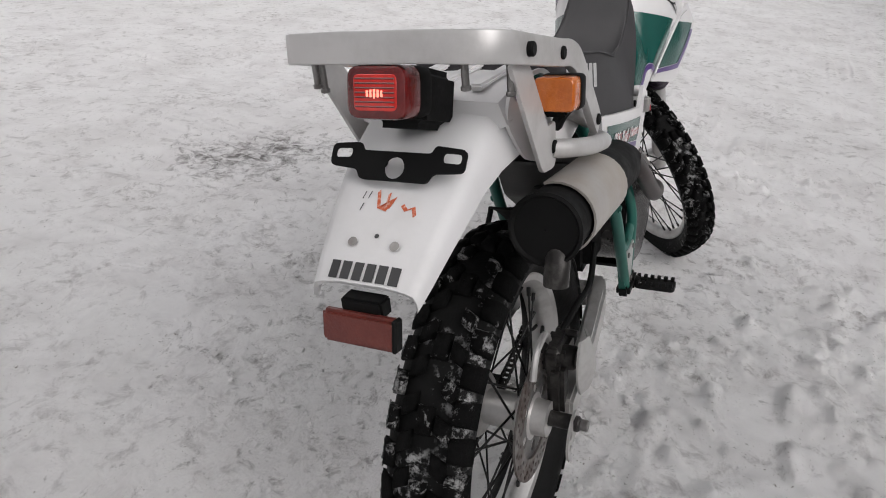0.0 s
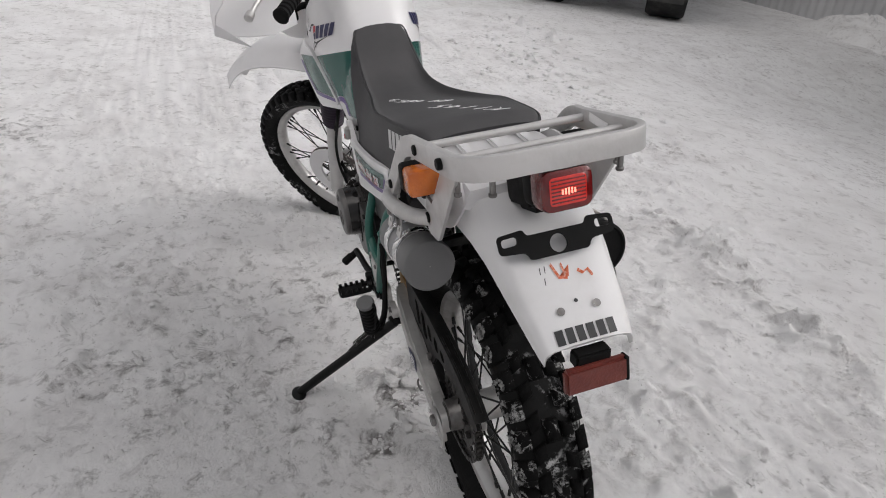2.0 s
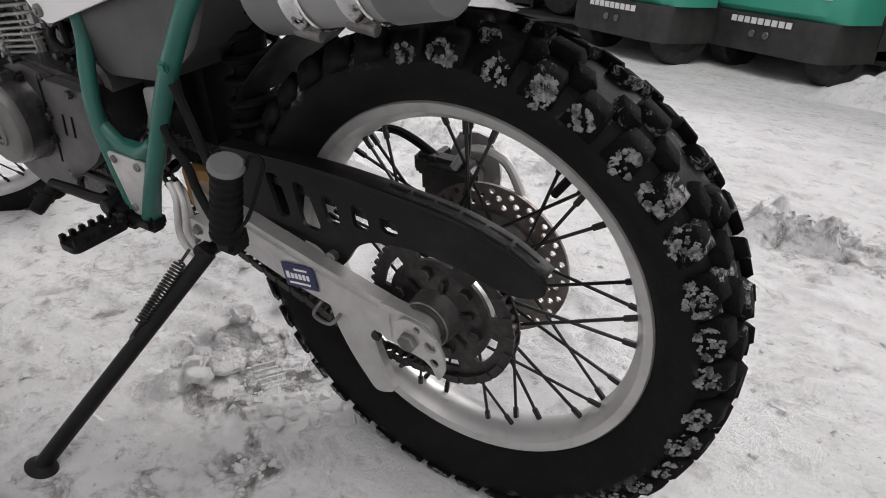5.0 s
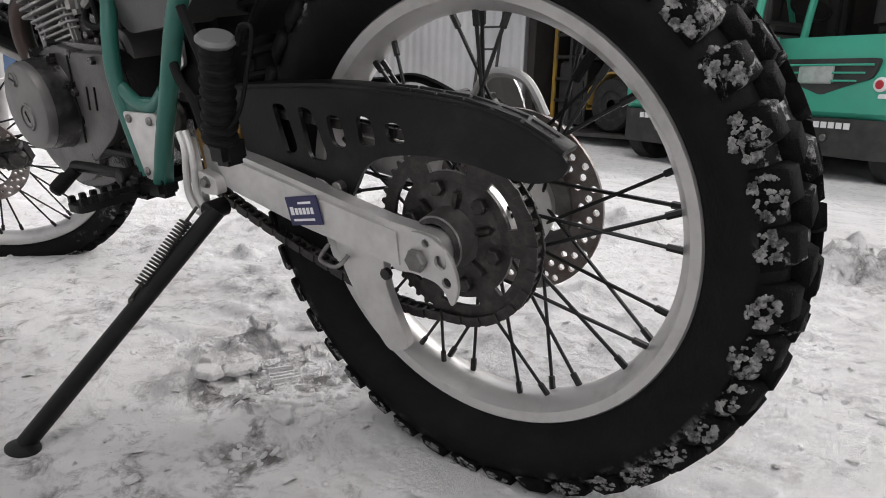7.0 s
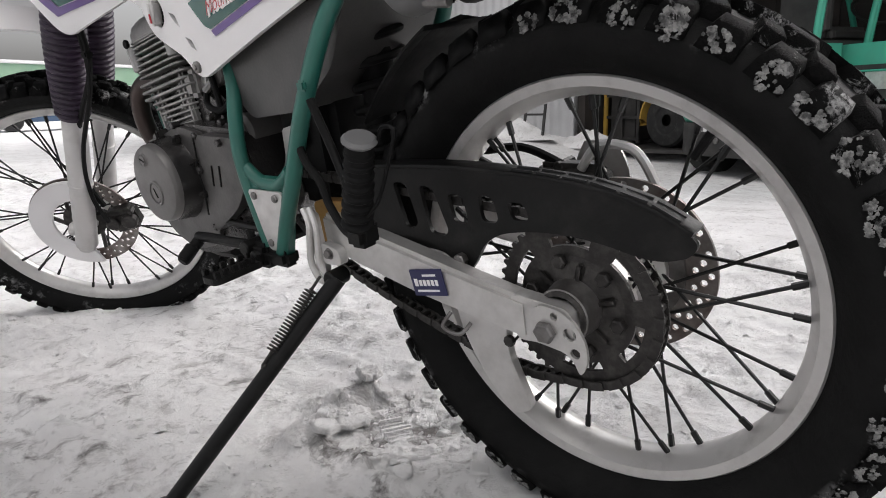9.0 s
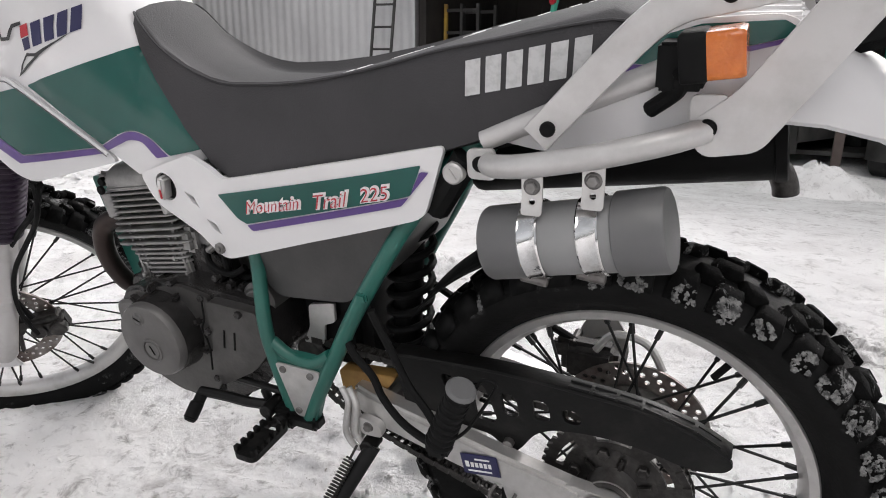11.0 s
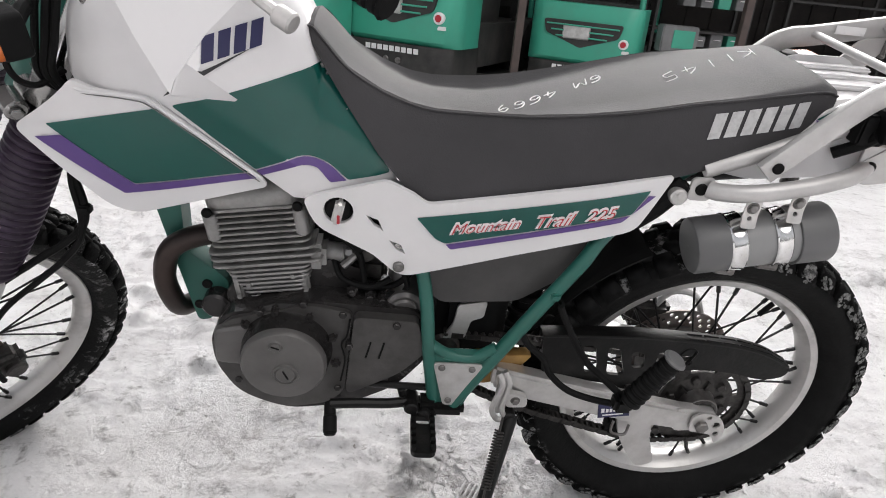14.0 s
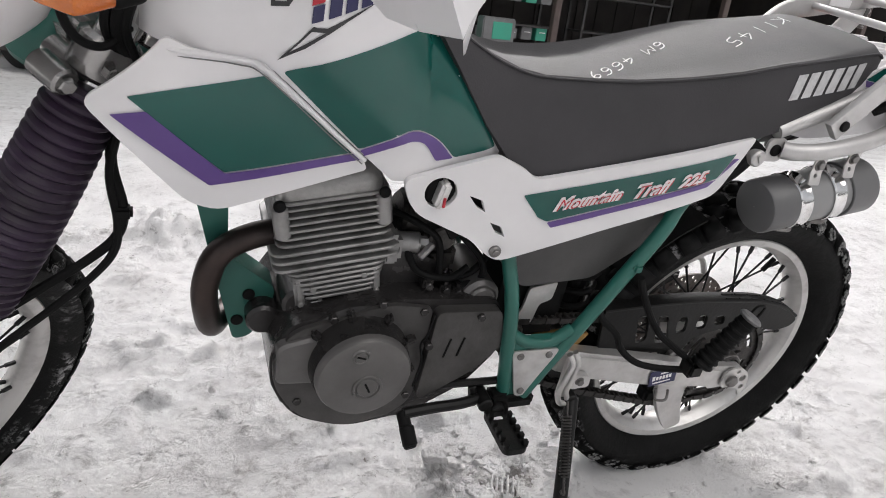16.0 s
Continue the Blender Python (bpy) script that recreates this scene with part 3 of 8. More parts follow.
TYRE = bpy.data.materials.new("tyre_rubber")
TYRE.use_nodes = True
n, l = TYRE.node_tree.nodes, TYRE.node_tree.links
b = n["Principled BSDF"]
b.inputs["Roughness"].default_value = 0.62
co = n.new("ShaderNodeTexCoord")
frost_a, frost_b = noise_node(9, 4, 0.6), noise_node(55, 6, 0.75)
sep = n.new("ShaderNodeSeparateXYZ")
l.new(co.outputs["Object"], sep.inputs[0])


def sums(op, a, c=None):
    x = n.new("ShaderNodeMath")
    x.operation = op
    for k, v in enumerate((a, c)):
        if isinstance(v, (int, float)):
            x.inputs[k].default_value = v
        elif v is not None:
            l.new(v, x.inputs[k])
    return x.outputs[0]


radius = sums("SQRT", sums("ADD", sums("MULTIPLY", sep.outputs["X"], sep.outputs["X"]), sums("MULTIPLY", sep.outputs["Z"], sep.outputs["Z"])))
tread = ranged(radius, 0.285, 0.305)
packed = times(times(ranged(frost_a.outputs["Fac"], 0.50, 0.60), ranged(frost_b.outputs["Fac"], 0.50, 0.60)), tread)
tyre_colour = mixed(ranged(noise_node(30, 4).outputs["Fac"], 0.4, 0.7), (0.0028, 0.0028, 0.0028), (0.006, 0.006, 0.006))
l.new(mixed(packed, tyre_colour, (0.32, 0.32, 0.32)), b.inputs["Base Color"])
b.inputs["Specular IOR Level"].default_value = 0.14
u = n.new("ShaderNodeBump")
u.inputs["Strength"].default_value, u.inputs["Distance"].default_value = 0.4, 0.004
l.new(noise_node(90, 5, 0.7).outputs["Fac"], u.inputs["Height"])
l.new(u.outputs["Normal"], b.inputs["Normal"])

# tread blocks: rubber with snow frozen on it, more on some blocks than on others
TREAD = bpy.data.materials.new("snowy_tread_rubber")
TREAD.use_nodes = True
n, l = TREAD.node_tree.nodes, TREAD.node_tree.links
b = n["Principled BSDF"]
b.inputs["Roughness"].default_value, b.inputs["Specular IOR Level"].default_value = 0.8, 0.08
co = n.new("ShaderNodeTexCoord")
each = n.new("ShaderNodeObjectInfo")
shift_by = n.new("ShaderNodeVectorMath")
shift_by.operation = "ADD"
l.new(co.outputs["Object"], shift_by.inputs[0])
l.new(each.outputs["Random"], shift_by.inputs[1])
crust, crumb = noise_node(38, 5, 0.7, 0.8), noise_node(170, 5, 0.75)
for t in (crust, crumb):
    l.new(shift_by.outputs[0], t.inputs["Vector"])
more = ranged(each.outputs["Random"], 0.15, 1.0, -0.15, 0.012)
packed = times(ranged(sums("ADD", crust.outputs["Fac"], more), 0.52, 0.58), ranged(crumb.outputs["Fac"], 0.40, 0.58))
rubber = mixed(ranged(crust.outputs["Fac"], 0.35, 0.65), (0.0025, 0.0025, 0.0025), (0.006, 0.006, 0.006))
l.new(mixed(packed, rubber, (0.27, 0.27, 0.27)), b.inputs["Base Color"])
u = n.new("ShaderNodeBump")
u.inputs["Strength"].default_value, u.inputs["Distance"].default_value = 0.7, 0.005
l.new(crumb.outputs["Fac"], u.inputs["Height"])
l.new(u.outputs["Normal"], b.inputs["Normal"])


def knob(r0, r1, da, y, dy, tilt=0.0, slope=0.0):
    """One tread block with worn edges: from radius r0 to r1, across y, at the wheel's front."""
    bm = bmesh.new()
    vs = []
    for r, f in ((r0, 1.12), (r0 * 0.35 + r1 * 0.65, 0.98), (r1, 0.72)):
        row = []
        for sa, sy in ((-1, -1), (1, -1), (1, 1), (-1, 1)):
            yy = y + sy * dy * f + slope * (r - r0) / (r1 - r0)
            aa = sa * da * f + tilt * sy
            rr = r - (abs(yy) ** 2) * 3.2
            row.append(bm.verts.new((rr * math.cos(aa), yy, rr * math.sin(aa))))
        vs.append(row)
    for p, q in zip(vs, vs[1:]):
        for j in range(4):
            bm.faces.new((p[j], p[(j + 1) % 4], q[(j + 1) % 4], q[j]))
    bm.faces.new(vs[-1])
    bm.faces.new(vs[0][::-1])
    return bm


def make_tyre(r_rim, r_out, half):
    r = r_out - 0.008
    prof = [(r_rim - 0.008, -half * 0.40), (r_rim + 0.0005, -half * 0.46), (r_rim + 0.006, -half * 0.62), ((r_rim + r) / 2 - 0.008, -half * 0.92), ((r_rim + r) / 2 + 0.012, -half * 0.98),
            (r - 0.018, -half * 0.93), (r - 0.008, -half * 0.74), (r - 0.002, -half * 0.42), (r, 0)]
    prof = prof + [(q, -y) for q, y in prof[-2::-1]]
    return lathe(prof, 96)


def make_tread(parent, r_out, half, count):
    """Rows of tread blocks round a tyre; alike ones share a mesh."""
    r, step = r_out - 0.010, math.pi / count
    rows = []
    for s in (-1, 1):
        rows.append((count, 0.5 * s, knob(r - 0.007, r_out + 0.003, step * 0.68, s * half * 0.86, half * 0.17, slope=-s * 0.007)))
        rows.append((count, 0.5 * s + 1, knob(r - 0.008, r_out + 0.004, step * 0.52, s * half * 0.42, half * 0.17, tilt=0.016 * s)))
    rows.append((count // 2, 0.2, knob(r - 0.006, r_out + 0.004, step * 0.75, 0, half * 0.19)))
    for many, phase, bm in rows:
        me = None
        for k in range(many):
            if me is None:
                ob = part("tread_block", bm, TREAD, parent, angle=130)
                me = ob.data
                bare = me.copy()  # the upper front blocks are plain black, without snow
                bare.materials[0] = BLACK
            else:
                ob = new("tread_block", me)
                ob.parent = parent
            turn = 2 * math.pi * k / many + phase * step
            if 15 < math.degrees(turn) % 360 < 95:
                ob.data = bare
            ob.matrix_basis = Matrix.Rotation(-turn, 4, "Y")


def make_rim(r, half):
    prof = [(r - 0.013, -half + 0.003), (r - 0.002, -half), (r, -half + 0.002), (r, -half + 0.005), (r - 0.009, -half + 0.008),
            (r - 0.009, half - 0.008), (r, half - 0.005), (r, half - 0.002), (r - 0.002, half), (r - 0.013, half - 0.003),
            (r - 0.017, half * 0.70), (r - 0.024, half * 0.35), (r - 0.026, 0), (r - 0.024, -half * 0.35), (r - 0.017, -half * 0.70)]
    return lathe(prof, 96, closed=True)


def make_spokes(parent, r_hub, y_hub, r_rim, count, lean_angle):
    """Crossed wire spokes with their nipples; alike ones share a mesh."""
    quarter = count // 4
    for side in (-1, 1):
        for way in (-1, 1):
            a = radians(lean_angle) * way
            top = V(r_rim * math.cos(a), side * 0.006, r_rim * math.sin(a))
            foot = V(r_hub, side * y_hub, 0)
            bm = rod(foot, top, 0.0021, 6)
            add(bm, rod(top + (foot - top).normalized() * 0.017, top, 0.0038, 6))
            me = None
            for k in range(quarter):
                turn = 2 * math.pi * (k + (0.25 if way > 0 else 0) + (0.5 if side > 0 else 0) * 0.5) / quarter - a
                if me is None:
                    ob = part("spoke", bm, SPOKE, parent, "black wire spoke")
                    me = ob.data
                else:
                    ob = new("spoke", me)
                    ob.parent = parent
                ob.matrix_basis = Matrix.Rotation(-turn, 4, "Y")


def ring_plate(r_in, r_out, y0, y1, holes, n=64):
    """A flat ring with round holes: holes are (radius of the circle, hole radius, count, phase)."""
    cut = []
    for rc, rh, count, phase in holes:
        for k in range(count):
            a = 2 * math.pi * k / count + phase
            cut.append([(rc * math.cos(a) + x, rc * math.sin(a) + z) for x, z in circle(rh, 8)])
    return plate([(r_out * x, r_out * z) for x, z in circle(1, n)], y0, y1, [[(r_in * x, r_in * z) for x, z in circle(1, 32)], *cut])


# rear wheel
REAR = pose(0, 0, 0.325)
hub = lathe([(0.012, -0.085), (0.030, -0.085), (0.032, -0.06), (0.055, -0.055), (0.058, -0.04), (0.032, -0.03), (0.032, 0.025),
             (0.052, 0.03), (0.058, 0.036), (0.058, 0.052), (0.030, 0.060), (0.028, 0.085), (0.012, 0.085)], 40)
rear_wheel = part("rear_wheel", hub, ALU, bike, "spoked rear wheel with a snow-packed knobbly tyre", at=REAR)
part("tyre", make_tyre(0.2425, 0.325, 0.062), TYRE, rear_wheel, "black knobbly tyre with snow frozen in its tread", smooth=True, angle=40)
part("rim", make_rim(0.2425, 0.031), RIM, rear_wheel, "dull silver aluminium rim")
make_tread(rear_wheel, 0.325, 0.062, 40)
make_spokes(rear_wheel, 0.053, 0.040, 0.219, 36, 34)
part("brake_disc", ring_plate(0.072, 0.110, -0.063, -0.059, [(0.102, 0.0042, 24, 0), (0.094, 0.0042, 24, 0.1), (0.084, 0.0040, 24, 0.2)]), DISC, rear_wheel, "drilled steel brake disc", smooth=False)
carrier = ring_plate(0.03, 0.074, -0.058, -0.054, [(0.055, 0.011, 6, 0.3)])
part("disc_carrier", carrier, STEEL, rear_wheel, smooth=False)
teeth = []
for k in range(46):
    a = 2 * math.pi * k / 46
    for da, rr in ((-0.045, 0.0945), (-0.018, 0.0995), (0.018, 0.0995), (0.045, 0.0945)):
        teeth.append((rr * math.cos(a + da), rr * math.sin(a + da)))
slots = []
for k in range(6):
    a0 = 2 * math.pi * k / 6
    arc = [a0 + 0.15 + 0.66 * j / 6 for j in range(7)]
    slots.append([(0.080 * math.cos(a), 0.080 * math.sin(a)) for a in arc] + [(0.0695 * math.cos(a), 0.0695 * math.sin(a)) for a in arc[::-1]])
sprocket = plate(teeth, 0.062, 0.067, slots)
part("sprocket", sprocket, GREASE, rear_wheel, "greasy toothed rear sprocket", smooth=False)
cush = lathe([(0.026, 0.058), (0.058, 0.058), (0.060, 0.0665), (0.045, 0.070), (0.031, 0.072), (0.029, 0.098), (0.024, 0.100)], 36)
part("hub_boss", lathe([(0.030, 0.070), (0.034, 0.071), (0.0325, 0.078), (0.031, 0.096), (0.026, 0.0985)], 32), STEEL, rear_wheel, "greasy round hub boss")
carrier_ob = part("sprocket_carrier", cush, GREASE, rear_wheel, "oily hub carrier")
for k in range(6):
    a = 2 * math.pi * k / 6 + 0.25
    part("carrier_bolt", rod(V(0.053 * math.cos(a), 0.062, 0.053 * math.sin(a)), V(0.053 * math.cos(a), 0.076, 0.053 * math.sin(a)), 0.0085, 6), GREASE, carrier_ob)
    part("carrier_rib", block((0.026, 0.006, 0.010), (0.041 * math.cos(a + 0.5), 0.0715, 0.041 * math.sin(a + 0.5)), 0.003, turn=Matrix.Rotation(-a - 0.5, 4, "Y")), GREASE, carrier_ob)
valve_at = V(-0.114, -0.004, 0.167)
part("valve", rod(valve_at * 1.06, valve_at * 0.90, 0.005, 8), BLACK, rear_wheel, "black valve cap")

# lumps of snow frozen to the shoulder blocks
FROST = material("grey_frozen_snow", (0.22, 0.22, 0.215), 0.75, second=(0.04, 0.04, 0.04), scale=120, detail=6, contrast=(0.42, 0.6), bump=0.9, bump_scale=150)


def frozen_snow(parent, radius, half, count, first, last, seed):
    random.seed(seed)
    bm = bmesh.new()
    for k in range(count):
        a = 2 * math.pi * (k + 0.25) / count
        if not (first < math.degrees(a) < last) or random.random() < 0.10:
            continue
        heavy, wide, tall = random.uniform(0.5, 1.1), random.uniform(0.75, 1.15), random.uniform(0.6, 1.1)
        off = V(random.uniform(-0.004, 0.003), 0, random.uniform(-0.005, 0.005))
        for j in range(int(230 * heavy)):  # small crumbs, thickest round the rim of the block
            lump = bmesh.new()
            bmesh.ops.create_icosphere(lump, subdivisions=2, radius=1)
            size = random.choice((0.0007, 0.0009, 0.0012, 0.0018)) * random.uniform(0.8, 1.3)
            for v in lump.verts:
                w = 1 + 0.9 * noise.noise(v.co * 1.9 + V(k * 3.1, j * 1.7, seed))
                v.co = V(v.co.x * size * w * 1.2, v.co.y * size * 0.6 * w, v.co.z * size * w * 1.2)
            turn_at = random.uniform(0, 6.283)
            reach = math.sqrt(random.uniform(0.05, 1.0))
            dr, da = 0.0150 * tall * reach * math.cos(turn_at) + off.x, 0.0160 * wide * reach * math.sin(turn_at) + off.z
            if noise.noise(V(dr * 130 + k * 5.3, da * 130, seed)) < -0.06 + 0.14 * (1 - reach):  # ragged gaps
                lump.free()
                continue
            tilt = Matrix.Rotation(radians(-24), 4, "Z")  # leaning with the shoulder
            m = Matrix.Rotation(-a, 4, "Y") @ Matrix.Translation((radius, half * 0.945 + 0.0020, 0)) @ tilt @ Matrix.Translation((dr - 0.002, 0.0005, da)) @ Matrix.Rotation(random.uniform(0, 6), 4, "Y")
            add(bm, moved(lump, m))
    ob = part("frozen_snow", bm, FROST, parent, "ragged grey snow frozen to the tyre", angle=60)
    tagged(ob, kind="stuff")


frozen_snow(rear_wheel, 0.3050, 0.062, 40, 80, 310, 4)

# front end: turned to full left lock round the steering axis
AXIS = V(-0.454, 0, 0.891)
FOOT = V(1.339, 0, 0.294)
STEER = Matrix.Translation(FOOT) @ Matrix.Rotation(radians(47), 4, AXIS) @ Matrix.Translation(-FOOT)
AXLE = FOOT + V(0.891, 0, 0.454) * 0.036
FRONT = STEER @ Matrix.Translation(AXLE)
hub = lathe([(0.010, -0.075), (0.024, -0.075), (0.026, -0.05), (0.034, -0.04), (0.036, -0.03), (0.022, -0.02), (0.022, 0.02), (0.036, 0.03),
             (0.036, 0.045), (0.024, 0.05), (0.022, 0.075), (0.010, 0.075)], 32)
front_wheel = part("front_wheel", hub, ALU, bike, "spoked front wheel turned to the left", at=FRONT)
part("tyre", make_tyre(0.279, 0.344, 0.046), TYRE, front_wheel, "black knobbly front tyre dusted with snow", smooth=True, angle=40)
part("rim", make_rim(0.279, 0.024), RIM, front_wheel, "dull silver aluminium rim")
make_tread(front_wheel, 0.344, 0.046, 52)
make_spokes(front_wheel, 0.034, 0.036, 0.256, 36, 32)
part("brake_disc", ring_plate(0.086, 0.120, 0.050, 0.054, [(0.112, 0.004, 24, 0), (0.103, 0.004, 24, 0.1), (0.094, 0.0036, 24, 0.2)]), DISC, front_wheel, "drilled front brake disc", smooth=False)
part("disc_carrier", ring_plate(0.03, 0.048, 0.046, 0.050, []), GREASE, front_wheel)
for k in range(6):
    a = 2 * math.pi * k / 6
    part("carrier_arm", rod(V(0.042 * math.cos(a), 0.048, 0.042 * math.sin(a)), V(0.090 * math.cos(a + 0.5), 0.050, 0.090 * math.sin(a + 0.5)), 0.005, 6), GREASE, front_wheel)
# white guard over the front half of the disc
guard = []
for k in range(19):
    a = radians(-85 + 195 * k / 18)
    guard.append((0.118 * math.cos(a), 0.118 * math.sin(a)))
inner = [(0.066 * math.cos(radians(-75 + 175 * k / 14)), 0.066 * math.sin(radians(-75 + 175 * k / 14))) for k in range(15)]
part("disc_guard", plate(guard + inner[::-1], 0.058, 0.066, bevel=0.002), WHITE, front_wheel, "white plastic disc guard")

# fork: each leg from the axle up through a rubber boot to the clamps
UP = AXIS.normalized()
for side, name in ((1, "left"), (-1, "right")):
    base = AXLE + V(0.0, side * 0.088, 0.0) - UP * 0.045 - V(0.891, 0, 0.454) * 0.012
    leg = rod(base, base + UP * 0.370, 0.0245, 20)
    add(leg, rod(base - UP * 0.012, base + UP * 0.02, 0.0185, 16), rod(base + UP * 0.17, base + UP * 0.184, 0.0262, 20))
    add(leg, rod(base + UP * 0.045 + V(0.03, 0, 0.015), base + UP * 0.045 - V(0.02, 0, 0.01), 0.016, 12))
    fork_leg = part("fork_leg", moved(leg, STEER), RACK, bike, "silver lower fork leg")
    ribs, z = [], 0.350
    while z < 0.628:
        wide = 0.0345 + 0.006 * math.sin((z - 0.35) / 0.285 * math.pi)
        ribs += [(wide - 0.004, z), (wide, z + 0.004), (wide, z + 0.008), (wide - 0.004, z + 0.012)]
        z += 0.0125
    boot = lathe([(0.02, 0.345), (0.029, 0.345), *ribs, (0.03, z), (0.02, z)], 28, "z")
    turn = UP.to_track_quat("Z", "Y").to_matrix().to_4x4()
    part("fork_boot", moved(boot, STEER @ Matrix.Translation(base) @ turn), BOOT, fork_leg, "ribbed purple-black rubber boot")
    part("fork_tube", moved(rod(base + UP * 0.62, base + UP * 0.84, 0.0205, 18), STEER), CHROME, fork_leg, "chromed upper fork tube")

clamp_bm = bmesh.new()
for h, mat_h in ((0.668, 0.045), (0.815, 0.03)):
    mid = AXLE - V(0.891, 0, 0.454) * 0.012 - UP * 0.045 + UP * h
    for side in (-1, 1):
        q = mid + V(0, side * 0.088, 0)
        add(clamp_bm, rod(q - UP * mat_h / 2, q + UP * mat_h / 2, 0.031, 20))
        add(clamp_bm, block((0.03, 0.045, mat_h * 0.9), mid + V(-0.018, side * 0.055, -0.004), 0.006))
        add(clamp_bm, rod(q + V(-0.032, side * 0.016, -0.012), q + V(-0.032, side * 0.024, -0.012), 0.0075, 6))
        add(clamp_bm, rod(q + V(0.02, side * 0.026, 0.008), q + V(0.02, side * 0.036, 0.008), 0.0075, 6))
    add(clamp_bm, block((0.07, 0.10, mat_h * 0.8), mid - V(0.03, 0, 0.012), 0.01))
for side in (1, -1):  # pinch bolts in ears beside each leg
    for q in ((1.039, 0.078, 0.815), (1.046, 0.116, 0.812)):
        c = STEER.inverted() @ Vector(q)
        c.y *= side
        add(clamp_bm, rod(c - V(0, 0.035 * side, 0), c + V(0, 0.004 * side, 0), 0.0145, 16), rod(c + V(0, 0.003 * side, 0), c + V(0.002, 0.010 * side, 0), 0.0085, 6))
part("fork_clamp", moved(clamp_bm, STEER), CLAMP, bike, "polished fork clamps with bolts")

caliper = block((0.075, 0.045, 0.06), (0, 0, 0), 0.012, 3)
add(caliper, rod((-0.02, 0.012, 0.0), (-0.02, 0.034, 0.0), 0.018, 14), rod((0.018, 0.012, 0.004), (0.018, 0.032, 0.004), 0.016, 14))
add(caliper, rod((-0.036, 0.01, 0.024), (-0.036, 0.03, 0.024), 0.006, 6), block((0.03, 0.02, 0.03), (0.045, 0.0, 0.02), 0.006))
part("brake_caliper", moved(caliper, STEER @ Matrix.Translation(AXLE + V(-0.098, 0.064, -0.012))), GREASE, bike, "dark brake caliper behind the fork leg")

# brake hose and speedometer cable down the left fork leg
hose = [(1.000, 0.075, 0.80), (1.016, 0.072, 0.72), (1.008, 0.075, 0.66), (1.016, 0.078, 0.625), (1.05, 0.078, 0.592), (1.10, 0.078, 0.556), (1.17, 0.076, 0.50), (1.215, 0.072, 0.44), (1.23, 0.064, 0.38), (1.215, 0.05, 0.33)]
part("brake_hose", tube([V(*q) for q in hose], 0.0058, 8), BLACK, bike, "black rubber brake hose")
part("speedometer_cable", tube([V(*q) + V(-0.006 + 0.012 * math.sin(i * 0.7), 0.004, -0.010 - 0.003 * i) for i, q in enumerate(hose)], 0.0048, 8), BLACK, bike, "black cable")
part("hose_clip", block((0.020, 0.016, 0.014), (1.008, 0.077, 0.655), 0.003), BLACK, bike, "black cable clip")

# control cables between the tank and the left fork leg
for k, (dx, r) in enumerate(((0.0, 0.0058), (0.013, 0.0045), (-0.011, 0.0050))):
    part("control_cable", tube([V(0.965 + dx, 0.118 - 0.006 * k, 1.02), V(0.978 + dx, 0.122, 0.96), V(0.990 + dx * 0.9, 0.123, 0.905), V(0.999 + dx * 0.7, 0.119, 0.868), V(0.994 + dx * 0.6, 0.100, 0.838), V(0.985 + dx * 0.5, 0.070, 0.800), V(0.975 + dx * 0.5, 0.040, 0.775)], r, 8), BLACK, bike, "black control cable")
part("control_cable", tube([V(1.046, 0.112, 0.905), V(1.040, 0.124, 0.872), V(1.028, 0.126, 0.854), V(1.010, 0.122, 0.849), V(0.995, 0.108, 0.858), V(0.985, 0.080, 0.862)], 0.0042, 8), BLACK, bike, "black control cable")

# front mudguard
rings = []
for k in range(13):
    t = k / 12
    ang = radians(112 - 60 * t)
    c = AXLE + V(0.0, 0, 0.02)
    r = 0.465 + 0.02 * math.sin(t * math.pi)
    p = V(c.x + r * math.cos(ang) * 1.05, 0, c.z + r * math.sin(ang))
    w = 0.072 * (0.72 + 0.5 * math.sin(min(1, t * 1.3 + 0.15) * math.pi * 0.75)) * (0.5 if k == 12 else 1)
    nrm = V(math.cos(ang), 0, math.sin(ang))
    row = [p + V(0, s * w, 0) + nrm * (0.018 * (1 - abs(s) ** 2) - 0.02 * (abs(s) > 0.9)) for s in (-1, -0.92, -0.5, 0, 0.5, 0.92, 1)]
    row += [q - nrm * 0.004 for q in row[::-1]]
    rings.append(row)
part("front_mudguard", moved(loft(rings), STEER), WHITE, bike, "white high front mudguard")

# handlebar with grip, lever and white guard
bar_pts = [V(0.845, 0.40, 1.130), V(0.872, 0.27, 1.128), V(0.925, 0.15, 1.112), V(0.955, 0.075, 1.062), V(0.955, 0, 1.060)]
bar_pts += [V(q.x, -q.y, q.z) for q in bar_pts[-2::-1]]
BAR = STEER
GUARD = [  # from the lower edge to the upper: outer face, fold, then the front towards the middle
    [(0.768, 0.374, 0.957), (0.772, 0.376, 0.945), (0.776, 0.30, 0.930), (0.786, 0.24, 0.925), (0.80, 0.18, 0.940)],
    [(0.742, 0.365, 0.995), (0.795, 0.375, 0.990), (0.802, 0.31, 0.985), (0.812, 0.24, 0.985), (0.822, 0.18, 0.985)],
    [(0.716, 0.345, 1.022), (0.815, 0.368, 1.030), (0.825, 0.31, 1.03), (0.835, 0.24, 1.03), (0.842, 0.18, 1.03)],
    [(0.712, 0.335, 1.07), (0.835, 0.355, 1.075), (0.848, 0.30, 1.085), (0.856, 0.24, 1.085), (0.86, 0.18, 1.075)],
    [(0.725, 0.325, 1.105), (0.845, 0.335, 1.115), (0.86, 0.29, 1.125), (0.868, 0.24, 1.12), (0.87, 0.19, 1.10)]]
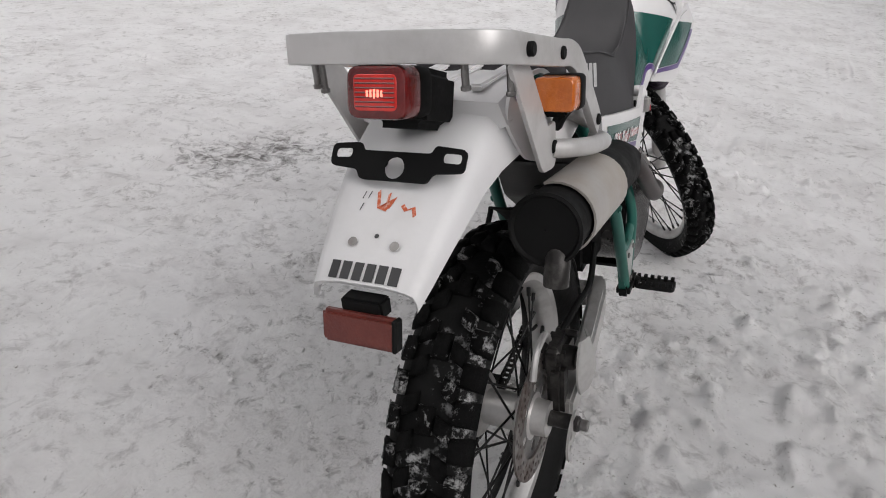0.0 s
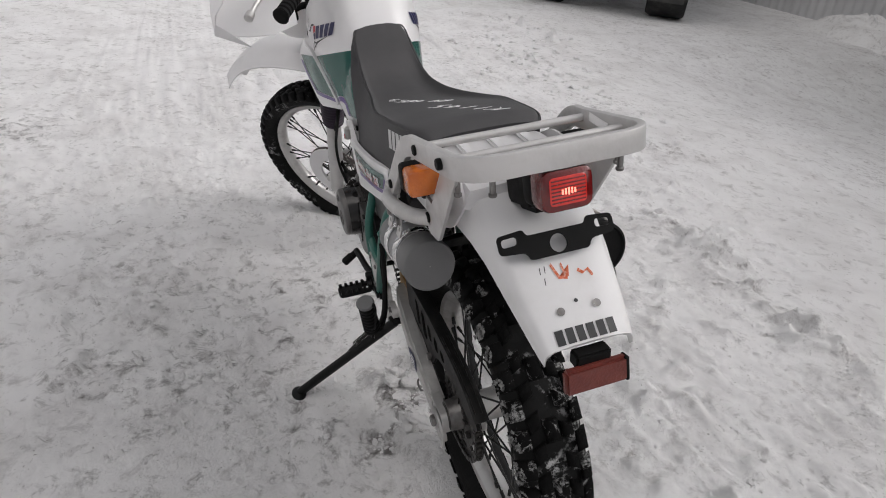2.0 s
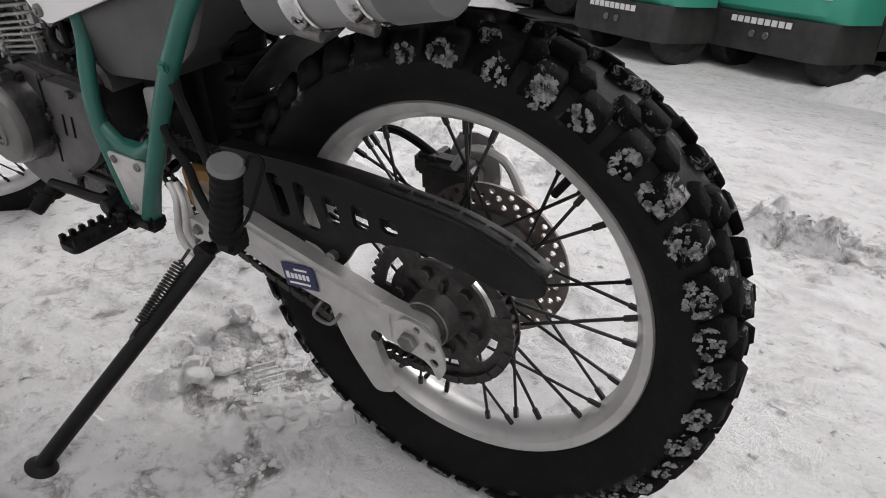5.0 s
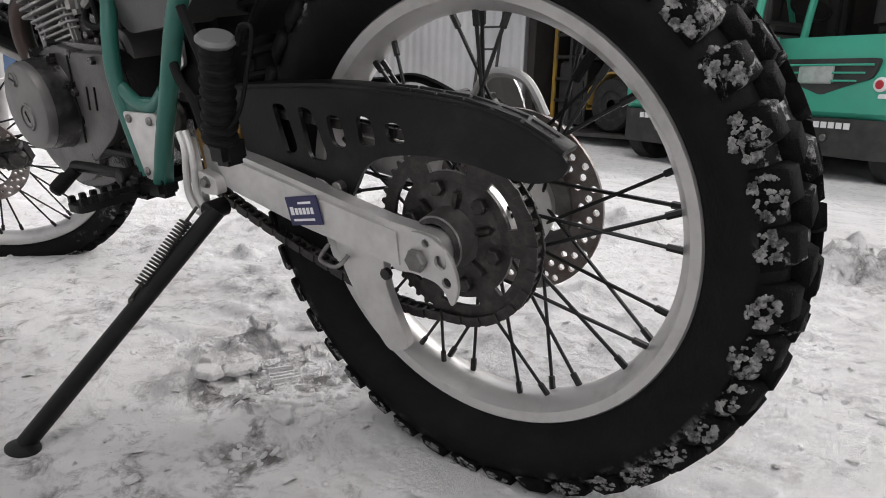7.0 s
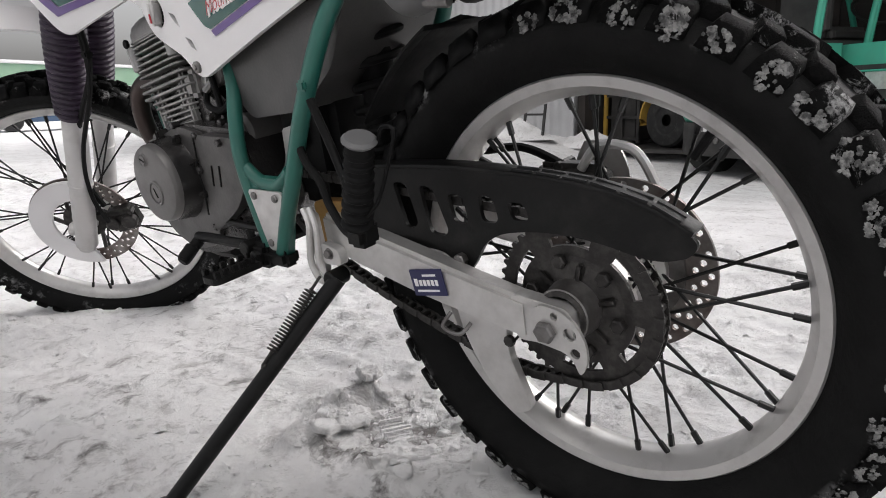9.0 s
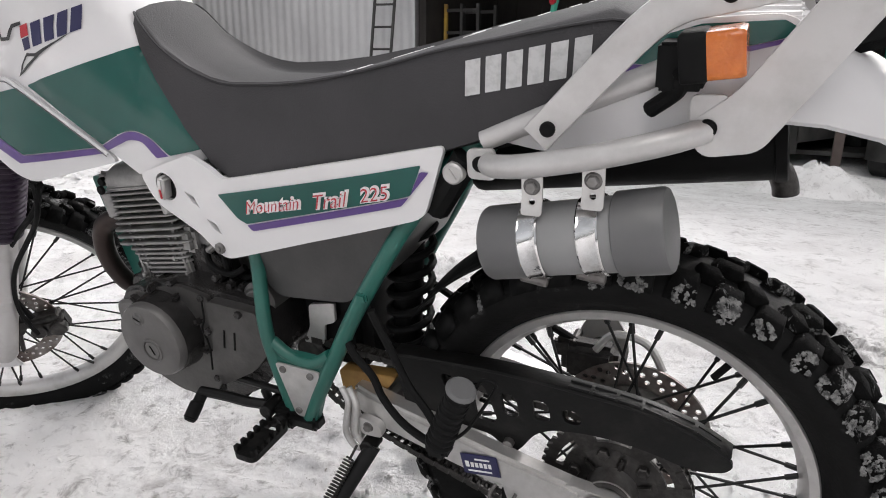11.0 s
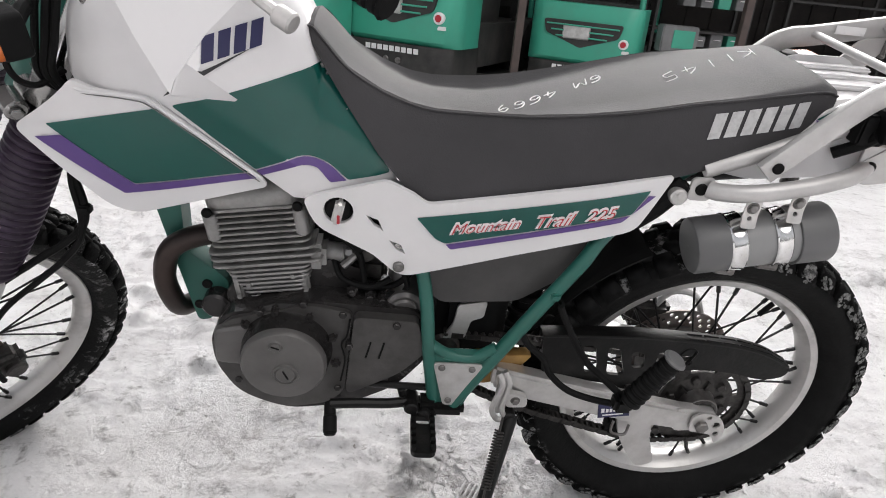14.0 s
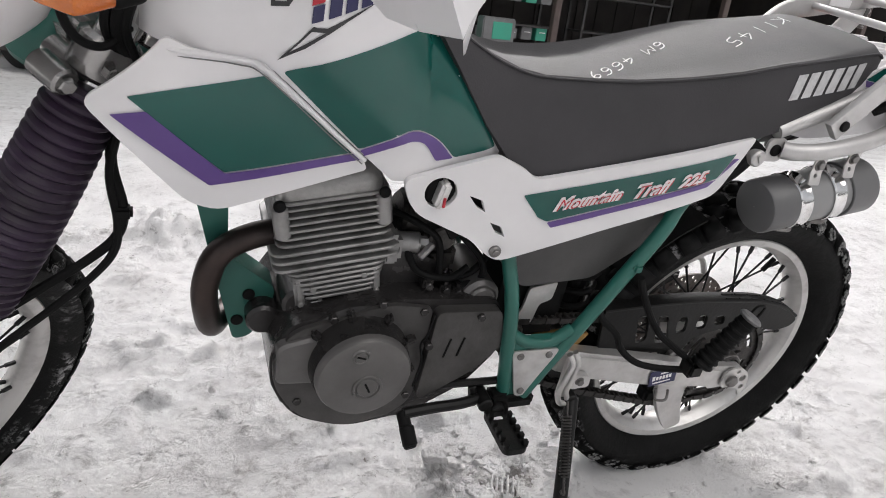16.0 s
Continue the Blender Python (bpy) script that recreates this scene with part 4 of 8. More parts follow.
handlebar = part("handlebar", moved(tube(bar_pts, 0.011, 12), BAR), BLACK, bike, "black tubular handlebar")
for side in (1, -1):
    grip = bmesh.new()
    for k in range(9):
        add(grip, rod(V(0.845 + 0.0028 * k, side * (0.402 - 0.0135 * k), 1.130), V(0.8478 + 0.0028 * k, side * (0.389 - 0.0135 * k), 1.130), 0.0165, 14))
    add(grip, rod(V(0.844, side * 0.402, 1.130), V(0.843, side * 0.408, 1.130), 0.019, 14))
    part("grip", moved(grip, BAR), BLACK, handlebar, "black rubber grip")
    part("lever", moved(add(tube([V(0.895, side * 0.22, 1.135), V(0.955, side * 0.25, 1.14), V(0.968, side * 0.31, 1.137), V(0.955, side * 0.385, 1.130)], 0.006, 8), rod(V(0.956, side * 0.380, 1.130), V(0.950, side * 0.400, 1.129), 0.0105, 14)), BAR), ALU, handlebar, "silver lever with a ball end")
    part("switch_block", moved(block((0.04, 0.06, 0.045), (0.885, side * 0.235, 1.130), 0.008), BAR), BLACK, handlebar)
    # the guard shell in front of the grip: a wing beside the bar end, a ridge, and a broad front
    rows_g = []
    for row in GUARD:
        pts = [STEER.inverted() @ Vector(q) for q in row]
        pts = [V(q.x, q.y * side, q.z) for q in pts]
        rows_g.append(pts + [q + V(-0.003, -0.002 * side, 0) for q in pts[::-1]])
    shell = loft(rows_g)
    wing = [STEER.inverted() @ Vector(q) for q in ((0.772, 0.376, 0.944), (0.763, 0.370, 0.970), (0.737, 0.300, 0.915))]
    wing = [V(q.x, q.y * side, q.z) for q in wing]
    add(shell, loft([wing, [q + V(-0.003, 0, 0.001) for q in wing]]))
    guard_ob = part("lever_guard", moved(shell, BAR), WHITE, handlebar, "scratched white plastic lever guard", angle=30)
    part("guard_stay", moved(tube([V(0.90, side * 0.20, 1.128), V(0.98, side * 0.19, 1.14), V(1.088, side * 0.20, 1.15)], 0.006, 8), BAR), BLACK, guard_ob)

# headlight cowl and front indicators
cowl = []
for k in range(7):
    t = k / 6
    w, h = 0.080 + 0.02 * math.sin(t * math.pi), 0.085
    cx, cz = 0.03 + 0.15 * t, -0.02 - 0.03 * t
    f = 1 - 0.25 * t * t
    cowl.append([V(cx, w * f * math.cos(a) * (1 if abs(math.cos(a)) < 0.7 else 0.95), cz + h * f * math.sin(a)) for a in [2 * math.pi * j / 20 for j in range(20)]])
COWL = STEER @ Matrix.Translation(FOOT + UP * 0.74) @ Matrix.Translation((0.085, 0, 0.012))
headlight = part("headlight_cowl", moved(loft(cowl), COWL), WHITE, bike, "white headlight cowl")
part("lens", moved(lathe([(0.001, 0.190), (0.045, 0.186), (0.066, 0.176), (0.07, 0.165)], 24, "x"), COWL @ Matrix.Translation((0, 0, -0.04))), CHROME, headlight)


def indicator(name, at, side, outwards, parent=bike, k=1.0):
    """An amber turn signal: black rear shell and stalk, amber lens at the free end."""
    o = Vector(outwards)
    turn = o.to_track_quat("X", "Z").to_matrix().to_4x4()
    m = Matrix.Translation(at) @ turn
    body = soft_box((0.030 * k * k, 0.060 * k, 0.049 * k), (-0.013 * k * k, 0, 0), 0.009 * k)
    ob = part(name, moved(body, m), BLACK, parent, "black-backed amber turn signal")
    part("lens", moved(soft_box((0.040 * k, 0.057 * k, 0.046 * k), (0.016 * k, 0, 0), 0.009 * k), m), ORANGE, ob, "amber ribbed lens")
    return ob, m


for side in (1, -1):
    c = STEER.inverted() @ V(1.010, 0.190, 0.926)
    c.y *= side
    at = STEER @ c
    out = STEER.to_3x3() @ V(1.0, 0, 0.0)
    sig, m = indicator("front_indicator", at, side, out)
    part("stalk", moved(tube([c - V(0.02, 0, 0), c - V(0.04, side * 0.03, 0.0), c - V(0.06, side * 0.06, 0.01)], 0.009, 10), STEER), BLACK, sig)
part("brake_reservoir", moved(rod(FOOT + UP * 0.615 + V(-0.02, 0.10, 0.03), FOOT + UP * 0.655 + V(-0.02, 0.10, 0.03), 0.022, 16), STEER), CHROME, bike, "polished round cap on the fork")

# ---- bodywork ----


def tank_ring(x, zb, zt, wb, w1, w2, w3, wt):
    """Half a section of the tank, from the lower edge round to the top; then mirrored."""
    half = [(wb, zb), (w1, zb + (zt - zb) * 0.22), (w2, zb + (zt - zb) * 0.45), (w3, zb + (zt - zb) * 0.62), (wt * 1.0, zb + (zt - zb) * 0.80),
            (wt * 0.80, zb + (zt - zb) * 0.92), (wt * 0.45, zb + (zt - zb) * 0.985), (0, zt)]
    left = [V(x, y, z) for y, z in half]
    right = [V(x, -y, z) for y, z in half[-2::-1]]
    return left + right


TANK = [  # x, lower edge, top, half widths at the lower edge and up the side
    (0.572, 0.742, 0.758, 0.086, 0.088, 0.088, 0.088, 0.084), (0.60, 0.730, 0.800, 0.094, 0.097, 0.096, 0.094, 0.088), (0.64, 0.718, 0.862, 0.098, 0.101, 0.098, 0.094, 0.084), (0.68, 0.706, 0.902, 0.098, 0.105, 0.101, 0.093, 0.078),
    (0.712, 0.708, 0.972, 0.100, 0.113, 0.105, 0.095, 0.082), (0.76, 0.750, 1.012, 0.110, 0.124, 0.119, 0.111, 0.096), (0.81, 0.796, 1.022, 0.124, 0.136, 0.135, 0.129, 0.114), (0.86, 0.842, 1.025, 0.137, 0.142, 0.142, 0.136, 0.122),
    (0.915, 0.852, 1.016, 0.143, 0.142, 0.142, 0.136, 0.116), (0.945, 0.857, 1.000, 0.134, 0.130, 0.128, 0.120, 0.100), (0.968, 0.860, 0.980, 0.118, 0.114, 0.112, 0.104, 0.083), (0.980, 0.862, 0.965, 0.10, 0.098, 0.094, 0.085, 0.068), (0.988, 0.864, 0.955, 0.06, 0.06, 0.055, 0.05, 0.04)]
tank_rings = [tank_ring(*row) for row in TANK]
tank_bm = loft(tank_rings)
tank_tree = tree(tank_bm)
tank = part("fuel_tank", tank_bm, WHITE, bike, "white fuel tank with green and purple decals", angle=60)
part("filler_cap", moved(lathe([(0.001, 0.012), (0.030, 0.011), (0.036, 0.006), (0.036, -0.012)], 28, "z"), Matrix.Translation((0.86, 0, 1.028))), BLACK, tank, "black filler cap")

# the scoop panels beside the tank, one on each side
scoop_outline = rounded([(0.872, 0.852, 0.012), (0.935, 0.860, 0.01), (0.958, 0.871, 0.006), (0.976, 0.852, 0.015), (0.998, 0.834, 0.015), (1.030, 0.811, 0.012), (0.942, 0.700, 0.02), (0.912, 0.687, 0.02), (0.840, 0.704, 0.02),
                         (0.745, 0.725, 0.008), (0.758, 0.745, 0.01), (0.80, 0.785, 0.02)], 0.01)
scoop_y = fit_surface([(0.712, 0.703, 0.100), (0.79, 0.78, 0.118), (0.872, 0.852, 0.142), (0.993, 0.817, 0.160), (1.03, 0.81, 0.160), (0.921, 0.72, 0.140), (0.925, 0.70, 0.138),
                       (0.85, 0.706, 0.126), (0.88, 0.78, 0.144), (0.96, 0.862, 0.152)])


def both_sides(name, make, mat, parent, label="", **k):
    a = part(name, make(), mat, parent, label, **k)
    c = part(name, mirrored(make()), mat, parent, label, **k)
    return a, c


scoop_bm = panel(scoop_outline, scoop_y, 0.006, 0.025)
scoop_tree = tree(scoop_bm)
scoop_bm.free()
bead = [V(0.965, 0.147, 0.862), V(0.946, 0.150, 0.858), V(0.893, 0.146, 0.853), V(0.866, 0.143, 0.842), V(0.79, 0.121, 0.772), V(0.752, 0.1125, 0.739)]
for s in (1, -1):
    part("tank_bead", tube([V(q.x, q.y * s, q.z) for q in bead], 0.0030, 8), WHITE, tank, "white moulded bead")
    part("seam_line", tube([V(q.x + 0.003, (q.y + 0.001) * s, q.z - 0.004) for q in bead], 0.0007, 6), SEAM_GREY, tank, "dark seam")
scoops = both_sides("tank_scoop", lambda: panel(scoop_outline, scoop_y, 0.006, 0.025), WHITE, bike, "white scoop panel with a green and purple decal")


def sided_decal(name, outline, on, mat, parents, label, lift=0.0012, size=0.014):
    part(name, decal(outline, on, lift, size), mat, parents[0], label)
    part(name, mirrored(decal(outline, on, lift, size)), mat, parents[-1], label)


sided_decal("green_decal", rounded([(0.869, 0.839), (0.992, 0.817), (0.907, 0.7355), (0.767, 0.7485)], 0.002), scoop_tree, DECAL_GREEN, scoops, "dark green decal", 0.0012)
sided_decal("purple_decal", rounded([(1.007, 0.800), (0.977, 0.8035), (0.906, 0.7345), (0.766, 0.7475), (0.757, 0.7395), (0.921, 0.7205)], 0.002), scoop_tree, PURPLE, scoops, "purple stripe", 0.0022)
green = rounded([(0.852, 0.842, 0.004), (0.678, 0.890, 0.004), (0.581, 0.753, 0.006), (0.638, 0.741, 0.004), (0.664, 0.767, 0.02), (0.698, 0.779, 0.02), (0.760, 0.7525, 0.004)], 0.002)
sided_decal("green_decal", green, tank_tree, DECAL_GREEN, (tank,), "dark green decal", 0.0010)
purple = rounded([(0.759, 0.7515), (0.698, 0.7775, 0.02), (0.665, 0.766, 0.02), (0.640, 0.7405), (0.662, 0.737), (0.680, 0.760, 0.015), (0.700, 0.764, 0.015), (0.754, 0.7435)], 0.002)
sided_decal("purple_decal", purple, tank_tree, PURPLE, (tank,), "purple stripe", 0.0018)
# the maker's lettering on the tank is left as slanting bars over a dark swoosh
BARS = [(0.8300, 0.0125, 0.017, 0.033, DECAL_RED, "red lettering bar"), (0.8285, 0.0115, 0.0, 0.0155, DECAL_BLUE, "navy lettering bar")]
BARS += [(0.8120 - 0.0172 * k, 0.0130, 0.0, 0.031, DECAL_BLUE, "navy lettering bar") for k in range(4)]
for x0, w, lo, hi, m, words in BARS:
    z0 = 0.8905 + (0.830 - x0) * 0.30
    outline = [(x0 - lo * 0.06, z0 + lo), (x0 - w - lo * 0.06, z0 + lo + w * 0.30), (x0 - w - hi * 0.06, z0 + hi + w * 0.30), (x0 - hi * 0.06, z0 + hi)]
    for f in (lambda q: q, mirrored):
        part("lettering_bar", f(decal(outline, tank_tree, 0.0016, 0.02)), m, tank, words)
swoosh = [(0.859, 0.854), (0.826, 0.8885), (0.822, 0.8875), (0.812, 0.8875), (0.756, 0.914), (0.797, 0.8905), (0.833, 0.867)]
inside = [(0.848, 0.8625), (0.8275, 0.8835), (0.814, 0.8830), (0.833, 0.8715)]
hook = [(0.8665, 0.936), (0.8675, 0.9045), (0.851, 0.9055), (0.840, 0.9215), (0.826, 0.9255), (0.8265, 0.9295), (0.8415, 0.9265), (0.8535, 0.910), (0.8635, 0.9095), (0.8625, 0.936)]
for f in (lambda q: q, mirrored):
    part("swoosh", f(decal(swoosh, tank_tree, 0.0014, 0.02, holes=(inside,))), DECAL_BLACK, tank, "black swoosh outline")
    part("hook_mark", f(decal(hook, tank_tree, 0.0014, 0.02)), DECAL_BLACK, tank, "black hook-shaped mark")

# seat: lighter top, darker sides
SEAT = [  # x, half width low, z low, half width seam, z seam, half width top, z top
    (0.700, 0.050, 0.918, 0.048, 0.930, 0.036, 0.933), (0.690, 0.064, 0.908, 0.058, 0.930, 0.046, 0.936), (0.675, 0.076, 0.888, 0.065, 0.916, 0.052, 0.921), (0.645, 0.088, 0.845, 0.068, 0.885, 0.054, 0.888),
    (0.600, 0.097, 0.781, 0.071, 0.860, 0.056, 0.857), (0.560, 0.102, 0.736, 0.074, 0.846, 0.059, 0.839), (0.525, 0.110, 0.722, 0.077, 0.841, 0.061, 0.832),
    (0.46, 0.116, 0.732, 0.083, 0.843, 0.066, 0.831), (0.40, 0.118, 0.743, 0.094, 0.849, 0.077, 0.838), (0.33, 0.118, 0.757, 0.106, 0.861, 0.089, 0.855), (0.26, 0.118, 0.771, 0.115, 0.876, 0.098, 0.873),
    (0.195, 0.116, 0.785, 0.117, 0.892, 0.101, 0.891), (0.13, 0.111, 0.806, 0.115, 0.903, 0.101, 0.906), (0.07, 0.106, 0.826, 0.111, 0.913, 0.098, 0.919), (0.020, 0.098, 0.855, 0.104, 0.919, 0.092, 0.930), (-0.006, 0.088, 0.882, 0.094, 0.912, 0.082, 0.920)]
rings = []
for x, wl_, zl, ws, zs, wt, zt in SEAT:
    half = [(wl_ - 0.01, zl - 0.004), (wl_, zl), ((wl_ + ws) / 2 + 0.003, zl * 0.6 + zs * 0.4), (ws, zs - 0.002), (ws - 0.0012, zs), (ws - 0.003, zs + 0.002), ((ws + wt) / 2, zs * 0.35 + zt * 0.65), (wt, zt - 0.001), (wt * 0.6, zt + 0.003), (0, zt + 0.004)]
    rings.append([V(x, y, z) for y, z in half] + [V(x, -y, z) for y, z in half[-2::-1]])
seat_bm = loft(rings)
bmesh.ops.recalc_face_normals(seat_bm, faces=seat_bm.faces)
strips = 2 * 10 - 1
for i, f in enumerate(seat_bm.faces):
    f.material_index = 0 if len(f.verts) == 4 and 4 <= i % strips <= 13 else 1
seat_tree = tree(seat_bm)
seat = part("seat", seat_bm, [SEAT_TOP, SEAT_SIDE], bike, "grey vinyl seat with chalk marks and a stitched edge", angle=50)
seam = [V(r[0], r[3] + 0.0005, r[4]) for r in SEAT]
for s in (1, -1):
    part("piping", tube([V(q.x, q.y * s, q.z) for q in seam], 0.0016, 6, 4), SEAT_SIDE, seat, "dark seam")

# maker's lettering on the seat sides, left as plain bars
for k in range(6):
    x = 0.166 - 0.0222 * k
    z = 0.846 + (0.166 - x) * 0.19
    outline = [(x, z), (x - 0.0165, z + 0.003), (x - 0.0185, z + 0.039), (x - 0.002, z + 0.036)]
    for f in (lambda q: q, mirrored):
        part("lettering_bar", f(decal(outline, seat_tree, 0.0012, 0.02)), SILVER_INK, seat, "silver lettering bar")


def chalk(strokes, origin, along, across, height):
    """Chalk strokes on the seat top, each a thin line."""
    bm = bmesh.new()
    for s in strokes:
        pts = []
        for a, c in s:
            p = Vector(origin) + Vector(along) * a * height + Vector(across) * c * height
            hit, nrm, _, _ = seat_tree.ray_cast(V(p.x, p.y, 1.2), V(0, 0, -1))
            if hit is None:
                hit, nrm, _, _ = seat_tree.find_nearest(V(p.x, p.y, 0.9))
            pts.append(hit + V(0, 0, 0.0008))
        add(bm, sweep(curve_points(pts, 3), [(-0.0011, 0), (0, 0.0005), (0.0011, 0)], up=(0, 0, 1)))
    return bm


SIX = [(0.75, 1.0), (0.3, 0.95), (0.1, 0.5), (0.25, 0.05), (0.6, 0.05), (0.7, 0.4), (0.4, 0.5), (0.15, 0.35)]
NINE = [(0.7, 0.7), (0.35, 0.95), (0.15, 0.7), (0.4, 0.5), (0.7, 0.65), (0.65, 0.3), (0.45, 0.0)]
FOUR = [[(0.55, 1.0), (0.1, 0.4), (0.85, 0.4)], [(0.6, 0.65), (0.55, 0.0)]]
EM = [[(0.05, 0.0), (0.15, 1.0), (0.45, 0.35), (0.8, 1.0), (0.85, 0.0)]]
ONE = [[(0.3, 0.0), (0.35, 1.0)]]
KA = [[(0.1, 0.0), (0.15, 1.0)], [(0.8, 0.95), (0.2, 0.5), (0.8, 0.0)]]
FIVE = [[(0.75, 1.0), (0.2, 0.95), (0.2, 0.55), (0.6, 0.55), (0.7, 0.2), (0.2, 0.0)]]
word = []
for k, g in enumerate(([SIX], EM, None, FOUR, [SIX], [SIX], [NINE])):
    if g:
        for s in g:
            part("chalk_stroke", chalk([[(a + k * 0.98, c) for a, c in s]], (0.275, -0.050, 0), (1, 0.50, 0), (0.1, 1, 0), 0.0243), CHALK, seat, "white chalk stroke")
word = []
for k, g in enumerate((KA, ONE, ONE, FOUR, FIVE)):
    for s in g:
        part("chalk_stroke", chalk([[(a + k * 1.06, c) for a, c in s]], (0.047, -0.068, 0), (1, 0.43, 0), (0.1, 1, 0), 0.031), CHALK, seat, "white chalk stroke")

# side covers with slots, decal and the model's name
cover_outline = rounded([(0.700, 0.712, 0.012), (0.585, 0.752, 0.01), (0.545, 0.735, 0.02), (0.528, 0.722, 0.01), (0.36, 0.758, 0.01), (0.192, 0.792, 0.01), (0.226, 0.700, 0.016), (0.395, 0.648, 0.01),
                         (0.557, 0.596, 0.02), (0.600, 0.632, 0.01), (0.682, 0.668, 0.026)], 0.008)
cover_y = fit_surface([(0.70, 0.71, 0.108), (0.65, 0.695, 0.110), (0.561, 0.615, 0.117), (0.53, 0.722, 0.122), (0.266, 0.742, 0.126), (0.19, 0.79, 0.120), (0.23, 0.70, 0.118), (0.40, 0.65, 0.121), (0.4, 0.72, 0.127)])
slot1 = [(0.612, 0.695), (0.594, 0.689), (0.586, 0.672), (0.600, 0.680)]
slot2 = [(0.577, 0.658), (0.560, 0.652), (0.552, 0.637), (0.566, 0.643)]
knob_hole = [(0.650 + 0.021 * c, 0.697 + 0.021 * s) for c, s in circle(1, 20)]
cover_bm = panel(cover_outline, cover_y, 0.008, 0.022, [slot1, slot2, knob_hole])
flat = panel(cover_outline, cover_y, 0.008, 0.022)
cover_tree = tree(flat)
flat.free()
cover_bm.free()
covers = both_sides("side_cover", lambda: panel(cover_outline, cover_y, 0.008, 0.022, [slot1, slot2, knob_hole]), WHITE, bike, "white side cover with a green and purple decal")
for i, f in enumerate((lambda q: q, mirrored)):
    # black block added behind the slots so that their inside reads as shade
    part("dark_backing", f(block((0.10, 0.004, 0.045), (0.590, 0.100, 0.668), 0.002, turn=Matrix.Rotation(radians(33), 4, "Y"))), BLACK, covers[i])
    cock_ob = part("fuel_cock", f(rod((0.650, 0.098, 0.697), (0.650, 0.107, 0.697), 0.0200, 28)), BLACK, covers[i], "black fuel cock")
    part("cock_lever", f(block((0.0135, 0.020, 0.036), (0.650, 0.113, 0.697), 0.004, 3, turn=Matrix.Rotation(radians(-12), 4, "Y"))), ALU, cock_ob, "silver lever of the fuel cock")
    part("cock_pointer", f(block((0.004, 0.002, 0.014), (0.649, 0.1235, 0.690), 0.0008)), DECAL_RED, covers[i], "white pointer")
    part("bolt", f(add(rod((0.561, 0.115, 0.615), (0.561, 0.1225, 0.615), 0.0085, 16), rod((0.561, 0.120, 0.615), (0.561, 0.1245, 0.615), 0.0045, 6))), STEEL, covers[i], "flanged bolt")
green2 = rounded([(0.541, 0.700), (0.222, 0.768), (0.240, 0.729), (0.498, 0.662), (0.512, 0.668)], 0.003)
sided_decal("green_decal", green2, cover_tree, DECAL_GREEN, covers, "dark green decal", 0.0012)
purple2 = rounded([(0.213, 0.760), (0.224, 0.760), (0.241, 0.7275), (0.497, 0.6605), (0.489, 0.6525), (0.252, 0.7155)], 0.002)
sided_decal("purple_decal", purple2, cover_tree, PURPLE, covers, "purple stripe", 0.0018)


def lettering(text, size, spacing=1.0, shear=0.0, offset=0.0):
    cu = bpy.data.curves.new("words", "FONT")
    cu.body, cu.size, cu.space_character, cu.shear, cu.offset = text, size, spacing, shear, offset
    cu.resolution_u = 3
    ob = new("words", cu)
    me = bpy.data.meshes.new_from_object(ob.evaluated_get(bpy.context.evaluated_depsgraph_get()))
    bpy.data.objects.remove(ob)
    bm = bmesh.new()
    bm.from_mesh(me)
    bpy.data.meshes.remove(me)
    return bm


def words_on(text, size, start, slope, on, lift, flip=1, **k):
    """Raised letters laid along a body's left side; flip -1 for the right side."""
    bm = lettering(text, size, **k)
    bmesh.ops.subdivide_edges(bm, edges=[e for e in bm.edges if e.calc_length() > 0.02], cuts=1)
    xs = [v.co.x for v in bm.verts]
    wide = max(xs) if xs else 0
    for v in bm.verts:
        a, c = v.co.x, v.co.y
        if flip < 0:
            a = wide - a
        x, z = start[0] - a, start[1] + a * slope + c
        hit, nrm, _, _ = on.ray_cast(V(x, 0.6, z), V(0, -1, 0))
        if hit is None:
            hit, nrm, _, _ = on.find_nearest(V(x, 0.12, z))
        v.co = hit + V(0, lift, 0)
    return bm


for i, f in enumerate((lambda q: q, mirrored)):
    for text, size, start, slope, mat, k in (("Mountain", 0.0250, (0.493, 0.679), 0.20, DECAL_RED, dict(shear=0.35)), ("Trail", 0.0285, (0.379, 0.699), 0.20, DECAL_RED, dict(shear=0.35)), ("225", 0.0255, (0.305, 0.7165), 0.20, DECAL_RED, dict(shear=0.2, spacing=1.05))):
        part("model_name_edge", f(words_on(text, size, start, slope, cover_tree, 0.0022, 1 - 2 * i, offset=0.0019, **k)), DECAL_WHITE, covers[i], "white edge of the lettering", smooth=False)
        part("model_name", f(words_on(text, size, start, slope, cover_tree, 0.0052, 1 - 2 * i, offset=-0.0002, **k)), mat, covers[i], "red script lettering", smooth=False)

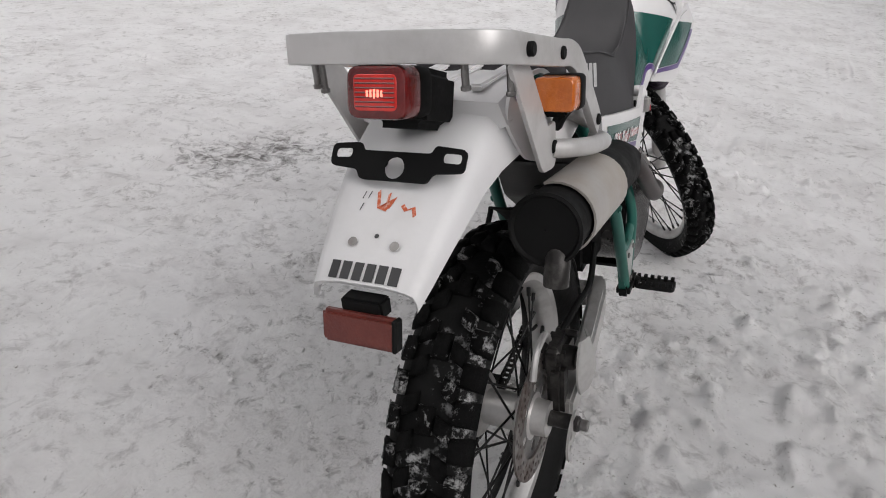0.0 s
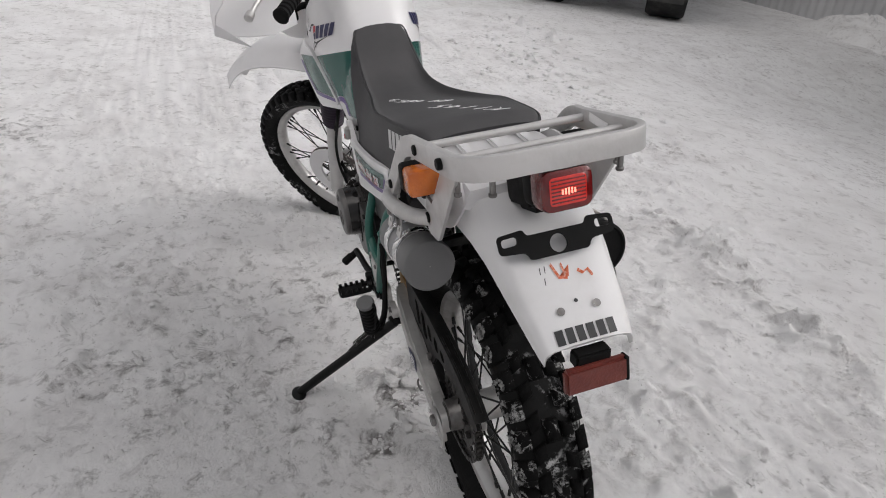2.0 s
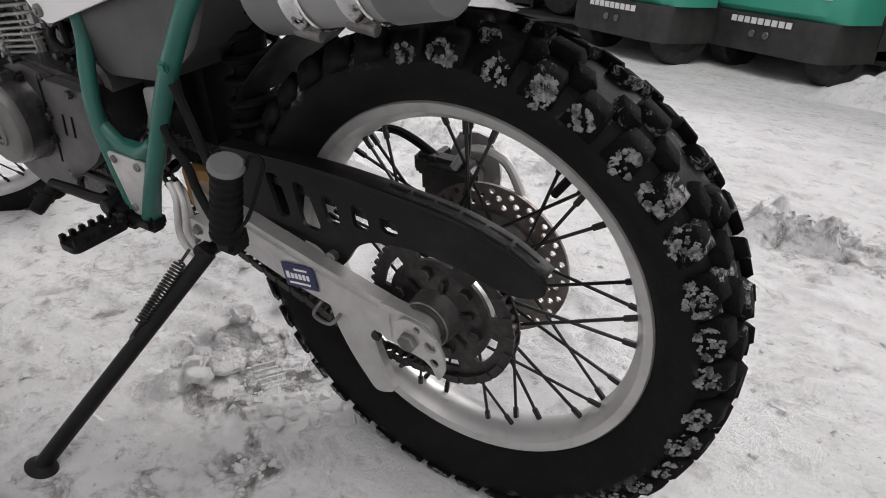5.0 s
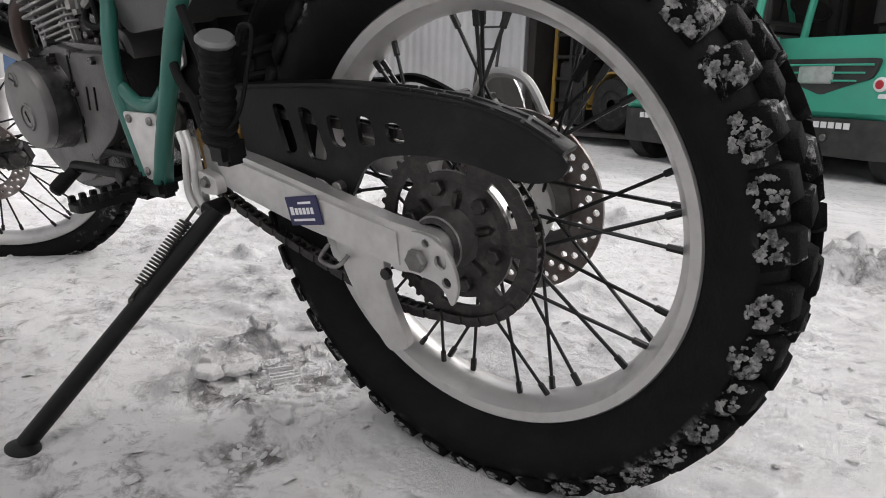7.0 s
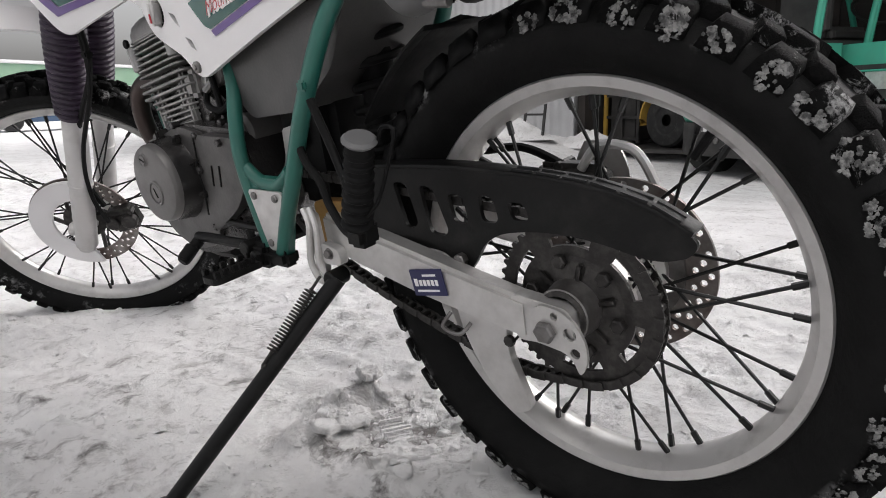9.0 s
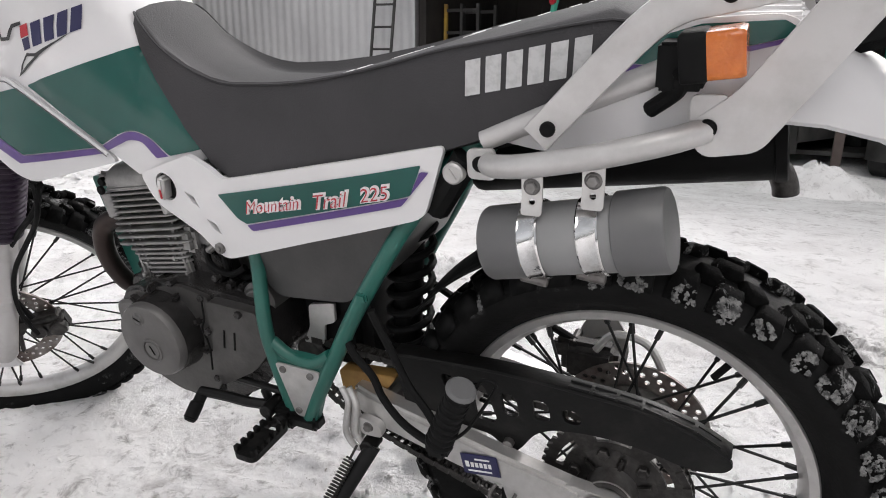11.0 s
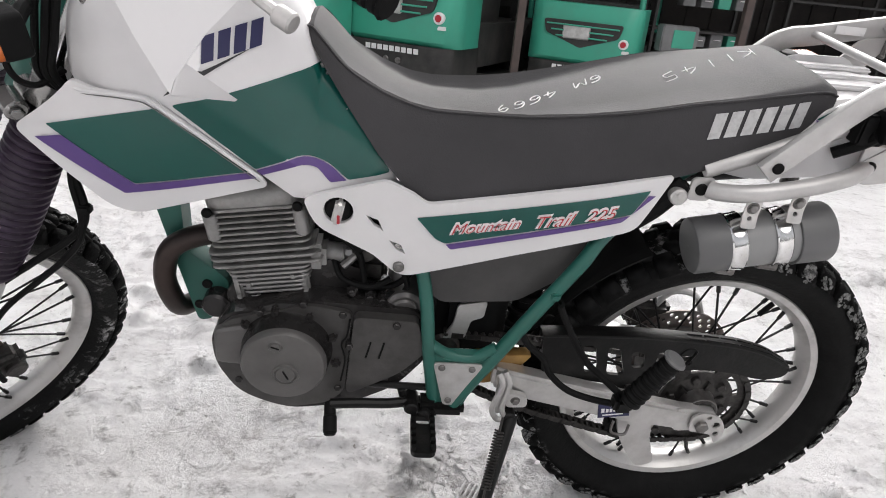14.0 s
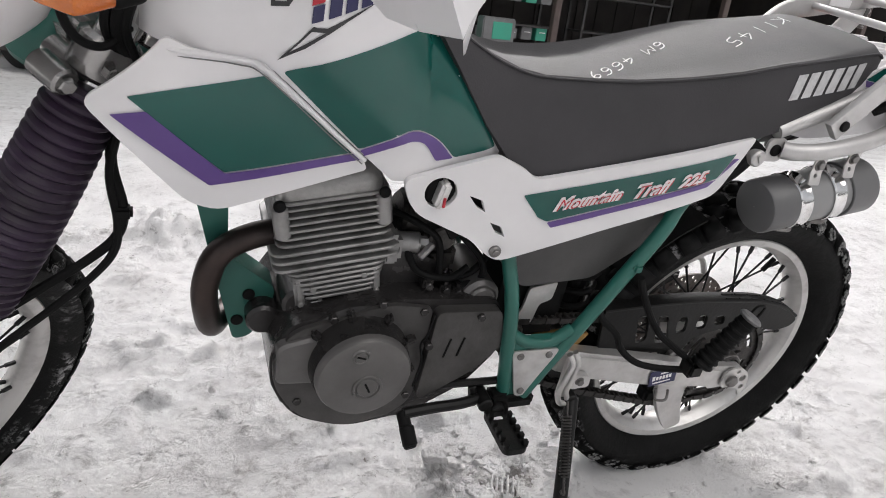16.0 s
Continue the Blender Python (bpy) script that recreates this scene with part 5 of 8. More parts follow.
# rear mudguard and tail
FEND = [  # x, half width, z crown, z edge
    (0.06, 0.095, 0.886, 0.820), (0.0, 0.100, 0.896, 0.822), (-0.06, 0.098, 0.900, 0.826), (-0.12, 0.094, 0.897, 0.830), (-0.17, 0.090, 0.885, 0.826), (-0.215, 0.086, 0.863, 0.815),
    (-0.255, 0.081, 0.836, 0.795), (-0.295, 0.075, 0.806, 0.773), (-0.33, 0.069, 0.778, 0.752), (-0.352, 0.064, 0.758, 0.738)]
rings = []
for x, w, zc, ze in FEND:
    half = [(w, ze), (w * 0.985, ze + (zc - ze) * 0.45), (w * 0.93, ze + (zc - ze) * 0.8), (w * 0.80, zc - 0.001), (w * 0.4, zc + 0.002), (0, zc + 0.002)]
    outer = [V(x, y, z) for y, z in half] + [V(x, -y, z) for y, z in half[-2::-1]]
    slope_in = V(0.003, 0, -0.004)
    rings.append(outer + [V(q.x + 0.003, q.y * 0.95, q.z - 0.004) for q in outer[::-1]])
fender_bm = loft(rings)
fender_tree = tree(fender_bm)
fender = part("rear_mudguard", fender_bm, FENDER_WHITE, bike, "scuffed white rear mudguard with old marker scribbles", angle=40)


def on_fender(points2, lift=0.0012, size=0.02, holes=()):
    """An outline in y and along the mudguard's slope, laid on its back."""
    bm = skin([(y, s) for y, s in points2], size, [[(y, s) for y, s in h] for h in holes])
    for v in bm.verts:
        y, s = v.co.x, v.co.z
        x = -0.352 + s * 0.79
        hit, nrm, _, _ = fender_tree.ray_cast(V(x - 0.3, y, 0.75 + s * 0.61 + 0.36), V(0.64, 0, -0.77).normalized())
        if hit is None:
            hit, nrm, _, _ = fender_tree.find_nearest(V(x, y, 0.76 + s * 0.61))
        if nrm.z < 0:
            nrm = -nrm
        v.co = hit + nrm * lift
    bmesh.ops.recalc_face_normals(bm, faces=bm.faces)
    return bm


for k in range(6):
    y0 = 0.043 - k * 0.0145
    part("lettering_bar", on_fender([(y0, 0.010), (y0 - 0.0112, 0.010), (y0 - 0.0112, 0.030), (y0, 0.030)]), DECAL_BLACK, fender, "black lettering bar")
for y in (0.0255, -0.0255):
    s = on_fender([(y + 0.0055 * c, 0.052 + 0.0055 * d) for c, d in circle(1, 12)], 0.003)
    part("screw", s, STEEL, fender, "small screw")
part("screw_hole", on_fender([(0.0028 * c, 0.062 + 0.0028 * d) for c, d in circle(1, 10)], 0.001), DECAL_BLACK, fender)
for strokes in ([(0.018, 0.115), (0.012, 0.095), (0.0, 0.092), (-0.005, 0.108)], [(0.004, 0.113), (0.003, 0.099)], [(-0.016, 0.10), (-0.022, 0.094), (-0.030, 0.098)], [(-0.03, 0.098), (-0.034, 0.088)]):
    outline = strokes + [(a - 0.0030, c + 0.0035) for a, c in strokes[::-1]]
    part("marker_scribble", on_fender(outline, 0.0009), RUST_MARK, fender, "orange marker scribble")
for a, c in ((0.033, 0.115), (0.026, 0.116), (0.031, 0.100)):
    part("scratch", on_fender([(a, c), (a - 0.0013, c), (a + 0.0006, c - 0.010), (a + 0.0016, c - 0.009)], 0.0009), DECAL_BLACK, fender)

# lamp bracket, tail lamp, plate bracket, reflector
part("lamp_bracket", moved(block((0.085, 0.064, 0.066), (0, 0, 0), 0.010, 3), Matrix.Translation((-0.195, 0, 0.913)) @ Matrix.Rotation(radians(18), 4, "Y")), BLACK, bike, "black tail lamp bracket")
LAMP = Matrix.Translation((-0.248, 0, 0.934)) @ Matrix.Rotation(radians(12), 4, "Y")
lamp = part("tail_lamp", moved(soft_box((0.028, 0.070, 0.054), (0.016, 0, 0), 0.012), LAMP), BLACK, bike, "lit red tail lamp")
part("lens", moved(soft_box((0.036, 0.070, 0.054), (-0.012, 0, 0), 0.014), LAMP), RED, lamp, "red ribbed lens")
glow = part("lit_panel", moved(soft_box((0.004, 0.050, 0.036), (-0.0290, 0, 0), 0.006), LAMP), RED_LIT, lamp, "lit middle of the lens")
for k in range(7):
    z = 0.0046 * (k - 3)
    part("lens_rib", moved(rod((-0.0312, -0.023, z), (-0.0312, 0.023, z), 0.0010, 6), LAMP), RED, glow, "moulded rib across the lens")
for k in range(5):
    part("filament_glow", moved(block((0.0012, 0.0026, 0.0095 - 0.0015 * abs(k - 2)), (-0.0318, 0.0042 * (k - 2), -0.001), 0.0004), LAMP), FILAMENT, glow, "bright bulb behind the lens")

bracket_outline = rounded([(0.083, 0.014), (0.046, 0.017), (0.042, 0.008), (-0.042, 0.008), (-0.046, 0.017), (-0.083, 0.014), (-0.083, -0.011), (-0.047, -0.014), (-0.042, -0.025), (0.042, -0.025), (0.047, -0.014), (0.083, -0.011)], 0.007)
holes = [[(0.0125 * c, -0.010 + 0.0125 * s) for c, s in circle(1, 16)]]
for s in (1, -1):
    holes.append(rounded([(s * 0.078, 0.009), (s * 0.056, 0.010), (s * 0.056, -0.001), (s * 0.078, -0.002)], 0.005))
pb = plate(bracket_outline, -0.0015, 0.0015, holes)
part("plate_bracket", moved(pb, Matrix.Translation((-0.252, 0, 0.862)) @ Matrix.Rotation(radians(35), 4, "Y") @ Matrix.Rotation(radians(90), 4, "Z")), BLACK, bike, "black bent number plate bracket with slots", smooth=False)
for y in (-0.026, 0.026):
    part("bracket_spacer", rod((-0.232, y, 0.846), (-0.250, y, 0.860), 0.006, 10), BLACK, bike, "black stand-off")
refl = part("rear_reflector", moved(block((0.014, 0.090, 0.036), (0, 0, 0), 0.004, 2), Matrix.Translation((-0.368, -0.002, 0.716)) @ Matrix.Rotation(radians(12), 4, "Y")), REFLECTOR, bike, "faded red rear reflector")
part("reflector_edge", moved(block((0.0155, 0.006, 0.036), (0, -0.043, 0), 0.002, 1), Matrix.Translation((-0.368, -0.002, 0.716)) @ Matrix.Rotation(radians(12), 4, "Y")), BLACK, refl, "dark end of the reflector")
part("reflector_stay", block((0.022, 0.05, 0.022), (-0.352, -0.002, 0.736), 0.003), BLACK, refl)

# rack of flat silver bar
BARSEC = rounded([(-0.006, -0.016), (0.006, -0.016), (0.006, 0.016), (-0.006, 0.016)], 0.003, 2)
left = [V(0.082, 0.137, 0.812), V(0.060, 0.137, 0.836), V(-0.012, 0.136, 0.912), V(-0.045, 0.134, 0.934), V(-0.082, 0.131, 0.942), V(-0.192, 0.128, 0.966), V(-0.228, 0.126, 0.974), V(-0.252, 0.112, 0.979), V(-0.262, 0.086, 0.981), V(-0.264, 0.045, 0.982)]
whole = left + [V(-0.265, 0, 0.982)] + [V(q.x, -q.y, q.z) for q in left[::-1]]
pts = curve_points(whole, 5)
rack = part("luggage_rack", sweep(pts, BARSEC, up=(0.15, 0, 1)), RACK, bike, "silver flat-bar luggage rack")
for x, z in ((-0.082, 0.945), (-0.192, 0.968)):
    part("cross_bar", rod((x, 0.132, z), (x, -0.132, z), 0.0060, 14), RACK, rack, "round silver cross bar")
for s in (1, -1):
    for x, z in ((-0.082, 0.942), (-0.192, 0.966), (0.069, 0.823)):
        part("end_plug", rod((x, s * 0.130, z), (x, s * (0.147 if x > 0 else 0.1405), z), 0.0078, 16), BLACK, rack, "black rubber plug")
    for x, y, z in ((-0.250, 0.088, 0.972), (-0.200, 0.116, 0.955)):
        part("hook", add(rod((x, s * y, z), (x, s * y, z - 0.034), 0.0040, 10), rod((x, s * y, z - 0.030), (x, s * y, z - 0.035), 0.0055, 10)), STEEL, rack, "small steel luggage hook")
    part("rack_stay", (mirrored if s < 0 else (lambda q: q))(plate(rounded([(-0.155, 0.945), (-0.215, 0.955), (-0.118, 0.806), (-0.070, 0.798), (-0.052, 0.826), (-0.095, 0.860)], 0.012), 0.117, 0.122, bevel=0.001)), RACK, rack, "flat white stay")
    rail = [V(0.141, s * 0.122, 0.776), V(0.128, s * 0.132, 0.777), V(0.09, s * 0.146, 0.785), V(0.02, s * 0.146, 0.800), V(-0.04, s * 0.136, 0.815), V(-0.072, s * 0.116, 0.823)]
    part("grab_rail", tube(rail, 0.0125, 14), RACK, rack, "curved silver grab rail")
    for x, z in ((0.151, 0.774), (-0.073, 0.826)):
        part("rail_plate", (mirrored if s < 0 else (lambda q: q))(moved(plate(rounded([(-0.017, -0.018), (0.016, -0.018), (0.016, 0.030 if x < 0 else 0.016), (-0.017, 0.030 if x < 0 else 0.018)], 0.008), 0.115, 0.120, bevel=0.001), Matrix.Translation((x, 0, z)))), RACK, rack)
        part("end_plug", rod((x, s * 0.114, z), (x, s * (0.126 if x < 0 else 0.124), z), 0.0088, 16), BLACK, rack, "black rubber plug")
    part("rack_support", tube([V(0.150, s * 0.108, 0.798), V(0.06, s * 0.108, 0.836), V(-0.027, s * 0.104, 0.872)], 0.012, 12), RACK, rack)
part("sticker", moved(block((0.05, 0.0012, 0.013), (-0.135, -0.1215, 0.956), 0.0003), Matrix.Identity(4)), DECAL_WHITE, rack, "small white sticker")

for s in (1, -1):
    sig, m = indicator("rear_indicator", V(-0.068, s * 0.130, 0.893), s, (-1, 0, 0.12), k=0.87)
    part("mount", block((0.040, 0.030, 0.042), (-0.047, s * 0.122, 0.882), 0.003), BLACK, sig, "square black rubber mount")
    part("stalk", tube([V(-0.05, s * 0.142, 0.878), V(-0.045, s * 0.125, 0.86), V(-0.02, s * 0.11, 0.838)], 0.008, 10), BLACK, sig)
# rear side cowl behind the seat, with the decal's end
cowl_outline = rounded([(0.150, 0.797, 0.01), (0.03, 0.862, 0.02), (0.012, 0.890, 0.01), (-0.04, 0.918, 0.02), (-0.135, 0.922, 0.03), (-0.16, 0.880, 0.02), (-0.115, 0.822, 0.02), (-0.075, 0.806, 0.02), (0.08, 0.786, 0.02)], 0.01)
cowl_y = fit_surface([(0.15, 0.80, 0.098), (0.0, 0.86, 0.103), (-0.1, 0.90, 0.098), (-0.15, 0.88, 0.094), (-0.05, 0.83, 0.103)])
cw = panel(cowl_outline, cowl_y, 0.004, 0.03)
cw_tree = tree(cw)
cw.free()
tails = both_sides("tail_cowl", lambda: panel(cowl_outline, cowl_y, 0.004, 0.03), WHITE, bike, "white tail side panel")
sided_decal("green_decal", [(0.017, 0.881), (-0.008, 0.899), (-0.058, 0.914), (-0.124, 0.916), (-0.138, 0.908), (-0.126, 0.901), (-0.019, 0.8775)], cw_tree, DECAL_GREEN, tails, "dark green decal")
sided_decal("purple_decal", [(0.017, 0.8805), (-0.019, 0.877), (-0.126, 0.9005), (-0.137, 0.9065), (-0.132, 0.898), (-0.019, 0.871), (0.012, 0.871)], cw_tree, PURPLE, tails, "purple stripe", 0.0016)
part("tail_deck", loft([[V(x, y, z) for y, z in ((-0.095, zc - 0.03), (-0.085, zc - 0.004), (0, zc), (0.085, zc - 0.004), (0.095, zc - 0.03), (0.08, zc - 0.036), (-0.08, zc - 0.036))] for x, zc in ((0.01, 0.904), (-0.03, 0.912), (-0.10, 0.914), (-0.16, 0.906))]), WHITE, bike, "white tail deck behind the seat")
for y in (-0.05, 0, 0.05):
    part("deck_rib", block((0.13, 0.018, 0.008), (-0.075, y, 0.914), 0.003), WHITE, bike, "moulded rib")

# ---- frame, engine, running gear ----
for s in (1, -1):
    f = (lambda q: q) if s > 0 else mirrored
    front_tube = tube([V(0.535, 0.085, 0.66), V(0.522, 0.092, 0.59), V(0.512, 0.108, 0.54), V(0.506, 0.118, 0.49), V(0.498, 0.118, 0.43), V(0.482, 0.114, 0.335)], 0.0108, 14)
    part("frame_tube", f(front_tube), FRAME_GREEN, bike, "green frame tube")
    part("frame_tube", f(tube([V(0.15, 0.088, 0.800), V(0.20, 0.092, 0.760), V(0.262, 0.100, 0.680), V(0.290, 0.112, 0.635), V(0.345, 0.118, 0.545), V(0.392, 0.118, 0.458), V(0.424, 0.118, 0.400), V(0.452, 0.117, 0.345)], 0.0115, 14)), FRAME_GREEN, bike, "green rear frame tube")
    part("frame_tube", f(tube([V(0.500, 0.116, 0.470), V(0.470, 0.117, 0.452), V(0.430, 0.117, 0.448), V(0.395, 0.117, 0.470)], 0.0095, 12)), FRAME_GREEN, bike, "green cross tube")
    gus = plate(rounded([(0.512, 0.458), (0.396, 0.458), (0.440, 0.335), (0.478, 0.325)], 0.012), 0.108, 0.122, bevel=0.003)
    part("frame_gusset", f(gus), FRAME_GREEN, bike, "green frame gusset")
    heel = part("heel_plate", f(plate(rounded([(0.494, 0.441, 0.008), (0.411, 0.441, 0.010), (0.450, 0.350, 0.008), (0.470, 0.350, 0.008)], 0.008), 0.123, 0.127, bevel=0.0012)), ALU, bike, "brushed aluminium heel plate")
    for x, z in ((0.479, 0.432), (0.430, 0.431), (0.462, 0.362)):
        part("bolt", f(add(rod((x, 0.126, z), (x, 0.1305, z), 0.0058, 14), rod((x, 0.130, z), (x, 0.1315, z), 0.003, 6))), STEEL, heel)
    part("tab", f(block((0.016, 0.008, 0.014), (0.322, 0.127, 0.582), 0.003)), FRAME_GREEN, bike)
down = plate(rounded([(0.935, 0.66, 0.01), (0.893, 0.66, 0.01), (0.893, 0.56, 0.02), (0.830, 0.505, 0.01), (0.835, 0.47, 0.01), (0.862, 0.425, 0.01), (0.885, 0.42, 0.01), (0.912, 0.545, 0.02)], 0.01), -0.022, 0.022, bevel=0.004)
part("down_tube", down, FRAME_GREEN, bike, "green front frame member")
part("backbone", rod((1.03, 0, 0.80), (0.60, 0, 0.73), 0.03, 16), FRAME_GREEN, bike)
part("steering_head", rod(FOOT + UP * 0.56, FOOT + UP * 0.76, 0.034, 18), FRAME_GREEN, bike)
for x, z in ((0.865, 0.497), (0.880, 0.455)):
    part("frame_bolt", rod((x, 0.02, z), (x, 0.026, z), 0.0085, 12), BLACK, bike, "dark frame bolt")

# cylinder: a stack of separate cooling fins on a leaning barrel
LEANED = Matrix.Translation((0.748, 0, 0.508)) @ Matrix.Rotation(radians(9), 4, "Y")
barrel = loft([[V(x, y, z) for x, y in rounded([(-0.043, -0.054), (0.043, -0.054), (0.043, 0.054), (-0.043, 0.054)], 0.022, 6)] for z in (-0.03, 0.0, 0.09, 0.17, 0.185)])
cylinder = part("cylinder", moved(barrel, LEANED), ENGINE, bike, "finned air-cooled cylinder")


def fin_plate(z, back, ahead, depth, thick, r=0.018):
    outline = rounded([(-back, -depth), (ahead, -depth), (ahead, depth), (-back, depth)], r, 5)
    inset = [(x * 0.985, y * 0.985) for x, y in outline]
    return loft([[V(x, y, z) for x, y in inset], [V(x, y, z + thick * 0.3) for x, y in outline], [V(x, y, z + thick * 0.7) for x, y in outline], [V(x, y, z + thick) for x, y in inset]])


for k in range(7):  # barrel fins, widening upwards
    part("cooling_fin", moved(fin_plate(0.001 + 0.0092 * k, 0.052 + 0.0026 * k, 0.050 + 0.003 * k, 0.064 + 0.0018 * k, 0.0042, 0.020), LEANED), FIN, cylinder, "cast cooling fin")
for k in range(3):  # broad fins at the joint of barrel and head
    part("cooling_fin", moved(fin_plate(0.067 + 0.0120 * k, 0.086 - 0.004 * k, 0.084, 0.078, 0.0046), LEANED), FIN, cylinder, "broad cast cooling fin")
for k in range(7):  # head fins
    part("cooling_fin", moved(fin_plate(0.104 + 0.0098 * k, 0.074, 0.076 - 0.001 * k, 0.078 - 0.0005 * k, 0.0036), LEANED), FIN, cylinder, "cast cooling fin")
head = loft([[V(x, y, z) for x, y in rounded([(-w - 0.002, -d), (w + e, -d), (w + e, d), (-w - 0.002, d)], 0.02)] for z, w, d, e in ((0.160, 0.066, 0.072, 0.004), (0.178, 0.066, 0.071, 0.006), (0.190, 0.063, 0.066, 0.004), (0.199, 0.056, 0.056, 0.0), (0.203, 0.040, 0.040, 0.0))])
part("rocker_cover", moved(head, LEANED), FIN, cylinder, "smooth grey cast rocker cover")
for x, y in ((-0.064, 0.070), (0.066, 0.070), (-0.064, -0.070), (0.066, -0.070)):
    boss = part("head_boss", moved(rod((x, y, 0.118), (x, y, 0.160), 0.0105, 14), LEANED), FIN, cylinder)
    part("head_bolt", moved(add(rod((x, y * 1.08, 0.166), (x, y * 1.17, 0.166), 0.0075, 14)), LEANED), BLACK, boss, "dark cylinder head bolt")
for x, lo, hi in ((-0.050, 0.0, 0.100), (-0.034, 0.030, 0.078), (0.036, 0.020, 0.084), (0.054, 0.0, 0.100)):
    for y in (0.0600, -0.0600):
        part("stud_boss", moved(add(block((0.013, 0.014, hi - lo), (x, y, (lo + hi) / 2), 0.004), rod((x, y * 1.05, lo + 0.010), (x, y * 1.20, lo + 0.010), 0.0045, 6)), LEANED), FIN, cylinder)
for y in (0.060, -0.060):
    part("base_nut", moved(add(rod((-0.046, y, -0.010), (-0.046, y, 0.000), 0.0072, 6), rod((0.046, y, -0.010), (0.046, y, 0.000), 0.0072, 6)), LEANED), STEEL, cylinder)
part("head_stay", block((0.036, 0.012, 0.028), (0.892, 0.024, 0.658), 0.006), STEEL, bike, "cast head stay")
part("stay_bolt", rod((0.894, 0.028, 0.656), (0.894, 0.038, 0.656), 0.008, 10), BLACK, bike)
tens = add(rod((0.686, 0.035, 0.585), (0.640, 0.050, 0.590), 0.015, 12), rod((0.645, 0.048, 0.590), (0.628, 0.054, 0.592), 0.009, 6), block((0.03, 0.05, 0.045), (0.685, 0.045, 0.587), 0.008))
part("chain_tensioner", tens, FIN, cylinder, "cast cam chain tensioner")

case = loft([[V(x, y, z) for x, z in rounded([(0.845, 0.455, 0.02), (0.818, 0.498, 0.015), (0.690, 0.530, 0.02), (0.52, 0.520, 0.02), (0.50, 0.43, 0.02), (0.55, 0.36, 0.03), (0.63, 0.315, 0.03), (0.73, 0.300, 0.03), (0.81, 0.335, 0.03), (0.842, 0.40, 0.02)], 0.02)]
             for y in (-0.105, -0.098, 0.090, 0.098)])
engine = part("crankcase", case, ENGINE, bike, "dark grey engine crankcase")
cover = lathe([(0.0660, 0.045), (0.0655, 0.053), (0.0625, 0.0585), (0.058, 0.0600), (0.001, 0.0605)], 56)
wall_bm = lathe([(0.084, 0.0), (0.082, 0.006), (0.0735, 0.010), (0.0705, 0.016), (0.0685, 0.036), (0.0665, 0.0455), (0.060, 0.0455)], 56)
part("cover_wall", moved(wall_bm, Matrix.Translation((0.726, 0.092, 0.440))), BARREL, engine, "glossy black cover wall")
part("generator_cover", moved(cover, Matrix.Translation((0.726, 0.092, 0.440))), COVER, engine, "round grey generator cover")
front_lobe = loft([[V(0.812 + x, y, 0.452 + z) for x, z in rounded([(0.026 * k, 0.022 * k), (-0.030 * k, 0.036 * k), (-0.042 * k, -0.05 * k), (0.026 * k, -0.045 * k)], 0.012)] for y, k in ((0.098, 1.0), (0.110, 0.96), (0.114, 0.82))])
part("front_lobe", front_lobe, COVER, engine, "grey cast front lobe of the cover")
part("cover_seam", tube([V(0.628, 0.1165, 0.512), V(0.632, 0.1165, 0.480), V(0.640, 0.1165, 0.462), V(0.634, 0.1165, 0.430), V(0.640, 0.1165, 0.385)], 0.0016, 6), BLACK, engine, "dark joint between the covers")
cap_big = add(lathe([(0.0175, 0.1520), (0.0175, 0.1548), (0.0205, 0.1548), (0.0215, 0.1520)], 32, closed=True), rod((0, 0.150, 0), (0, 0.1538, 0), 0.0172, 32))
part("cover_cap", moved(cap_big, Matrix.Translation((0.722, 0, 0.426))), COVER, engine, "round cover cap")
part("cap_slot", block((0.0030, 0.0016, 0.018), (0.722, 0.1540, 0.426), 0.0005, turn=Matrix.Rotation(radians(25), 4, "Y")), BLACK, engine, "dark slot of the cap")
part("timing_cap", add(rod((0.736, 0.148, 0.481), (0.736, 0.1545, 0.481), 0.0118, 24), rod((0.736, 0.154, 0.481), (0.736, 0.1556, 0.481), 0.0095, 24)), COVER, engine, "small slotted cap")
part("cap_slot", block((0.0026, 0.0016, 0.013), (0.736, 0.1558, 0.481), 0.0005, turn=Matrix.Rotation(radians(70), 4, "Y")), BLACK, engine, "dark slot of the cap")
part("sprocket_cover", plate(rounded([(0.622, 0.516), (0.523, 0.512, 0.01), (0.508, 0.45, 0.01), (0.545, 0.405, 0.02), (0.632, 0.352, 0.02)], 0.012), 0.097, 0.116, bevel=0.004), SIDE_COVER, engine, "dark grey sprocket cover")
for x0 in (0.598, 0.577):
    part("cover_groove", block((0.003, 0.002, 0.034), (x0, 0.1166, 0.452), 0.0005, turn=Matrix.Rotation(radians(-12), 4, "Y")), BLACK, engine)
rimbolts = [(0.765, 0.508), (0.700, 0.528), (0.640, 0.512), (0.628, 0.46), (0.805, 0.37), (0.556, 0.505), (0.645, 0.36)]
for x, z in rimbolts:
    part("case_bolt", rod((x, 0.096, z), (x, 0.1225 if x < 0.63 else 0.110, z), 0.0062, 6), ENGINE, engine)
for k in range(2, 7):
    a = radians(-35 + 38 * k)
    part("cover_rib", block((0.016, 0.026, 0.010), (0.727 + 0.080 * math.cos(a), 0.106, 0.435 + 0.080 * math.sin(a)), 0.004, turn=Matrix.Rotation(-a, 4, "Y")), ENGINE, engine)
starter = add(rod((0.545, -0.03, 0.512), (0.545, 0.085, 0.512), 0.030, 24), rod((0.545, 0.084, 0.512), (0.545, 0.090, 0.512), 0.022, 20))
part("starter_motor", starter, COVER, engine, "rounded grey starter motor")
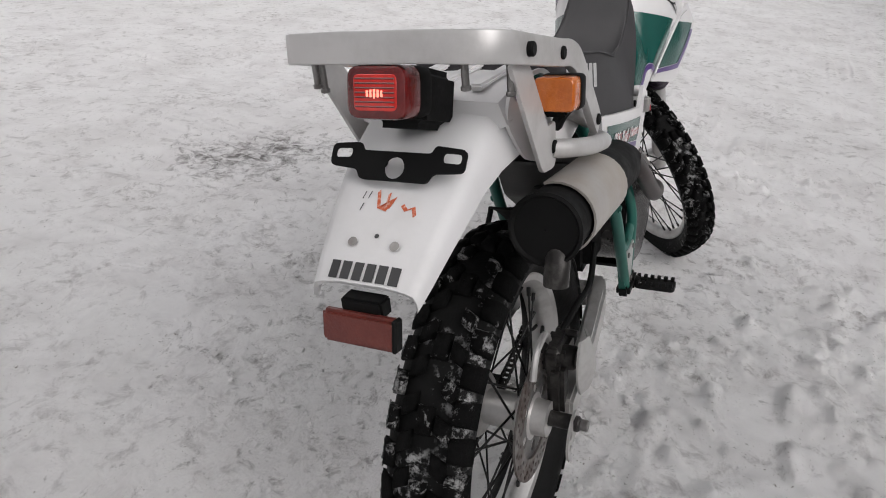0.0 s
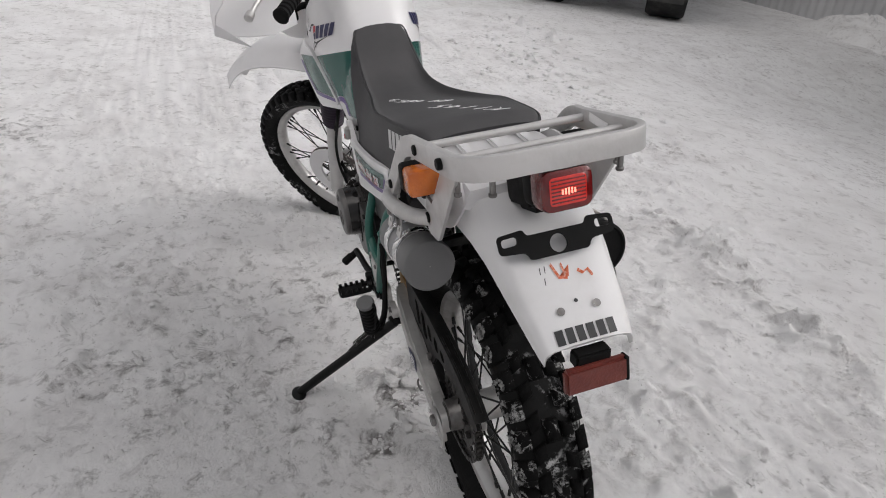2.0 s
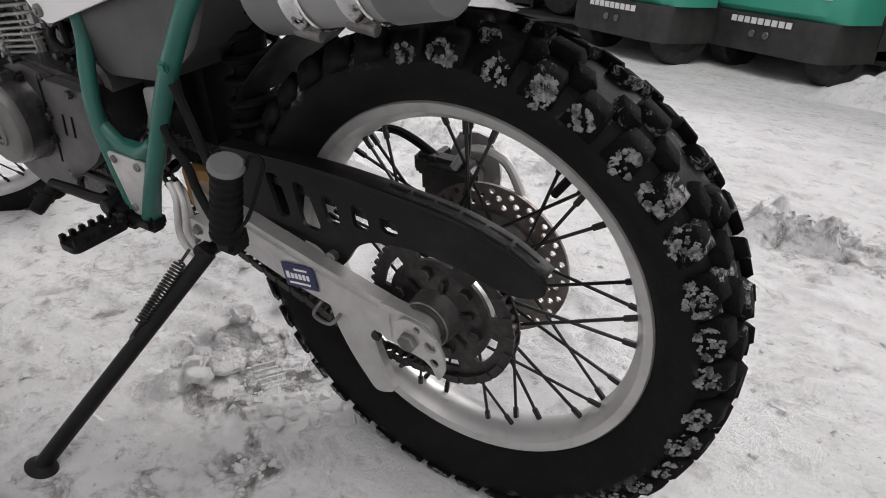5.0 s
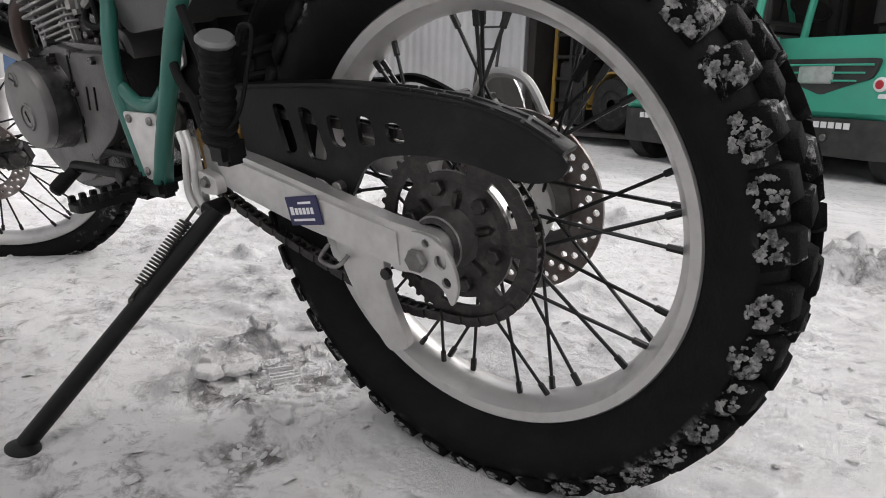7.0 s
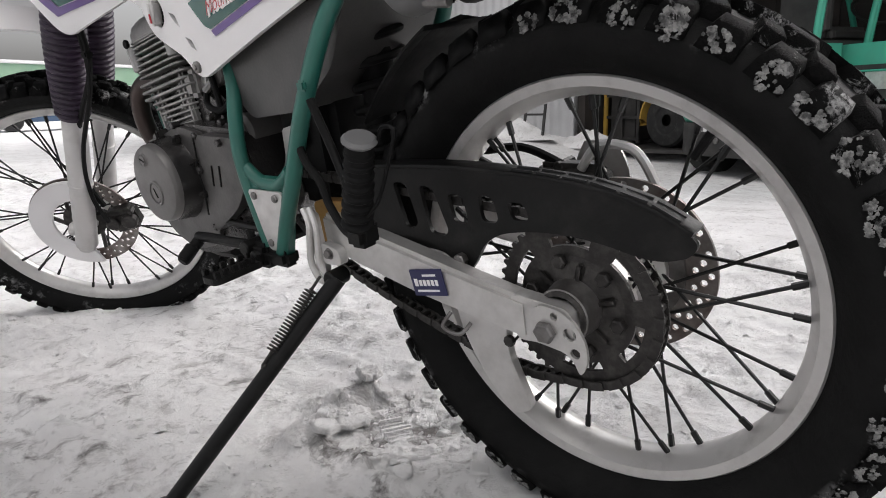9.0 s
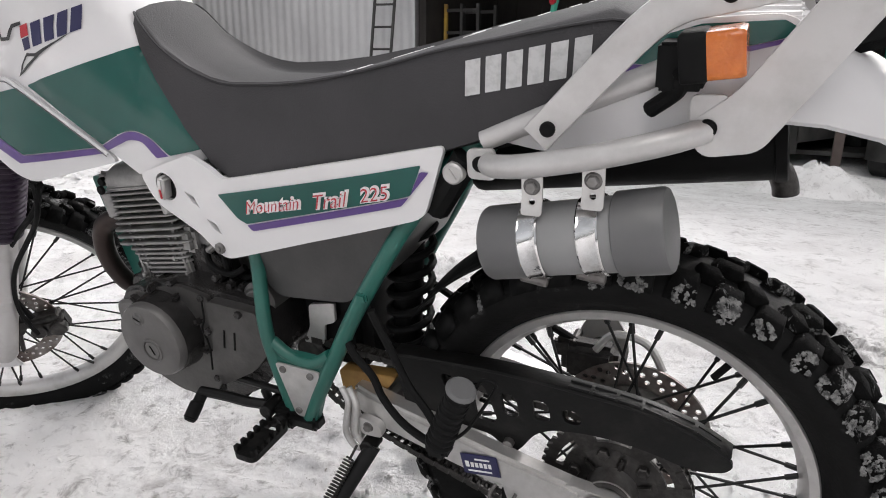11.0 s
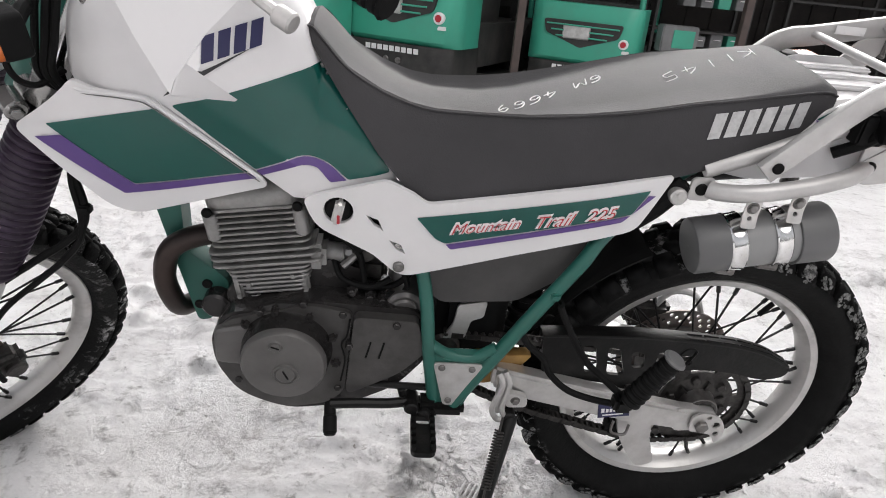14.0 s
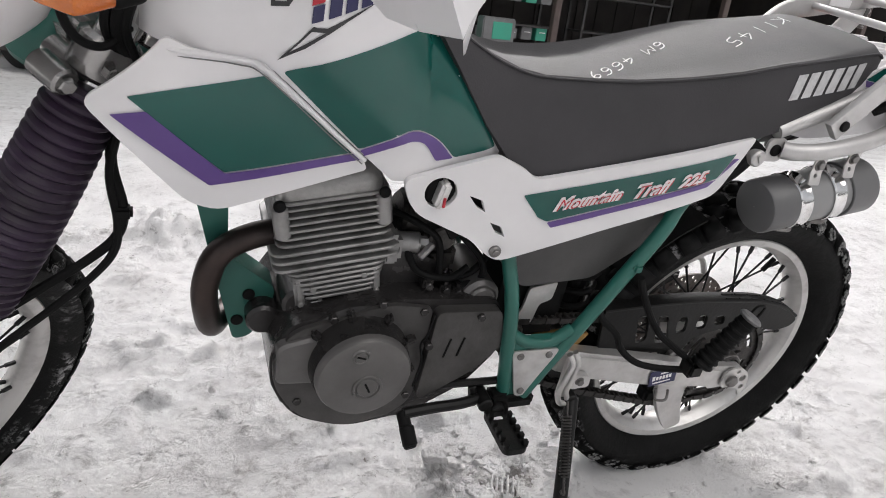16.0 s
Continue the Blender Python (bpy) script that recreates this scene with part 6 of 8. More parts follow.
for x, z in ((0.600, 0.527), (0.628, 0.536), (0.580, 0.522)):
    part("case_lug", add(block((0.016, 0.05, 0.022), (x, 0.055, z), 0.005), rod((x, 0.05, z), (x, 0.084, z), 0.006, 8)), ENGINE, engine)
part("left_case_rim", plate(rounded([(0.842, 0.452, 0.02), (0.815, 0.492, 0.015), (0.69, 0.527, 0.02), (0.626, 0.516, 0.01), (0.634, 0.352, 0.02), (0.66, 0.325, 0.02), (0.73, 0.308, 0.03), (0.805, 0.340, 0.03), (0.838, 0.40, 0.02)], 0.02), 0.097, 0.106, bevel=0.003), SIDE_COVER, engine, "grey left crankcase rim")
skid = [[V(x, y, z) for y, z in ((-0.09, z0 + 0.012), (-0.07, z0), (0.07, z0), (0.095, z0 + 0.02), (0.10, z0 + 0.055), (0.092, z0 + 0.055), (0.085, z0 + 0.026), (0.065, z0 + 0.008), (-0.065, z0 + 0.008), (-0.085, z0 + 0.016))]
        for x, z0 in ((0.64, 0.288), (0.72, 0.284), (0.78, 0.300), (0.822, 0.338), (0.836, 0.372))]
part("skid_plate", loft(skid), BLACK, bike, "black plastic skid plate under the engine")
carb = part("carburettor", add(rod((0.575, 0.0, 0.598), (0.665, 0.0, 0.612), 0.036, 20), rod((0.61, 0.0, 0.60), (0.61, 0.0, 0.665), 0.030, 18), rod((0.612, 0.02, 0.60), (0.612, 0.062, 0.60), 0.020, 14)), GREASE, bike, "grimy carburettor")
part("float_bowl", block((0.062, 0.075, 0.045), (0.606, 0.004, 0.553), 0.010, 3), GREASE, carb)
# boot and case top are added as dark backing for the gap here
part("intake_boot", moved(lathe([(0.001, 0.0), (0.030, 0.0), (0.036, 0.006), (0.034, 0.016), (0.038, 0.022), (0.036, 0.034), (0.040, 0.040), (0.001, 0.042)], 24, "x"), Matrix.Translation((0.655, 0.0, 0.585))), BLACK, carb, "black ribbed intake boot added to fill the gap behind the cylinder")
part("case_top", loft([[V(x, y, z) for x, z in rounded([(0.715, 0.500), (0.600, 0.500), (0.610, 0.562), (0.668, 0.580), (0.712, 0.560)], 0.012)] for y in (-0.055, -0.05, 0.050, 0.055)]), ENGINE, engine, "dark top of the crankcase")
part("choke_lever", rod((0.60, 0.055, 0.612), (0.565, 0.066, 0.626), 0.005, 8), STEEL, carb)
part("idle_screw", rod((0.625, 0.058, 0.592), (0.645, 0.066, 0.575), 0.0065, 8), STEEL, carb)
for pts in ([(0.63, 0.04, 0.56), (0.60, 0.055, 0.535), (0.56, 0.062, 0.545), (0.53, 0.055, 0.575)], [(0.58, 0.05, 0.60), (0.55, 0.066, 0.57), (0.545, 0.070, 0.54), (0.575, 0.07, 0.528)], [(0.66, 0.05, 0.585), (0.645, 0.068, 0.555), (0.60, 0.074, 0.545), (0.57, 0.07, 0.56)], [(0.68, 0.03, 0.63), (0.65, 0.06, 0.625), (0.62, 0.066, 0.60), (0.61, 0.066, 0.54)]):
    part("fuel_hose", tube([V(*q) for q in pts], 0.0052, 8), BLACK, carb, "black rubber hose")
part("starter_motor", rod((0.848, 0.05, 0.470), (0.848, -0.06, 0.470), 0.023, 20), ENGINE, engine, "dark starter motor")
part("starter_cover", rod((0.80, 0.062, 0.502), (0.80, -0.05, 0.502), 0.026, 20), ENGINE, engine)

# exhaust: header loops in front, muffler on the right
header = [V(0.80, 0.025, 0.60), V(0.86, 0.035, 0.598), V(0.905, 0.045, 0.578), V(0.922, 0.045, 0.53), V(0.920, 0.035, 0.480), V(0.912, 0.012, 0.442), V(0.890, -0.040, 0.428), V(0.83, -0.115, 0.44), V(0.62, -0.145, 0.50), V(0.45, -0.15, 0.60), V(0.36, -0.14, 0.67)]
exhaust = part("exhaust_pipe", tube(header, 0.0172, 16), PIPE, bike, "heat-browned header pipe")
MUFF = [V(0.36, -0.128, 0.668), V(0.30, -0.130, 0.684), V(0.27, -0.131, 0.690), V(-0.150, -0.132, 0.746)]
md = (MUFF[3] - MUFF[2]).normalized()
muffler_turn = Matrix.Translation(MUFF[2]) @ md.to_track_quat("Z", "Y").to_matrix().to_4x4()
long_m = (MUFF[3] - MUFF[2]).length
can = lathe([(0.001, 0.0), (0.030, 0.0), (0.042, 0.012), (0.044, 0.02), (0.044, long_m - 0.016), (0.047, long_m - 0.014), (0.047, long_m - 0.002), (0.043, long_m), (0.040, long_m - 0.004), (0.022, long_m - 0.004), (0.001, long_m - 0.003)], 40, "z")
muffler = part("muffler", add(moved(can, muffler_turn), rod(MUFF[0], MUFF[2], 0.028, 24)), BLACK, exhaust, "black muffler")
part("tail_pipe", tube([V(-0.120, -0.140, 0.722), V(-0.142, -0.146, 0.708), V(-0.152, -0.147, 0.690), V(-0.155, -0.147, 0.676)], 0.016, 18), GREASE, muffler, "sooty dark tail pipe bent downwards")
shield = []
for k in range(13):
    t = k / 12
    c = MUFF[2] + md * (0.17 + (long_m - 0.225) * t)
    shield.append([c + V(0, -0.0505 * math.cos(a), 0.0505 * math.sin(a)) for a in [radians(-55 + 165 * j / 12) for j in range(13)]] + [c + V(0, -0.0475 * math.cos(a), 0.0475 * math.sin(a)) for a in [radians(110 - 165 * j / 12) for j in range(13)]])
part("heat_shield", loft(shield), PALE_SHIELD, exhaust, "pale brushed heat shield")

# airbox, shock, inner mudguard and the dark middle
air = plate(rounded([(0.535, 0.640), (0.250, 0.690), (0.300, 0.600), (0.372, 0.546), (0.490, 0.536), (0.515, 0.560)], 0.014), -0.085, 0.093, bevel=0.006)
airbox = part("airbox", air, AIRBOX, bike, "dusty grey airbox")
coil = [V(0.335 + 0.034 * math.cos(a) * 0.9 - 0.0028 * (a / 6.283) * 1.2, 0.034 * math.sin(a), 0.41 + 0.0155 * a / 6.283 * 1.9) for a in [2 * math.pi * k / 14 for k in range(14 * 8)]]
shock = part("rear_shock", rod((0.34, 0, 0.40), (0.31, 0, 0.66), 0.022, 14), BLACK, bike, "black rear shock")
part("coil_spring", tube(coil, 0.006, 8, 1, smooth=False), BLACK, shock)
inner = []
for k in range(9):
    a = radians(62 - 26 * k / 8)
    c = V(0.355 * math.cos(a) * -1 * -1, 0, 0.325 + 0.355 * math.sin(a))
    inner.append([c + V(0, y, -0.01 * abs(y) / 0.06) for y in (-0.07, -0.04, 0, 0.04, 0.07)] + [c + V(-0.003, y, -0.006) for y in (0.07, 0.04, 0, -0.04, -0.07)])
part("inner_mudguard", loft(inner), BLACK, bike, "black inner mudguard")
part("tail_tray", loft([[V(x, y, z) for y, z in ((-0.085, zc + 0.03), (-0.08, zc), (0.08, zc), (0.085, zc + 0.03), (0.08, zc + 0.034), (-0.08, zc + 0.034))] for x, zc in ((0.25, 0.735), (0.16, 0.775), (0.08, 0.800), (0.0, 0.815))]), BLACK, bike, "black tray under the tail")
# plain black block added to fill the dark middle between the frame tubes
part("dark_filler", block((0.12, 0.12, 0.20), (0.43, 0, 0.50), 0.02), BLACK, bike, "black filler block for the dark gap behind the crankcase")
part("battery_strap", plate(rounded([(0.458, 0.517), (0.411, 0.527), (0.414, 0.494), (0.434, 0.486), (0.440, 0.450), (0.478, 0.447), (0.462, 0.478)], 0.006), 0.066, 0.072, bevel=0.001), ALU, bike, "scuffed pale metal strap")

# swing arm
for s in (1, -1):
    f = (lambda q: q) if s > 0 else mirrored
    arm = loft([[V(x, y, z) for y, z in ((y0, z0), (y1, z0), (y1, z1), (y0, z1))] for x, y0, y1, z0, z1 in ((0.385, 0.060, 0.090, 0.358, 0.402), (0.33, 0.070, 0.104, 0.345, 0.398), (0.20, 0.082, 0.114, 0.322, 0.378), (0.10, 0.086, 0.116, 0.306, 0.358), (0.030, 0.088, 0.116, 0.296, 0.345))])
    bmesh.ops.bevel(arm, geom=[e for e in arm.edges], offset=0.006, segments=2, affect="EDGES", clamp_overlap=True)
    swing = part("swing_arm", f(arm), ALU, bike, "scuffed aluminium swing arm")
    if s < 0:
        continue
    part("axle_block", f(plate(rounded([(0.055, 0.350), (-0.020, 0.342), (-0.025, 0.300), (0.050, 0.294)], 0.012), 0.094, 0.1135, bevel=0.002)), ALU, swing, "axle block")
    cam_o = rounded([(0.024, 0.022), (0.006, 0.034), (-0.020, 0.031), (-0.040, 0.017), (-0.051, -0.004), (-0.053, -0.028), (-0.042, -0.050), (-0.035, -0.032), (-0.024, -0.022), (0.0, -0.018), (0.021, -0.016)], 0.009, 3)
    holes = [[(cx + rh * u_, cz + rh * v_) for u_, v_ in circle(1, 12)] for cx, cz, rh in ((-0.012, 0.022, 0.005), (-0.031, 0.003, 0.0085), (-0.037, -0.020, 0.0065))]
    part("chain_adjuster", f(moved(plate(cam_o, 0.1165, 0.1205, holes), Matrix.Translation((0.006, 0, 0.316)) @ Matrix.Diagonal((0.90, 1, 0.90, 1)))), ALU, swing, "snail-shaped axle adjuster with holes", smooth=False)
    part("axle_nut", f(rod((0.006, 0.119, 0.317), (0.006, 0.129, 0.317), 0.0125, 6)), STEEL, swing, "axle nut")
part("chain_adjuster", mirrored(moved(plate(cam_o, 0.124, 0.128, holes), Matrix.Translation((0.006, 0, 0.316)) @ Matrix.Diagonal((0.90, 1, 0.90, 1)))), ALU, swing, "snail-shaped axle adjuster with holes", smooth=False)
part("swing_cross", block((0.05, 0.15, 0.045), (0.352, 0, 0.372), 0.012), ALU, bike)
part("linkage", plate(rounded([(0.420, 0.412), (0.318, 0.420), (0.335, 0.395), (0.385, 0.352), (0.415, 0.350)], 0.010), 0.050, 0.072, bevel=0.003), OCHRE, bike, "gold anodised suspension link")
stick = part("swing_arm_sticker", moved(block((0.055, 0.0012, 0.034), (0, 0, 0), 0.0004), Matrix.Translation((0.170, 0.1165, 0.3435)) @ Matrix.Rotation(radians(10), 4, "Y") @ Matrix.Rotation(radians(-1), 4, "Z")), DECAL_BLUE, bike, "navy shop sticker with white print")
for w, h, dx, dz in ((0.0055, 0.0095, 0.019, 0.0005), (0.0045, 0.0075, 0.0115, -0.0002), (0.0045, 0.0075, 0.005, -0.0002), (0.0045, 0.0075, -0.0015, -0.0002), (0.0045, 0.0075, -0.008, -0.0002), (0.0045, 0.0075, -0.0145, -0.0002), (0.022, 0.0026, -0.003, 0.0095), (0.036, 0.0026, 0, -0.0105)):
    part("print_bar", moved(block((w, 0.0006, h), (0, 0, 0), 0), Matrix.Translation((0.170 + dx, 0.1174, 0.3435 + dz - 0.176 * dx)) @ Matrix.Rotation(radians(10), 4, "Y")), DECAL_WHITE, stick, "white bar of print")

# chain and guards
links = []
R_S, R_F, CF = 0.0965, 0.030, V(0.472, 0.0645, 0.425)
C0 = V(0, 0.0645, 0.325)
up_a, up_b = C0 + V(0.10 * math.sin(0.05), 0, 0.10), CF + V(0, 0, R_F)
lo_a, lo_b = C0 + V(0.012, 0, -R_S), CF + V(0.008, 0, -R_F)
path = [up_b + (up_a - up_b) * k / 8 for k in range(9)]
path += [C0 + V(-R_S * math.sin(t), 0, R_S * math.cos(t)) for t in [math.pi * k / 20 for k in range(1, 20)]]
path += [q for q in curve_points([lo_a, V(0.094, 0.0645, 0.226), V(0.23, 0.0645, 0.263), V(0.356, 0.0645, 0.306), V(0.43, 0.0645, 0.345), lo_b], 4)]
length, sample = 0.0, [path[0]]
pitch = 0.0127
carry = 0.0
for a, c in zip(path, path[1:]):
    seg = (c - a).length
    t = pitch - carry
    while t <= seg:
        sample.append(a + (c - a) * (t / seg))
        t += pitch
    carry = seg - (t - pitch)
chain_parent = part("drive_chain", rod(CF + V(0, -0.006, 0), CF + V(0, 0.006, 0), 0.027, 18), GREASE, bike, "greasy drive chain on its front sprocket")
shape = None
for i, (a, c) in enumerate(zip(sample, sample[1:])):
    d = (c - a).normalized()
    m = Matrix.Translation((a + c) / 2) @ Matrix.Rotation(math.atan2(-d.z, d.x), 4, "Y")
    if shape is None:
        shape = {}
    key = i % 2
    if key not in shape:
        bm = bmesh.new()
        off = 0.0078 if key else 0.0060
        for sgn in (-1, 1):
            add(bm, block((0.0195, 0.0016, 0.0105), (0, sgn * off, 0), 0.0))
        add(bm, rod((-0.006, -0.008, 0), (-0.006, 0.008, 0), 0.004, 6))
        ob = part("chain_link", bm, GREASE, chain_parent, smooth=False)
        shape[key] = ob.data
    else:
        ob = new("chain_link", shape[key])
        ob.parent = chain_parent
    ob.matrix_basis = m
guard_outline = rounded([(0.312, 0.470, 0.01), (0.246, 0.473, 0.02), (0.136, 0.476, 0.03), (0.030, 0.471, 0.04), (-0.035, 0.464, 0.04), (-0.090, 0.449, 0.03), (-0.128, 0.431, 0.02), (-0.140, 0.416, 0.008), (-0.131, 0.404, 0.01), (-0.106, 0.396, 0.015), (-0.080, 0.398, 0.02), (-0.045, 0.407, 0.03), (0.000, 0.412, 0.03), (0.040, 0.411, 0.03), (0.080, 0.404, 0.02), (0.104, 0.390, 0.015),
                         (0.121, 0.363, 0.008), (0.132, 0.350, 0.006), (0.150, 0.356, 0.008), (0.165, 0.370, 0.01), (0.224, 0.377, 0.01), (0.300, 0.388, 0.01)], 0.01)
gholes = [rounded(h, 0.009) for h in (
    [(0.240, 0.455), (0.217, 0.454), (0.204, 0.401), (0.226, 0.394)], [(0.196, 0.454), (0.174, 0.450), (0.157, 0.400), (0.162, 0.392), (0.187, 0.393)], [(0.153, 0.446), (0.130, 0.445), (0.124, 0.411), (0.146, 0.410)],
    [(0.107, 0.448), (0.086, 0.445), (0.081, 0.416), (0.105, 0.415)], [(0.069, 0.442), (0.046, 0.442), (0.040, 0.422), (0.064, 0.421)])]
chain_guard = part("chain_guard", plate(guard_outline, 0.076, 0.082, gholes, bevel=0.0), DUSTY_BLACK, bike, "black slotted chain guard")
lip = [V(0.312, 0.07, 0.470), V(0.246, 0.07, 0.474), V(0.136, 0.07, 0.477), V(0.030, 0.07, 0.472), V(-0.035, 0.07, 0.465), V(-0.090, 0.07, 0.450), V(-0.134, 0.07, 0.427)]
part("guard_lip", sweep(curve_points(lip, 6), rounded([(-0.014, -0.003), (0.014, -0.003), (0.014, 0.003), (-0.014, 0.003)], 0.0025, 2), up=(0, 0, 1)), DUSTY_BLACK, chain_guard)
for k in range(6):
    t0_, t1_ = V(0.06 - 0.031 * k, 0.076, 0), V(0.06 - 0.031 * k - 0.027, 0.076, 0)
    zs_ = [float(np.interp(q.x, [-0.134, -0.09, -0.035, 0.03, 0.136, 0.246, 0.312], [0.427, 0.450, 0.465, 0.472, 0.477, 0.474, 0.470])) + 0.0035 for q in (t0_, t1_)]
    part("guard_rib", add(rod(V(t0_.x, 0.079, zs_[0]), V(t1_.x, 0.079, zs_[1]), 0.0022, 6), rod(V(t0_.x, 0.066, zs_[0]), V(t1_.x, 0.066, zs_[1]), 0.0022, 6)), DUSTY_BLACK, chain_guard, "raised rib")
part("guard_bolt", rod((0.14, 0.080, 0.366), (0.14, 0.092, 0.366), 0.008, 8), STEEL, chain_guard)
guide = part("chain_guide", plate(rounded([(0.150, 0.312, 0.008), (0.075, 0.302, 0.008), (0.078, 0.262, 0.02), (0.050, 0.190, 0.012), (0.082, 0.176, 0.012), (0.118, 0.225, 0.02), (0.140, 0.27, 0.02)], 0.01), 0.084, 0.096, bevel=0.003), ALU, bike, "bent aluminium chain guide")
part("guide_bolt", rod((0.072, 0.094, 0.279), (0.072, 0.102, 0.279), 0.007, 8), GREASE, guide)
part("guide_clip", tube([V(0.155, 0.10, 0.300), V(0.160, 0.112, 0.285), V(0.135, 0.112, 0.280), V(0.125, 0.10, 0.292)], 0.0026, 8), STEEL, guide, "bent wire clip")
part("guide_rubber", block((0.05, 0.03, 0.03), (0.13, 0.07, 0.262), 0.006), BLACK, guide)

# rear brake on the right
caliper_r = block((0.085, 0.040, 0.062), (0.070, -0.080, 0.415), 0.012, 3)
add(caliper_r, rod((0.060, -0.075, 0.415), (0.060, -0.116, 0.415), 0.021, 18), block((0.04, 0.03, 0.10), (0.040, -0.088, 0.365), 0.008), block((0.03, 0.02, 0.03), (0.110, -0.078, 0.430), 0.006), rod((0.095, -0.07, 0.440), (0.095, -0.108, 0.440), 0.007, 8))
caliper_ob = part("rear_caliper", caliper_r, GREASE, bike, "grimy rear brake caliper")
guard_rows = []
for k in range(7):
    u_ = k / 6
    z_ = 0.357 + 0.106 * u_
    half_ = 0.040 * math.sin(math.pi * (0.18 + 0.64 * u_))
    guard_rows.append([V(0.062 + half_, -0.126, z_), V(0.062, -0.136 - 0.012 * math.sin(math.pi * u_), z_), V(0.062 - half_, -0.128, z_), V(0.062 - half_, -0.124, z_), V(0.062, -0.132 - 0.012 * math.sin(math.pi * u_), z_), V(0.062 + half_, -0.122, z_)])
part("caliper_shield", loft(guard_rows), ALU, caliper_ob, "bare aluminium caliper shield")
part("caliper_guard", tube([V(0.06, -0.068, 0.44), V(0.035, -0.07, 0.47), V(-0.01, -0.07, 0.465), V(-0.035, -0.07, 0.425)], 0.006, 8), ALU, caliper_ob, "bent silver caliper guard")
axle_end = part("rear_axle", rod((0.004, -0.068, 0.325), (0.004, -0.136, 0.325), 0.0135, 18), GREASE, bike, "dark rear axle spacer")
part("axle_thread", rod((0.004, -0.136, 0.325), (0.004, -0.150, 0.325), 0.0095, 14), STEEL, axle_end)
part("rear_brake_hose", tube([V(0.09, -0.08, 0.44), V(0.16, -0.09, 0.46), V(0.25, -0.09, 0.455), V(0.33, -0.08, 0.50)], 0.006, 8), BLACK, bike, "black brake hose")

# side stand, spring, pegs, shift lever
pivot, foot = V(0.345, 0.112, 0.318), V(0.462, 0.367, 0.074)
stand = part("side_stand", tube([pivot, pivot + (foot - pivot) * 0.12, pivot + (foot - pivot) * 0.5, foot], 0.0118, 14), DUSTY_BLACK, bike, "black side stand propped in the snow")
pad_m = Matrix.Translation(foot + V(0.0, 0.004, -0.002)) @ Matrix.Rotation(radians(9.3), 4, "X")
part("stand_foot", moved(lathe([(0.001, -0.009), (0.020, -0.009), (0.023, -0.006), (0.022, -0.001), (0.012, 0.004), (0.001, 0.005)], 24, "z"), pad_m @ Matrix.Diagonal((1.25, 0.85, 1, 1))), DUSTY_BLACK, stand, "round black stand foot")
brk = add(tube([V(0.383, 0.118, 0.418), V(0.373, 0.121, 0.398), V(0.378, 0.122, 0.372), V(0.384, 0.122, 0.340), V(0.374, 0.121, 0.317), V(0.362, 0.120, 0.314)], 0.0050, 10), tube([V(0.372, 0.116, 0.420), V(0.362, 0.119, 0.398), V(0.364, 0.120, 0.370), V(0.368, 0.120, 0.342), V(0.360, 0.119, 0.322)], 0.0048, 10), plate(rounded([(0.380, 0.412), (0.364, 0.412), (0.360, 0.326), (0.380, 0.326)], 0.006), 0.108, 0.118, bevel=0.002), plate(rounded([(0.362, 0.372), (0.326, 0.364), (0.324, 0.342), (0.360, 0.340)], 0.008), 0.104, 0.118, bevel=0.003))
part("stand_bracket", brk, ALU, stand, "silver pressed stand bracket")
part("bracket_bolt", add(rod((0.346, 0.116, 0.357), (0.346, 0.124, 0.357), 0.0065, 6), rod((0.346, 0.116, 0.357), (0.346, 0.119, 0.357), 0.009, 16)), STEEL, stand, "bright bolt")
part("stand_knuckle", rod((0.352, 0.092, 0.318), (0.352, 0.124, 0.318), 0.0125, 16), DUSTY_BLACK, stand, "dark pivot knuckle")
sp_top, sp_bot = V(0.366, 0.134, 0.318), V(0.396, 0.224, 0.229)
ax = (sp_bot - sp_top).normalized()
u1 = ax.cross(V(0, 0, 1)).normalized()
u2 = ax.cross(u1)
span = (sp_bot - sp_top).length
turns = 20
coil = [sp_top + ax * (0.012 + (span - 0.032) * k / (turns * 10)) + (u1 * math.cos(2 * math.pi * k / 10) + u2 * math.sin(2 * math.pi * k / 10)) * 0.0075 for k in range(turns * 10)]
part("stand_spring", add(tube(coil, 0.0016, 5, 1, smooth=False), rod(sp_top - ax * 0.01, sp_top + ax * 0.014, 0.0022, 6), rod(sp_bot - ax * 0.024, sp_bot + ax * 0.004, 0.0022, 6), rod(sp_bot + ax * 0.002, pivot + (foot - pivot) * 0.42, 0.005, 8)), GREASE, stand, "coil spring")

